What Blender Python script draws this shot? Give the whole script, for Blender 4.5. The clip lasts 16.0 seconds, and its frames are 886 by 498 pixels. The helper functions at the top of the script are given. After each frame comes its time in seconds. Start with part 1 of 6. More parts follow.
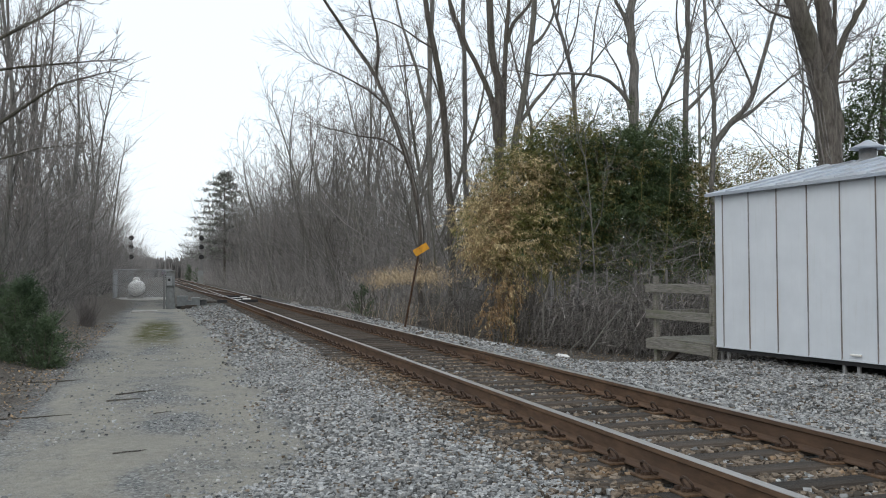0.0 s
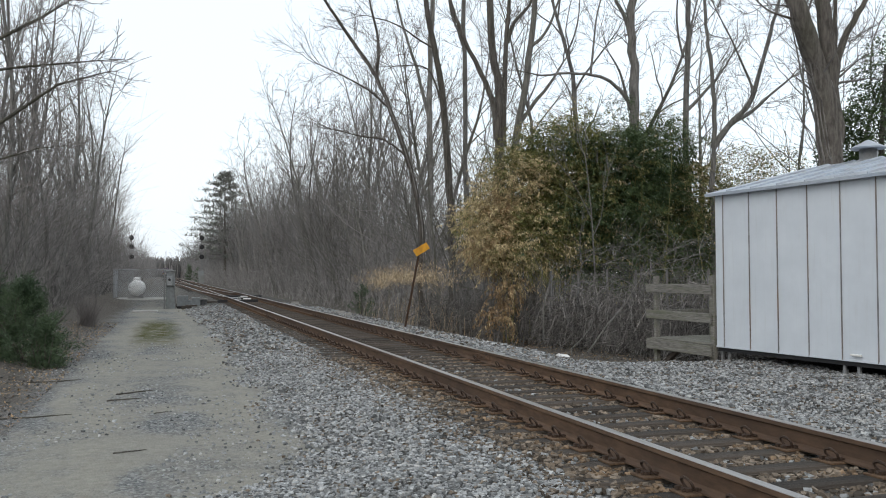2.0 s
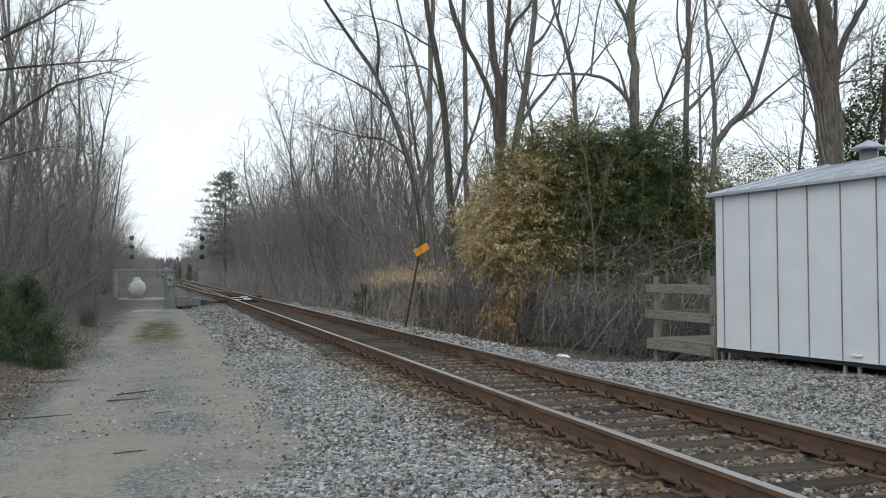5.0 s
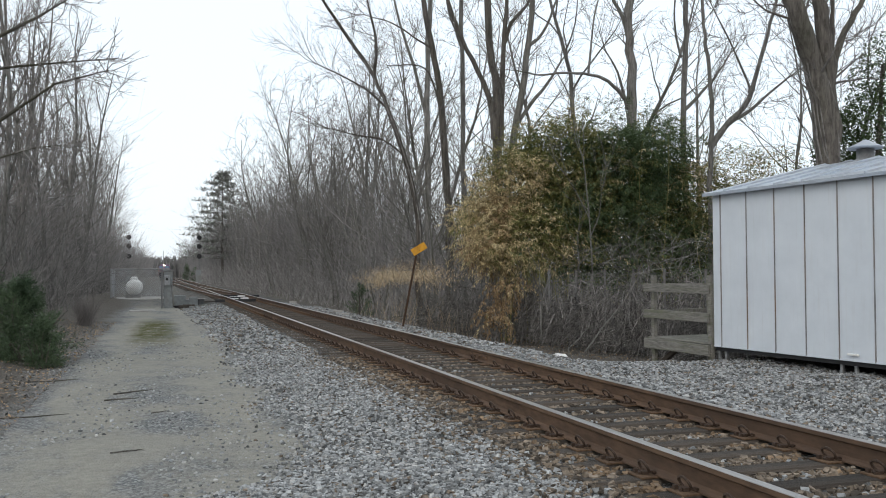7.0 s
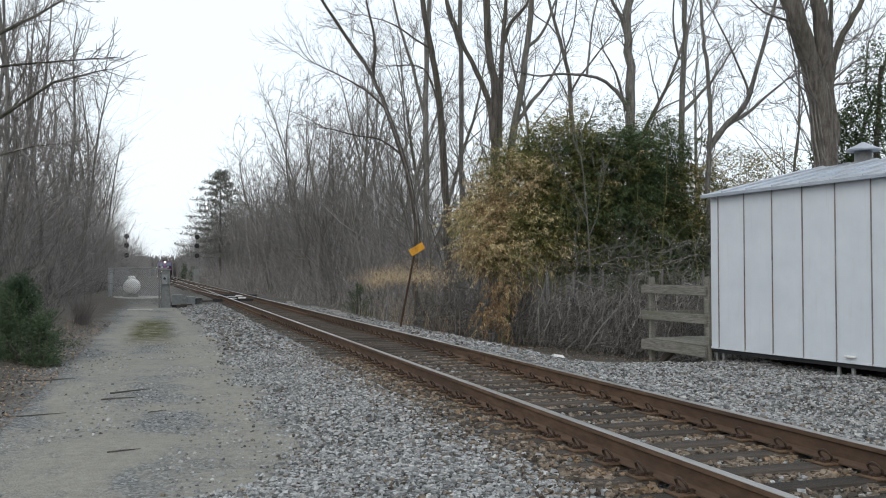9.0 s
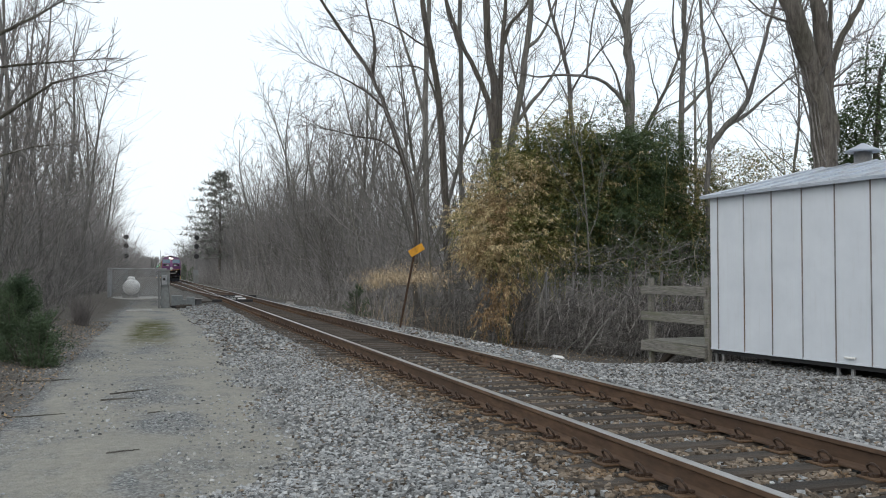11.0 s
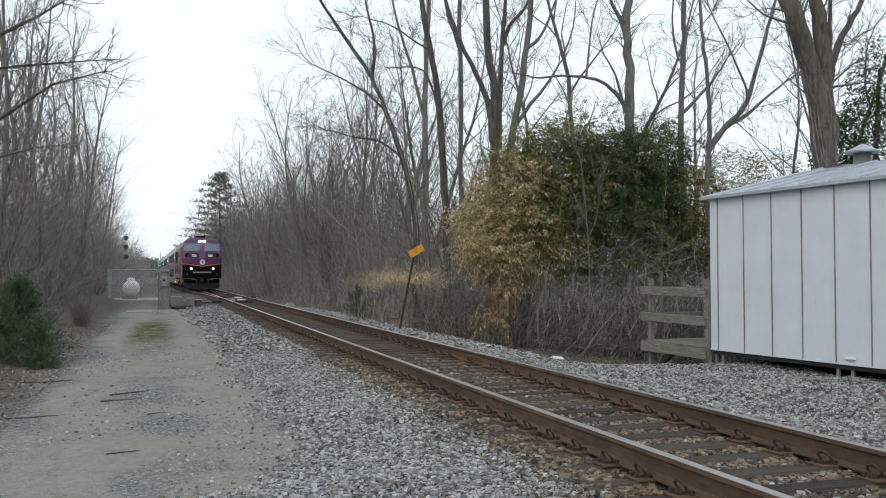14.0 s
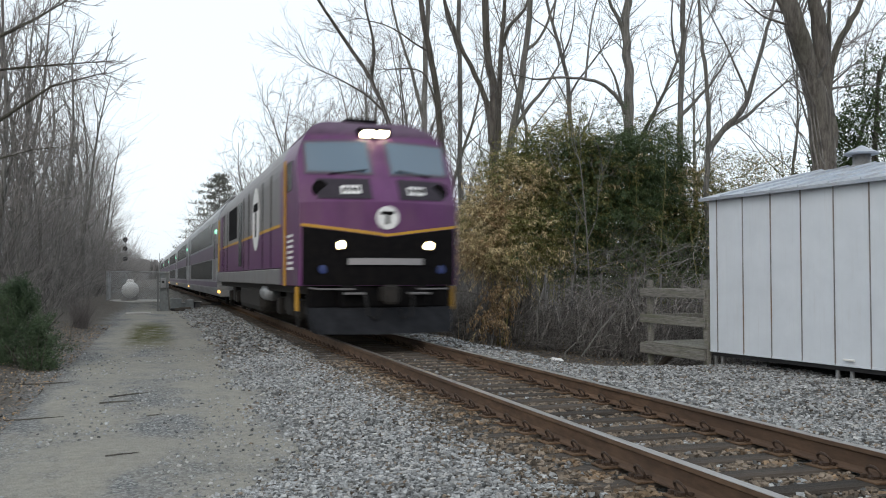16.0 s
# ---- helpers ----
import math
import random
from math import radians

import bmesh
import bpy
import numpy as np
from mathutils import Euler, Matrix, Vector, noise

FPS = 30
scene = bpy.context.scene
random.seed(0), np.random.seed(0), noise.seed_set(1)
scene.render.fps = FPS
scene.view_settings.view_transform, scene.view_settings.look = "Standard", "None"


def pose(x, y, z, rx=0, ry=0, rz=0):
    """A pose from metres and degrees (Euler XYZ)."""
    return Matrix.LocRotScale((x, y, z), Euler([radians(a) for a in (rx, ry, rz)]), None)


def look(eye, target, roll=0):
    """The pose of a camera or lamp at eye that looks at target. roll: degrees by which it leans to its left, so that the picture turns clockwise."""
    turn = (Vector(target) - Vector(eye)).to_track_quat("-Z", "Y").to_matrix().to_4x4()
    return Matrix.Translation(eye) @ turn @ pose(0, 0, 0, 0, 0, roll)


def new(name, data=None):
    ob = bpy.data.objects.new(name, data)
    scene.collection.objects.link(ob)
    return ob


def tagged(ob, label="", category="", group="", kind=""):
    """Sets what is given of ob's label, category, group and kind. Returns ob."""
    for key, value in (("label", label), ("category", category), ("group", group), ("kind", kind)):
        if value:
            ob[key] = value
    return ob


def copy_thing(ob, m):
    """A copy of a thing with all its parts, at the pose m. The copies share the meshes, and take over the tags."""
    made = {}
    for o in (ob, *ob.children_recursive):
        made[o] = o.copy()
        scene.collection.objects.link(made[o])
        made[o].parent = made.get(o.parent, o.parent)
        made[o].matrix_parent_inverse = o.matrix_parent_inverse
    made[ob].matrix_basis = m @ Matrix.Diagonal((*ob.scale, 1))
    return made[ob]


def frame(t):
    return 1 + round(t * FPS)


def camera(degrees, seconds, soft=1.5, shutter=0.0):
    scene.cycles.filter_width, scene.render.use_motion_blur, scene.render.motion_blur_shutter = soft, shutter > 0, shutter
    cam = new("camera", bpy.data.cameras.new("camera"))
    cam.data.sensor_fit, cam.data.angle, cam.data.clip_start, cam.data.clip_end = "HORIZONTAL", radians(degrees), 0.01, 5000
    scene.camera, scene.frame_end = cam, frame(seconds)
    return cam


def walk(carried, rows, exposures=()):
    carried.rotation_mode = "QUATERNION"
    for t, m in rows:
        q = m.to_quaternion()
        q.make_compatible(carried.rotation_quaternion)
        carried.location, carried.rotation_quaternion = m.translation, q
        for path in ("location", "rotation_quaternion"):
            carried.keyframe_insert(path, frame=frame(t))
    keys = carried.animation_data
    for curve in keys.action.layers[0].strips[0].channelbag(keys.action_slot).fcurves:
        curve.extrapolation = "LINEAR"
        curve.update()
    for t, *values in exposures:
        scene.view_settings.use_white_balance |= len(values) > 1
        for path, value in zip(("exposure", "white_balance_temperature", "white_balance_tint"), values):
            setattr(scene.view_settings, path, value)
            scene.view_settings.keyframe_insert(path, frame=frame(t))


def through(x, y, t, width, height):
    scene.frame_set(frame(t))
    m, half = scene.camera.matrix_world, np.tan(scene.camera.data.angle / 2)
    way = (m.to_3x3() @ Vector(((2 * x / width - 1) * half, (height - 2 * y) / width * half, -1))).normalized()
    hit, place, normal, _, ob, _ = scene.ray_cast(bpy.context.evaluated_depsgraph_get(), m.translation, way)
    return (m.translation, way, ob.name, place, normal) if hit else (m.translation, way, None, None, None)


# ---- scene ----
# The camera: a phone held by someone standing beside the line, hardly moving.
cam = camera(52.21, 16.0, soft=1.0, shutter=0.5)
EYE = (0.0, 0.0, 1.2)


def aim(turn, tilt, roll):
    return pose(*EYE, 90 + tilt, 0, -turn) @ pose(0, 0, 0, 0, 0, roll)


walk(cam, [(t, aim(a, b, c)) for t, a, b, c in (
    (0.0, 17.036, 1.593, -0.313),    (0.5, 17.015, 1.589, -0.309),    (1.0, 17.042, 1.593, -0.303),
    (1.5, 17.037, 1.597, -0.291),    (2.0, 17.017, 1.588, -0.298),    (2.5, 17.007, 1.591, -0.303),
    (3.0, 16.991, 1.622, -0.262),    (3.5, 16.987, 1.628, -0.251),    (4.0, 16.977, 1.609, -0.278),
    (6.5, 17.105, 1.606, -0.311),    (7.0, 17.166, 1.557, -0.295),    (7.5, 17.184, 1.554, -0.250),
    (8.0, 17.197, 1.562, -0.143),    (8.5, 17.241, 1.565, -0.113),    (9.0, 17.297, 1.586, -0.048),
    (11.5, 17.341, 1.647, -0.000),    (12.0, 17.415, 1.646, 0.000),    (12.5, 17.390, 1.651, -0.005),
    (13.0, 17.432, 1.684, -0.043),    (13.5, 17.466, 1.685, -0.062),    (14.0, 17.336, 1.697, -0.049),
    (14.5, 17.296, 1.726, -0.100),    (15.0, 17.347, 1.817, -0.091),    (15.5, 17.421, 1.815, -0.094),
    (16.0, 17.380, 1.800, -0.059),)], exposures=[(0.0, 0.0), (16.0, 0.0)])

# ---- light: a thin bright overcast, late in the day ----
SUN_ELEV, SUN_TURN = radians(32), radians(215)
world = bpy.data.worlds.new("sky")
scene.world = world
world.use_nodes = True
wn, wl = world.node_tree.nodes, world.node_tree.links
wn.clear()
sky = wn.new("ShaderNodeTexSky")
sky.sky_type = "NISHITA"
sky.sun_disc = False
sky.sun_elevation, sky.sun_rotation = SUN_ELEV, SUN_TURN
sky.air_density, sky.dust_density, sky.ozone_density = 1.0, 4.0, 1.0
scaled = wn.new("ShaderNodeMix")
scaled.data_type, scaled.blend_type = "RGBA", "MULTIPLY"
scaled.inputs["Factor"].default_value = 1.0
scaled.inputs["B"].default_value = (0.10, 0.10, 0.10, 1)
veil = wn.new("ShaderNodeMix")
veil.data_type = "RGBA"
veil.inputs["Factor"].default_value = 0.72
veil.inputs["B"].default_value = (1.27, 1.37, 1.44, 1)
back = wn.new("ShaderNodeBackground")
back.inputs["Strength"].default_value = 1.0
wout = wn.new("ShaderNodeOutputWorld")
wl.new(sky.outputs[0], scaled.inputs["A"])
wl.new(scaled.outputs["Result"], veil.inputs["A"])
wl.new(veil.outputs["Result"], back.inputs["Color"])
wl.new(back.outputs[0], wout.inputs["Surface"])
sun = new("sun", bpy.data.lights.new("sun", "SUN"))
sun.data.energy, sun.data.angle, sun.data.color = 0.5, radians(25), (1.0, 0.95, 0.88)
sun.matrix_world = look((0, 0, 60), (60 * -math.sin(SUN_TURN), 60 * -math.cos(SUN_TURN), 60 - 60 * math.tan(SUN_ELEV)))

# ---- materials ----


def nodes_of(name):
    m = bpy.data.materials.new(name)
    m.use_nodes = True
    n, l = m.node_tree.nodes, m.node_tree.links
    b = n["Principled BSDF"]
    return m, n, l, b


def noise_node(n, l, scale, detail=4, rough=0.6, vec=None):
    t = n.new("ShaderNodeTexNoise")
    t.inputs["Scale"].default_value, t.inputs["Detail"].default_value, t.inputs["Roughness"].default_value = scale, detail, rough
    if vec:
        l.new(vec, t.inputs["Vector"])
    return t.outputs[0]


def ramp_node(n, l, fac, stops):
    r = n.new("ShaderNodeValToRGB")
    e = r.color_ramp.elements
    while len(e) < len(stops):
        e.new(0.5)
    for k, (p, c) in enumerate(stops):
        e[k].position = p
        e[k].color = (*c, 1) if not isinstance(c, float) else (c, c, c, 1)
    l.new(fac, r.inputs[0])
    return r.outputs[0]


def mix_node(n, l, fac, a, b, blend="MIX"):
    x = n.new("ShaderNodeMix")
    x.data_type, x.blend_type = "RGBA", blend
    for key, v in (("Factor", fac), ("A", a), ("B", b)):
        if isinstance(v, (int, float)):
            x.inputs[key].default_value = v
        elif isinstance(v, tuple):
            x.inputs[key].default_value = (*v, 1)
        else:
            l.new(v, x.inputs[key])
    return x.outputs["Result"]


def math_node(n, l, op, a, b=0.0, clamp=False):
    x = n.new("ShaderNodeMath")
    x.operation, x.use_clamp = op, clamp
    for k, v in ((0, a), (1, b)):
        if isinstance(v, (int, float)):
            x.inputs[k].default_value = v
        else:
            l.new(v, x.inputs[k])
    return x.outputs[0]


def place_node(n, l, stretch=(1, 1, 1)):
    c = n.new("ShaderNodeNewGeometry")
    p = n.new("ShaderNodeMapping")
    p.inputs["Scale"].default_value = stretch
    l.new(c.outputs["Position"], p.inputs[0])
    return p.outputs[0]


def local_node(n, l, stretch=(1, 1, 1)):
    c = n.new("ShaderNodeTexCoord")
    p = n.new("ShaderNodeMapping")
    p.inputs["Scale"].default_value = stretch
    l.new(c.outputs["Object"], p.inputs[0])
    return p.outputs[0]


def bump_node(n, l, b, height, strength, dist):
    u = n.new("ShaderNodeBump")
    u.inputs["Strength"].default_value, u.inputs["Distance"].default_value = strength, dist
    l.new(height, u.inputs["Height"])
    l.new(u.outputs[0], b.inputs["Normal"])


def surface(name, dark, light, scale=8, rough=0.7, metal=0.0, bump=0.3, dist=0.01, stretch=(1, 1, 1), stain=None, stain_scale=1.2, island=0.0, random_ob=0.0, spec=0.35):
    """A grain between two colours, stains at a larger scale, fine relief; islands or objects vary in tone."""
    m, n, l, b = nodes_of(name)
    v = local_node(n, l, stretch)
    col = ramp_node(n, l, noise_node(n, l, scale, 5, 0.65, v), [(0.3, dark), (0.7, light)])
    if stain:
        fac = ramp_node(n, l, noise_node(n, l, stain_scale, 4, 0.6, v), [(0.45, 0.0), (0.7, 0.8)])
        col = mix_node(n, l, fac, col, stain)
    for amount, kind in ((island, "island"), (random_ob, "object")):
        if amount:
            g = n.new("ShaderNodeNewGeometry") if kind == "island" else n.new("ShaderNodeObjectInfo")
            val = math_node(n, l, "MULTIPLY_ADD", g.outputs["Random Per Island" if kind == "island" else "Random"], 2 * amount)
            val.node.inputs[2].default_value = 1 - amount
            cc = n.new("ShaderNodeCombineColor")
            for k in range(3):
                l.new(val, cc.inputs[k])
            col = mix_node(n, l, 1.0, col, cc.outputs[0], "MULTIPLY")
    l.new(col, b.inputs["Base Color"])
    b.inputs["Roughness"].default_value, b.inputs["Metallic"].default_value = rough, metal
    b.inputs["Specular IOR Level"].default_value = spec
    if bump:
        bump_node(n, l, b, noise_node(n, l, scale * 3, 4, 0.6, v), bump, dist)
    return m


def plain(name, colour, rough=0.6, metal=0.0, scale=30):
    return surface(name, tuple(c * 0.85 for c in colour), tuple(min(1, c * 1.12) for c in colour), scale, rough, metal, 0.08, 0.004)


def glow(name, colour, strength):
    m, n, l, b = nodes_of(name)
    b.inputs["Base Color"].default_value = (*colour, 1)
    b.inputs["Emission Color"].default_value = (*colour, 1)
    b.inputs["Emission Strength"].default_value = strength
    return m


def glass(name, tint, rough=0.08, coat=0.6, spec=0.9):
    m, n, l, b = nodes_of(name)
    b.inputs["Base Color"].default_value = (*tint, 1)
    b.inputs["Roughness"].default_value = rough
    b.inputs["Specular IOR Level"].default_value = spec
    b.inputs["Coat Weight"].default_value = coat
    return m


BARK_GREY = surface("bark_grey", (0.075, 0.072, 0.068), (0.27, 0.26, 0.245), 14, 0.9, 0, 1.0, 0.05, (1, 1, 0.16), (0.10, 0.10, 0.075), 0.5, random_ob=0.2)
BARK_DARK = surface("bark_dark", (0.042, 0.037, 0.033), (0.165, 0.15, 0.134), 13, 0.9, 0, 1.0, 0.06, (1, 1, 0.14), (0.085, 0.085, 0.06), 0.6, random_ob=0.15)
TWIG = surface("twig", (0.088, 0.082, 0.080), (0.205, 0.193, 0.188), 3, 0.85, 0, 0, 0.01, random_ob=0.25)
TWIG_RED = surface("twig_red", (0.10, 0.09, 0.086), (0.225, 0.203, 0.194), 3, 0.85, 0, 0, 0.01, random_ob=0.25)
# Far twigs: atmospheric haze put into a lighter, cooler colour.
TWIG_FAR = surface("twig_far_hazed", (0.115, 0.110, 0.108), (0.235, 0.226, 0.222), 3, 0.9, 0, 0, 0.01, island=0.4)
TWIG_MID = surface("twig_grey", (0.15, 0.143, 0.139), (0.33, 0.316, 0.308), 3, 0.9, 0, 0, 0.01, island=0.45)
VINE = surface("vine", (0.055, 0.051, 0.050), (0.24, 0.228, 0.216), 4, 0.9, 0, 0, 0.01, island=0.65)
STRAW = surface("straw", (0.34, 0.255, 0.155), (0.60, 0.47, 0.31), 5, 0.8, 0, 0, 0.01, island=0.35)


def leaf_material(name, dark, light, spread=0.4, through=0.25):
    """Thin leaves that let some light through."""
    m = surface(name, dark, light, 1.3, 0.5, 0, 0, 0.01, island=spread)
    n, l = m.node_tree.nodes, m.node_tree.links
    b, out = n["Principled BSDF"], n["Material Output"]
    t, x = n.new("ShaderNodeBsdfTranslucent"), n.new("ShaderNodeMixShader")
    l.new(b.inputs["Base Color"].links[0].from_socket, t.inputs["Color"])
    x.inputs[0].default_value = through
    l.new(b.outputs[0], x.inputs[1])
    l.new(t.outputs[0], x.inputs[2])
    l.new(x.outputs[0], out.inputs["Surface"])
    return m


LEAF_GREEN = leaf_material("leaf_green", (0.034, 0.060, 0.026), (0.098, 0.140, 0.060))
LEAF_OLIVE = leaf_material("leaf_olive", (0.105, 0.112, 0.032), (0.24, 0.23, 0.084))
LEAF_TAN = leaf_material("leaf_tan", (0.37, 0.295, 0.16), (0.64, 0.53, 0.315))
LEAF_RUST = leaf_material("leaf_rust", (0.20, 0.13, 0.068), (0.40, 0.28, 0.155))
# Pine needles paled and greyed: distance haze mixed into their colour.
NEEDLE_HAZED = leaf_material("needle_hazed", (0.16, 0.17, 0.152), (0.26, 0.275, 0.24))
NEEDLE = leaf_material("needle", (0.038, 0.066, 0.036), (0.092, 0.130, 0.068))
CANE = surface("cane", (0.10, 0.105, 0.03), (0.26, 0.24, 0.10), 5, 0.6, island=0.3)
RAIL_RUST = surface("rail_rust", (0.062, 0.038, 0.025), (0.155, 0.096, 0.060), 14, 0.8, 0.1, 0.3, 0.004, (1, 0.25, 1), (0.06, 0.04, 0.03), 1.2)
RAIL_TOP = surface("rail_top", (0.38, 0.365, 0.35), (0.60, 0.585, 0.57), 6, 0.33, 0.95, 0.05, 0.001, (4, 0.1, 1), (0.25, 0.20, 0.17), 1.0)
CLIP = surface("clip_iron", (0.03, 0.021, 0.016), (0.085, 0.055, 0.04), 60, 0.8, 0.2, 0.3, 0.003)
PLATE = surface("plate_rust", (0.075, 0.046, 0.028), (0.17, 0.108, 0.066), 30, 0.9, 0.1, 0.4, 0.004, random_ob=0.2)
TIE = surface("tie_wood", (0.016, 0.0145, 0.013), (0.082, 0.071, 0.061), 22, 0.92, 0, 1.0, 0.02, (0.10, 1.6, 1), (0.075, 0.058, 0.045), 2.5, random_ob=0.3)
STONE = surface("ballast_stone", (0.125, 0.131, 0.134), (0.32, 0.33, 0.334), 25, 0.85, 0, 0.5, 0.006, island=0.7)
STONE_RUST = surface("ballast_stone_rusty", (0.065, 0.053, 0.042), (0.20, 0.162, 0.125), 25, 0.9, 0, 0.5, 0.006, island=0.7)
STONE_ORANGE = surface("ballast_stone_iron_stained", (0.085, 0.060, 0.040), (0.225, 0.158, 0.10), 25, 0.9, 0, 0.5, 0.006, island=0.5)
STONE_PALE = surface("ballast_stone_pale", (0.22, 0.22, 0.215), (0.44, 0.438, 0.425), 25, 0.85, 0, 0.5, 0.006, island=0.3)
GREYWOOD = surface("weathered_wood", (0.085, 0.082, 0.074), (0.27, 0.258, 0.235), 9, 0.85, 0, 0.6, 0.006, (0.6, 6, 6), (0.12, 0.125, 0.08), 1.5, random_ob=0.12)
OLD_GALV = surface("old_galvanised_steel", (0.12, 0.12, 0.12), (0.22, 0.22, 0.22), 20, 0.7, 0.3, 0.1, 0.002, stain=(0.12, 0.10, 0.08))
GALV = surface("galvanised_steel", (0.25, 0.26, 0.27), (0.40, 0.41, 0.42), 20, 0.55, 0.6, 0.1, 0.002, stain=(0.18, 0.17, 0.16))
UNDER_GREY = surface("switch_iron", (0.05, 0.052, 0.055), (0.12, 0.122, 0.125), 9, 0.8, 0.2, 0.2, 0.004)
CABINET_GREY = surface("cabinet_paint", (0.17, 0.185, 0.19), (0.26, 0.275, 0.28), 8, 0.55, 0.2, 0.1, 0.003, stain=(0.18, 0.17, 0.15))
SIGNAL_BLACK = plain("signal_black", (0.022, 0.022, 0.024), 0.6)
MAST_GREY = plain("mast_grey", (0.16, 0.16, 0.16), 0.6)
WHITE_PAINT = surface("white_paint", (0.66, 0.66, 0.65), (0.78, 0.78, 0.77), 5, 0.5, 0, 0.1, 0.004, stain=(0.52, 0.51, 0.48))
CONCRETE = surface("concrete", (0.28, 0.27, 0.255), (0.42, 0.41, 0.39), 9, 0.9, 0, 0.4, 0.01, stain=(0.22, 0.21, 0.19))
SIGN_YELLOW = surface("sign_yellow", (0.55, 0.26, 0.015), (0.68, 0.34, 0.025), 12, 0.5, 0, 0.1, 0.002, stain=(0.38, 0.18, 0.02), stain_scale=5)
SIGN_POST = surface("sign_post_rust", (0.045, 0.028, 0.02), (0.10, 0.06, 0.04), 15, 0.8, 0.3, 0.2)
RUBBER = plain("rubber_black", (0.014, 0.014, 0.015), 0.8)


def shed_material():
    """White enamelled sheet with runs of dirt and rust spots near the seams and feet."""
    m, n, l, b = nodes_of("shed_enamel")
    v = local_node(n, l)
    base = ramp_node(n, l, noise_node(n, l, 1.6, 4, 0.6, v), [(0.3, (0.53, 0.57, 0.62)), (0.75, (0.61, 0.65, 0.70))])
    runs = ramp_node(n, l, noise_node(n, l, 3.0, 5, 0.65, local_node(n, l, (6, 6, 0.35))), [(0.54, 0.0), (0.80, 0.28)])
    col = mix_node(n, l, runs, base, (0.40, 0.39, 0.37))
    spots = ramp_node(n, l, noise_node(n, l, 9.0, 6, 0.7, v), [(0.68, 0.0), (0.76, 0.8)])
    col = mix_node(n, l, spots, col, (0.30, 0.23, 0.17))
    l.new(col, b.inputs["Base Color"])
    b.inputs["Roughness"].default_value = 0.5
    bump_node(n, l, b, noise_node(n, l, 2.5, 3, 0.5, v), 0.25, 0.02)
    return m


SHED_WHITE = shed_material()
SHED_SEAM = surface("shed_seam", (0.11, 0.11, 0.115), (0.30, 0.30, 0.31), 6, 0.6, 0.2, 0.2, 0.004, (1, 1, 0.4), (0.20, 0.12, 0.07), 2)
SHED_ROOF = surface("shed_roof_zinc", (0.34, 0.385, 0.45), (0.50, 0.545, 0.61), 4, 0.42, 0.5, 0.2, 0.006, (0.3, 3, 1), (0.36, 0.36, 0.37), 1.0)


def road_edge(y):
    """Where the dirt track gives way to ballast."""
    return 1.34 - 1.75 * math.exp(-((y - 5.7) / 1.25) ** 2) - max(0, (y - 25) * 0.022)


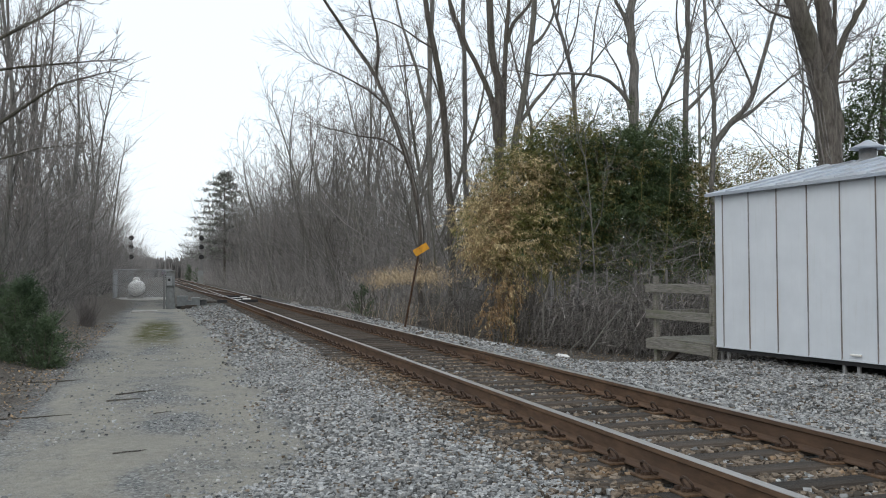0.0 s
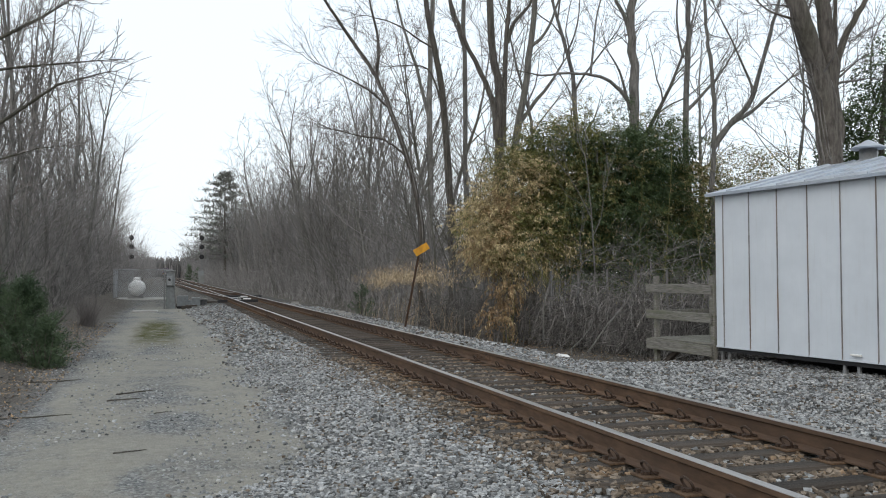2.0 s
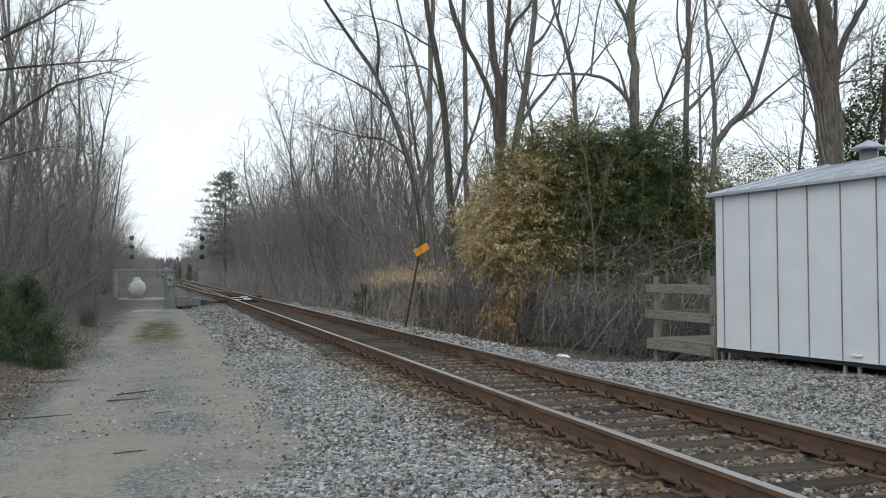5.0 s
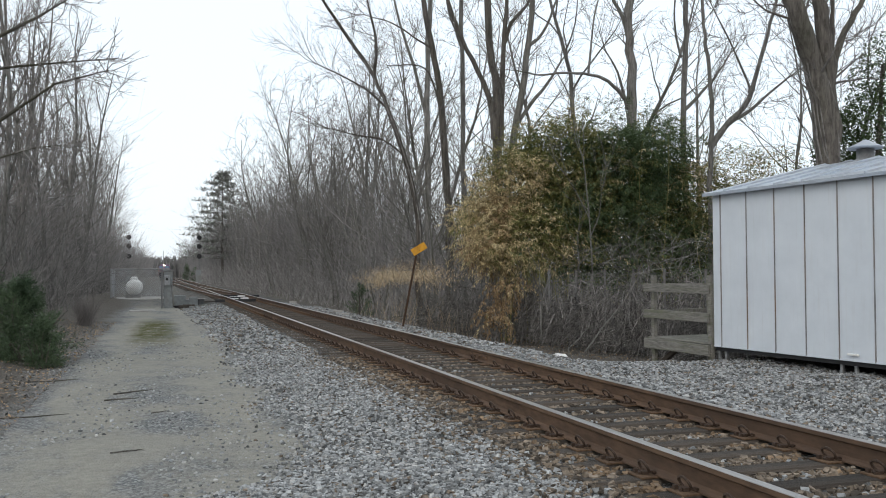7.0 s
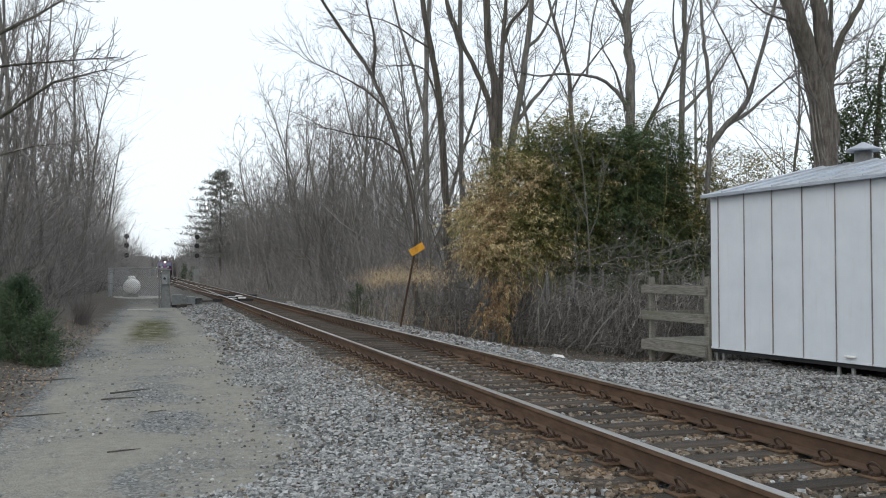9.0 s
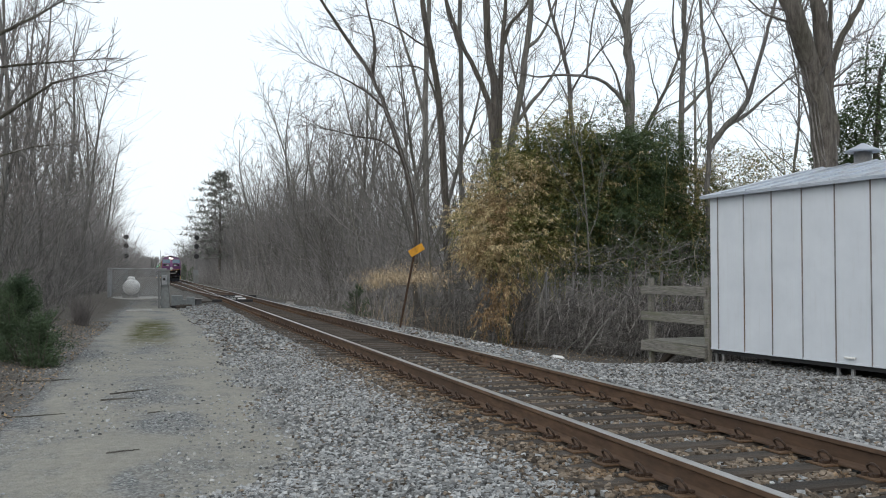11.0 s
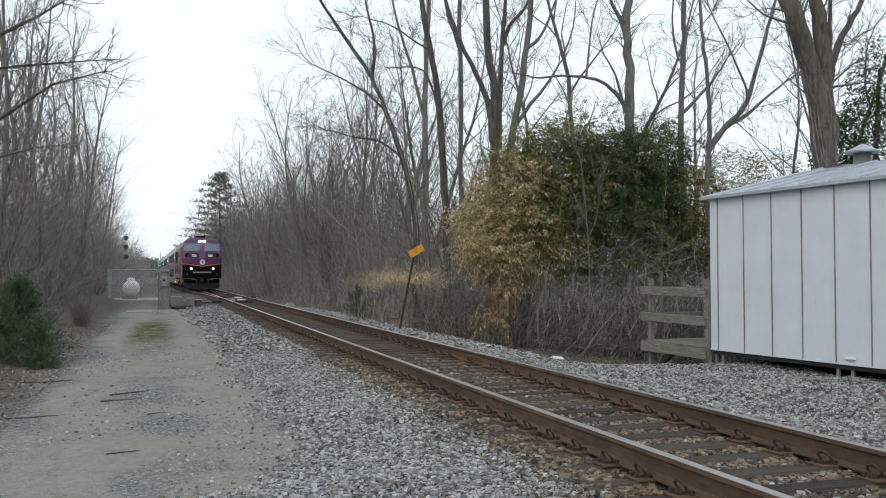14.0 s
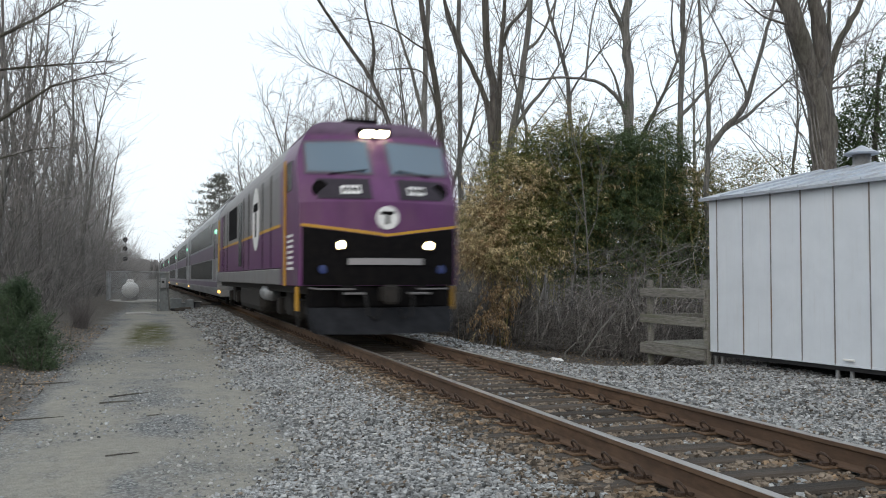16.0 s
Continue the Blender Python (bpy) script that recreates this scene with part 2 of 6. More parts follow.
def ground_material():
    m, n, l, b = nodes_of("ground_mix")
    g = n.new("ShaderNodeNewGeometry")
    sep = n.new("ShaderNodeSeparateXYZ")
    l.new(g.outputs["Position"], sep.inputs[0])
    p = g.outputs["Position"]
    x, y = sep.outputs[0], sep.outputs[1]
    fine = noise_node(n, l, 55, 3, 0.7, p)
    speck = n.new("ShaderNodeTexVoronoi")
    speck.inputs["Scale"].default_value = 42
    l.new(p, speck.inputs["Vector"])
    grit = ramp_node(n, l, speck.outputs["Color"], [(0.15, (0.09, 0.095, 0.097)), (0.55, (0.185, 0.192, 0.195)), (0.9, (0.36, 0.365, 0.36))])
    sand = ramp_node(n, l, noise_node(n, l, 12, 6, 0.75, p), [(0.25, (0.225, 0.215, 0.185)), (0.75, (0.37, 0.357, 0.315))])
    litter = ramp_node(n, l, noise_node(n, l, 26, 6, 0.75, p), [(0.3, (0.05, 0.045, 0.039)), (0.55, (0.125, 0.112, 0.097)), (0.75, (0.25, 0.225, 0.19))])
    moss = ramp_node(n, l, noise_node(n, l, 20, 5, 0.7, p), [(0.3, (0.045, 0.052, 0.016)), (0.7, (0.125, 0.118, 0.04))])
    # gravel base under the ballast darkened: shade between stones put into its colour
    gravel = ramp_node(n, l, speck.outputs["Color"], [(0.1, (0.022, 0.022, 0.022)), (0.55, (0.07, 0.07, 0.068)), (0.92, (0.20, 0.198, 0.19))])
    wob = noise_node(n, l, 0.55, 5, 0.65, p)
    wob2 = noise_node(n, l, 1.4, 5, 0.7, place_node(n, l, (1, 0.35, 1)))

    wob3 = noise_node(n, l, 1.1, 6, 0.7, p)

    def band(at, width, warp, source=wob):
        d = math_node(n, l, "ADD", x, math_node(n, l, "MULTIPLY", math_node(n, l, "SUBTRACT", source, 0.5), warp))
        return math_node(n, l, "DIVIDE", math_node(n, l, "SUBTRACT", d, at - width / 2), width, True)

    # wheel tracks of bare sand, grit between and beside them
    patch = ramp_node(n, l, wob2, [(0.46, 0.0), (0.55, 1.0)])
    t1 = math_node(n, l, "SUBTRACT", band(-1.3, 0.4, 2.2), band(-0.35, 0.35, 2.8, wob3))
    t2 = math_node(n, l, "SUBTRACT", band(0.35, 0.35, 2.6, wob3), band(1.25, 0.4, 1.2))
    bare = math_node(n, l, "MAXIMUM", t1, t2, True)
    bare = math_node(n, l, "MULTIPLY", bare, math_node(n, l, "MULTIPLY_ADD", patch, 0.55), True)
    bare.node.inputs[2].default_value = 0.0
    fill = ramp_node(n, l, noise_node(n, l, 0.42, 4, 0.6, p), [(0.47, 0.0), (0.57, 0.9)])
    inside = math_node(n, l, "SUBTRACT", band(-1.2, 0.5, 2.2), band(1.2, 0.4, 1.2))
    bare = math_node(n, l, "MAXIMUM", bare, math_node(n, l, "MULTIPLY", fill, inside, True))
    bare2 = math_node(n, l, "ADD", math_node(n, l, "MULTIPLY", bare, 1.15), math_node(n, l, "MULTIPLY", patch, 0.42), True)
    mid = math_node(n, l, "MAXIMUM", bare, math_node(n, l, "MULTIPLY", math_node(n, l, "MAXIMUM", t1, t2, True), ramp_node(n, l, noise_node(n, l, 2.6, 6, 0.75, p), [(0.40, 0.25), (0.56, 0.95)])), True)
    col = mix_node(n, l, math_node(n, l, "MAXIMUM", mid, math_node(n, l, "MULTIPLY", bare2, 0.8), True), grit, sand)
    far = math_node(n, l, "MULTIPLY", math_node(n, l, "DIVIDE", math_node(n, l, "SUBTRACT", y, 20.0), 4.0, True),
                    math_node(n, l, "SUBTRACT", 1.0, math_node(n, l, "DIVIDE", math_node(n, l, "SUBTRACT", y, 30.0), 4.0, True)))
    strip = math_node(n, l, "SUBTRACT", band(-0.75, 0.4, 0.8), band(0.25, 0.4, 0.8), True)
    mossy = math_node(n, l, "MULTIPLY", math_node(n, l, "MULTIPLY", far, strip), ramp_node(n, l, noise_node(n, l, 2.2, 7, 0.8, p), [(0.36, 0.0), (0.52, 1.0)]))
    col = mix_node(n, l, mossy, col, moss)
    col = mix_node(n, l, band(1.45, 0.35, 0.8), col, gravel)
    leafy = math_node(n, l, "SUBTRACT", 1.0, band(-1.75, 0.7, 1.6), True)
    beyond = math_node(n, l, "DIVIDE", math_node(n, l, "SUBTRACT", math_node(n, l, "ADD", y, math_node(n, l, "MULTIPLY", wob, 8.0)), 48.0), 5.0, True)
    rough_gravel = mix_node(n, l, ramp_node(n, l, wob2, [(0.40, 0.2), (0.60, 0.9)]), gravel, litter)
    col = mix_node(n, l, math_node(n, l, "MULTIPLY", beyond, 0.85), col, rough_gravel)
    col = mix_node(n, l, leafy, col, litter)
    right = math_node(n, l, "MULTIPLY", band(7.6, 0.8, 1.4), math_node(n, l, "DIVIDE", math_node(n, l, "SUBTRACT", y, 15.2), 1.0, True))
    col = mix_node(n, l, math_node(n, l, "MAXIMUM", right, band(15.0, 2.0, 2.0), True), col, litter)
    l.new(col, b.inputs["Base Color"])
    b.inputs["Roughness"].default_value = 0.95
    b.inputs["Specular IOR Level"].default_value = 0.25
    bump_node(n, l, b, math_node(n, l, "ADD", math_node(n, l, "MULTIPLY", speck.outputs["Distance"], -0.8), fine), 0.9, 0.03)
    return m


GROUND = ground_material()

# ---- building helpers ----


class Form:
    """Vertices and faces of one mesh in the making."""

    def __init__(self):
        self.v, self.f, self.m = [], [], []

    def add(self, verts, faces, slot=0):
        k = len(self.v)
        self.v.extend(verts)
        for q in faces:
            self.f.append(tuple(i + k for i in q))
            self.m.append(slot)

    def box(self, x0, x1, y0, y1, z0, z1, slot=0, cut=0.0):
        """A block; cut chamfers its upright and top edges."""
        if cut <= 0:
            vs = [(x, y, z) for z in (z0, z1) for x, y in ((x0, y0), (x1, y0), (x1, y1), (x0, y1))]
            self.add(vs, [(3, 2, 1, 0), (4, 5, 6, 7), (0, 1, 5, 4), (1, 2, 6, 5), (2, 3, 7, 6), (3, 0, 4, 7)], slot)
            return
        c = cut

        def ring(z, s):
            return [(x0 + s, y0 + c, z), (x0 + c, y0 + s, z), (x1 - c, y0 + s, z), (x1 - s, y0 + c, z),
                    (x1 - s, y1 - c, z), (x1 - c, y1 - s, z), (x0 + c, y1 - s, z), (x0 + s, y1 - c, z)]
        rings = ring(z0, c * 0.6), ring(z0 + c, 0), ring(z1 - c, 0), ring(z1, c * 0.6)
        vs = [p for r in rings for p in r]
        fs = [tuple(range(7, -1, -1)), tuple(range(24, 32))]
        for r in range(3):
            for k in range(8):
                j = (k + 1) % 8
                fs.append((r * 8 + k, r * 8 + j, r * 8 + 8 + j, r * 8 + 8 + k))
        self.add(vs, fs, slot)

    def tube(self, pts, radii, sides=6, slot=0, cap=True):
        pts = [Vector(p) for p in pts]
        vs, fs = [], []
        for i, p in enumerate(pts):
            d = (pts[min(i + 1, len(pts) - 1)] - pts[max(i - 1, 0)])
            d = d.normalized() if d.length > 1e-9 else Vector((0, 0, 1))
            a = d.cross(Vector((0.31, 0.87, 0.13)) if abs(d.y) < 0.9 else Vector((1, 0, 0))).normalized()
            b = d.cross(a)
            r = radii[i] if not isinstance(radii, (int, float)) else radii
            for k in range(sides):
                w = 2 * math.pi * k / sides
                vs.append(tuple(p + a * (r * math.cos(w)) + b * (r * math.sin(w))))
        for i in range(len(pts) - 1):
            for k in range(sides):
                j = (k + 1) % sides
                fs.append((i * sides + k, i * sides + j, (i + 1) * sides + j, (i + 1) * sides + k))
        if cap and sides > 3:
            fs.append(tuple(range(sides - 1, -1, -1)))
            fs.append(tuple((len(pts) - 1) * sides + k for k in range(sides)))
        self.add(vs, fs, slot)

    def lathe(self, base, axis, profile, sides=16, slot=0):
        """profile: (distance along the axis, radius)."""
        base, d = Vector(base), Vector(axis).normalized()
        self.tube([base + d * h for h, _ in profile], [max(r, 0.0005) for _, r in profile], sides, slot)

    def loft(self, rings, slot=0, closed=True, caps=True):
        n = len(rings[0])
        vs = [p for r in rings for p in r]
        fs = []
        for i in range(len(rings) - 1):
            for k in range(n if closed else n - 1):
                j = (k + 1) % n
                fs.append((i * n + k, i * n + j, (i + 1) * n + j, (i + 1) * n + k))
        if caps:
            fs.append(tuple(range(n - 1, -1, -1)))
            fs.append(tuple((len(rings) - 1) * n + k for k in range(n)))
        self.add(vs, fs, slot)

    def mesh(self, name, materials, smooth=False):
        me = bpy.data.meshes.new(name)
        me.from_pydata([tuple(p) for p in self.v], [], self.f)
        for mt in materials if isinstance(materials, (list, tuple)) else [materials]:
            me.materials.append(mt)
        if any(self.m):
            me.polygons.foreach_set("material_index", self.m)
        if smooth:
            me.polygons.foreach_set("use_smooth", [True] * len(me.polygons))
        me.update()
        return me


def fix_normals(me):
    bm = bmesh.new()
    bm.from_mesh(me)
    bmesh.ops.recalc_face_normals(bm, faces=bm.faces)
    bm.to_mesh(me)
    bm.free()


def part(name, form, material, parent, label="", smooth=False, turned=True):
    me = form.mesh(name, material, smooth)
    if turned:
        fix_normals(me)
    ob = new(name, me)
    ob.parent = parent
    return tagged(ob, label)


def shared(name, me, parent, m=None):
    """One more object on an existing mesh."""
    ob = new(name, me)
    ob.parent = parent
    if m is not None:
        ob.matrix_basis = m
    return ob


def thing(name, label, category, group="", kind="", m=None):
    ob = new(name)
    if m is not None:
        ob.matrix_basis = m
    return tagged(ob, label, category, group, kind)


def single(name, form, material, label, category, group="", kind="", smooth=False, turned=True):
    me = form.mesh(name, material, smooth)
    if turned:
        fix_normals(me)
    return tagged(new(name, me), label, category, group, kind)


# ---- the lie of the land: rail tops at z = 0, the line runs along +y ----
MAIN_X, GAUGE = 4.005, 1.505
DIVERGE = ((0, 0), (19, 0), (30, 0.12), (40, 0.26), (50, 0.42), (64, 0.66), (78, 0.84), (100, 1.15), (123, 1.58), (150, 2.1), (185, 2.75), (260, 3.7), (350, 4.15), (450, 4.25), (900, 4.25))


def route(s):
    """The diverging train's distance from the main line, s metres along, fitted to the camera's view."""
    ys = [p[0] for p in DIVERGE]
    k = max(0, min(len(DIVERGE) - 2, sum(1 for q in ys if q <= s) - 1))
    (a, u), (b, v) = DIVERGE[k], DIVERGE[k + 1]

    def slope(i):
        if i <= 1 or i >= len(DIVERGE) - 2:
            return 0.0
        return (DIVERGE[i + 1][1] - DIVERGE[i - 1][1]) / (DIVERGE[i + 1][0] - DIVERGE[i - 1][0])
    t, h = min(1, max(0, (s - a) / (b - a))), b - a
    return u * (2 * t ** 3 - 3 * t * t + 1) + h * slope(k) * (t ** 3 - 2 * t * t + t) + v * (3 * t * t - 2 * t ** 3) + h * slope(k + 1) * (t ** 3 - t * t)


def train_x(s):
    return MAIN_X - route(s)


def ease(a, b, x):
    t = min(1, max(0, (x - a) / (b - a)))
    return t * t * (3 - 2 * t)


def land(x, y):
    """Height of the ground."""
    left = MAIN_X - route(y) * ease(45, 75, y) if y > 40 else MAIN_X
    z = -0.36
    edge = min(road_edge(y), left - 2.6)
    z += 0.155 * ease(edge - 0.1, left - 1.45, x)
    z -= 0.20 * ease(MAIN_X + 1.5, MAIN_X + 2.9, x)
    dip = ease(MAIN_X + 3.0, MAIN_X + 5.0, x) * ease(14.3, 16.6, y)
    z -= 0.45 * dip * (1 - 0.8 * ease(11, 15, x))
    z += 0.35 * ease(-1.7, -4.5, x)
    z += 0.30 * ease(46, 48, y) * ease(0.6, 0.0, x) * (1 - ease(62, 66, y)) * ease(-4.5, -3.0, x)
    if abs(x - MAIN_X) < 1.5:
        z -= 0.012 * ease(1.0, 0.85, abs(x - MAIN_X))
    rough = 0.02 if -1.6 < x < 1.2 else 0.045
    if abs(x - MAIN_X) < 1.35:
        rough = 0.008
    if abs(x) < 60 and y < 120:
        z += rough * noise.fractal(Vector((x * 0.9, y * 0.9, 0.3)), 0.9, 2.0, 3)
    return z


def build_ground():
    xs = [-900, -500, -260, -140, -80, -50, -32, -22, -16, -12, -9]
    xs += [-7 + 0.25 * k for k in range(20)] + [-2 + 0.125 * k for k in range(75)] + [7.4 + 0.25 * k for k in range(36)]
    xs += [18, 21, 26, 34, 46, 64, 95, 150, 260, 500, 900]
    ys = [-500, -250, -120, -60, -30, -15, -8, -4, -1, 1] + [2 + 0.14 * k for k in range(115)] + [18.2 + 0.3 * k for k in range(70)]
    y = ys[-1]
    while y < 2500:
        y += max(0.6, (y - 36) * 0.05)
        ys.append(y)
    form = Form()
    verts = [(x, y, land(x, y)) for y in ys for x in xs]
    n = len(xs)
    form.add(verts, [(r * n + c, r * n + c + 1, r * n + n + c + 1, r * n + n + c) for r in range(len(ys) - 1) for c in range(n - 1)])
    me = form.mesh("ground", GROUND, True)
    return tagged(new("ground", me), "sandy service track, grit, grey ballast and leaf litter", "ground", kind="structure")


build_ground()


# ---- stones ----
def block():
    """The corners and faces of a rough block, without its underside."""
    v = np.array([(x, y, z) for z in (-0.62, 0.62) for x, y in ((-0.75, -0.7), (0.75, -0.7), (0.7, 0.7), (-0.7, 0.75))])
    f = np.array([(4, 5, 6), (4, 6, 7), (0, 1, 5), (0, 5, 4), (1, 2, 6), (1, 6, 5), (2, 3, 7), (2, 7, 6), (3, 0, 4), (3, 4, 7)])
    return v, f


def stones(name, spots, sizes, materials, slots, label, seed, sink=0.22):
    """One mesh of many broken stones, each an uneven polyhedron."""
    rng = np.random.default_rng(seed)
    v, f = block()
    n = len(spots)
    shape = 1 + rng.uniform(-0.42, 0.42, (n, len(v), 3))
    pts = v[None] * shape * (np.stack([rng.uniform(0.75, 1.35, n), rng.uniform(0.7, 1.1, n), rng.uniform(0.65, 1.1, n)], 1)[:, None, :]) * np.asarray(sizes)[:, None, None]
    a, b = rng.uniform(0, 2 * np.pi, n), rng.uniform(-0.7, 0.7, n)
    ca, sa, cb, sb = np.cos(a), np.sin(a), np.cos(b), np.sin(b)
    zero, one = np.zeros(n), np.ones(n)
    rz = np.array([[ca, -sa, zero], [sa, ca, zero], [zero, zero, one]]).transpose(2, 0, 1)
    rx = np.array([[one, zero, zero], [zero, cb, -sb], [zero, sb, cb]]).transpose(2, 0, 1)
    pts = np.einsum("nij,nkj->nki", rz @ rx, pts)
    spots = np.asarray(spots) + np.stack([zero, zero, np.asarray(sizes) * (0.5 - sink)], 1)
    pts = (pts + spots[:, None, :]).reshape(-1, 3)
    faces = (f[None] + (np.arange(n) * len(v))[:, None, None]).reshape(-1, 3)
    me = bpy.data.meshes.new(name)
    me.vertices.add(len(pts))
    me.vertices.foreach_set("co", pts.ravel())
    me.loops.add(faces.size)
    me.loops.foreach_set("vertex_index", faces.ravel().astype(np.int32))
    me.polygons.add(len(faces))
    me.polygons.foreach_set("loop_start", np.arange(0, faces.size, 3, dtype=np.int32))
    for mt in materials:
        me.materials.append(mt)
    me.polygons.foreach_set("material_index", np.repeat(np.asarray(slots), len(f)).astype(np.int32))
    me.polygons.foreach_set("use_smooth", np.zeros(len(faces), dtype=bool))
    me.update(calc_edges=True)
    return tagged(new(name, me), label, "ballast", kind="stuff")


def scatter(rng, count, x0, x1, y0, y1, keep):
    out = []
    for x, y in zip(rng.uniform(x0, x1, count), y0 + (y1 - y0) * rng.uniform(0, 1, count) ** 1.25):
        if keep(x, y, rng):
            out.append((x, y, land(x, y)))
    return out


# ---- the line ----
RAIL_H = 0.175
TIE_STEP, TIE_FROM = 0.4953, -1.9
HEAD = ((-0.036, -0.002), (-0.031, 0.0), (0.031, 0.0), (0.036, -0.002))
SECTION = ((0.036, -0.004), (0.037, -0.034), (0.010, -0.048), (0.008, -0.140), (0.030, -0.154), (0.070, -0.163), (0.070, -RAIL_H),
           (-0.070, -RAIL_H), (-0.070, -0.163), (-0.030, -0.154), (-0.008, -0.140), (-0.010, -0.048), (-0.037, -0.034), (-0.036, -0.004))


def rail(parent, at, ys, label=""):
    """A rail of flat-bottom section along x = at(y), with its bright running band as a piece of it."""
    form = Form()
    form.loft([[(at(y) + u, y, w - 0.001) for u, w in SECTION] for y in ys])
    ob = part("rail", form, RAIL_RUST, parent, label)
    top = Form()
    top.loft([[(at(y) + u, y, w) for u, w in HEAD] + [(at(y) + u, y, w - 0.006) for u, w in reversed(HEAD)] for y in ys])
    part("running_surface", top, RAIL_TOP, ob, "bright worn steel running surface")
    return ob


def span(a, b, step):
    n = max(1, int((b - a) / step))
    return [a + (b - a) * k / n for k in range(n + 1)]


def tie_mesh():
    rng = random.Random(4)
    form = Form()
    form.box(-1.30, 1.30, -0.112, 0.112, -0.17, 0.0, cut=0.014)
    form.v = [(x + rng.uniform(-0.008, 0.008), y + rng.uniform(-0.008, 0.008), z + rng.uniform(-0.004, 0.004)) for x, y, z in form.v]
    me = form.mesh("tie", TIE)
    fix_normals(me)
    return me


def plate_form(form, x, y, z):
    form.box(x - 0.19, x + 0.19, y - 0.098, y + 0.098, z, z + 0.014, cut=0.003)


def clip_points(side):
    """A sprung steel clip: a standing loop whose two feet hold rail and plate."""
    out = [(side * 0.062, -0.060, 0.020), (side * 0.085, -0.066, 0.030)]
    for k in range(10):
        w = -2.5 + 4.9 * k / 9
        out.append((side * (0.118 + 0.020 * math.cos(w)), 0.062 * math.sin(w), 0.052 + 0.040 * math.cos(w)))
    out += [(side * 0.135, 0.030, 0.012), (side * 0.16, -0.02, 0.014)]
    return out


def clip_mesh(side):
    form = Form()
    form.tube(clip_points(side), 0.0105, 5)
    form.box(side * 0.120 - 0.022, side * 0.120 + 0.022, -0.03, 0.03, 0.0, 0.024)
    form.box(side * 0.15 - 0.014, side * 0.15 + 0.014, 0.045, 0.073, 0.0, 0.03)
    me = form.mesh("clip", CLIP)
    fix_normals(me)
    return me


def build_track():
    track = thing("railway_track", "rusty railway track on weathered timber ties in grey ballast", "railway track", kind="structure")
    lx, rx = MAIN_X - GAUGE / 2, MAIN_X + GAUGE / 2
    near = span(-12, 60, 6) + span(80, 635, 40)
    rail(track, lambda y: lx, near)
    rail(track, lambda y: rx, near)
    tie, plate, clips = tie_mesh(), None, {s: clip_mesh(s) for s in (-1, 1)}
    form = Form()
    plate_form(form, 0, 0, 0)
    plate = form.mesh("tie_plate", PLATE)
    fix_normals(plate)
    rng = random.Random(11)
    far_ties, far_iron = Form(), Form()
    tz = -RAIL_H - 0.014
    for k in range(420):
        y = TIE_FROM + TIE_STEP * k + rng.uniform(-0.012, 0.012)
        shift, turn, low = rng.uniform(-0.05, 0.05), rng.uniform(-0.8, 0.8), rng.uniform(-0.004, 0.0)
        if k < 170:
            shared("tie", tie, track, pose(MAIN_X + shift, y, tz + low, 0, 0, turn))
        else:
            far_ties.box(MAIN_X - 1.3 - (route(y) if y > 45 else 0), MAIN_X + 1.3, y - 0.11, y + 0.11, tz - 0.15, tz)
        for x in (lx, rx):
            if k < 110:
                shared("tie_plate", plate, track, pose(x, y, tz + 0.002))
            else:
                plate_form(far_iron, x, y, tz)
            if k < 65:
                for s in (-1, 1):
                    if rng.random() < 0.97:
                        shared("clip", clips[s], track, pose(x, y + rng.uniform(-0.01, 0.01), tz + 0.014, 0, 0, rng.uniform(-4, 4)))
            elif k < 150:
                for s in (-1, 1):
                    far_iron.box(x + s * 0.11 - 0.04, x + s * 0.11 + 0.04, y - 0.05, y + 0.05, tz + 0.012, tz + 0.06)
    tagged(part("far_ties", far_ties, TIE, track), kind="stuff")
    tagged(part("far_plates", far_iron, PLATE, track), kind="stuff")
    # joint in the far rail with a pale bolt mark
    bar = Form()
    bar.box(rx - 0.026, rx - 0.012, 13.1, 13.9, -0.135, -0.06, cut=0.006)
    for y in (13.2, 13.4, 13.6, 13.8):
        bar.lathe((rx - 0.026, y, -0.098), (-1, 0, 0), [(0, 0.02), (0.02, 0.018), (0.022, 0.0)], 6)
    part("joint_bar", bar, RAIL_RUST, track, "bolted rusty joint bar")
    # the diverging road
    branch = thing("diverging_track", "curving turnout track with bright rails, merging into the line", "railway track", kind="structure")
    curve = span(52, 260, 6) + span(270, 635, 35)
    road = lambda y: MAIN_X - route(y) * ease(45, 75, y)
    rail(branch, lambda y: road(y) - GAUGE / 2 - 0.08 * max(0, 1 - (y - 52) / 20), curve)
    rail(branch, lambda y: road(y) + GAUGE / 2 - 0.02, span(62, 260, 6) + span(270, 635, 35))
    ties2 = Form()
    for k in range(170):
        y = 205.0 + k * 1.2
        ties2.box(train_x(y) - 1.3, train_x(y) + 1.3, y - 0.11, y + 0.11, tz - 0.15, tz)
        ties2.box(MAIN_X - 1.3, MAIN_X + 1.3, y - 0.11, y + 0.11, tz - 0.15, tz)
    tagged(part("far_ties", ties2, TIE, branch), kind="stuff")
    # switch: pale covers over rods, guard rails
    switch = thing("switch_gear", "switch rods under pale covers between the rails", "railway switch")
    for x, y, w, d, h in ((3.62, 49.0, 0.35, 0.5, -0.06), (4.2, 50.2, 0.4, 0.5, -0.05), (3.8, 52.6, 0.5, 0.5, -0.05), (4.40, 54.8, 0.4, 0.5, -0.04)):
        form = Form()
        form.box(x - w / 2, x + w / 2, y - d / 2, y + d / 2, tz - 0.12, h, cut=0.02)
        part("rod_cover", form, WHITE_PAINT, switch)
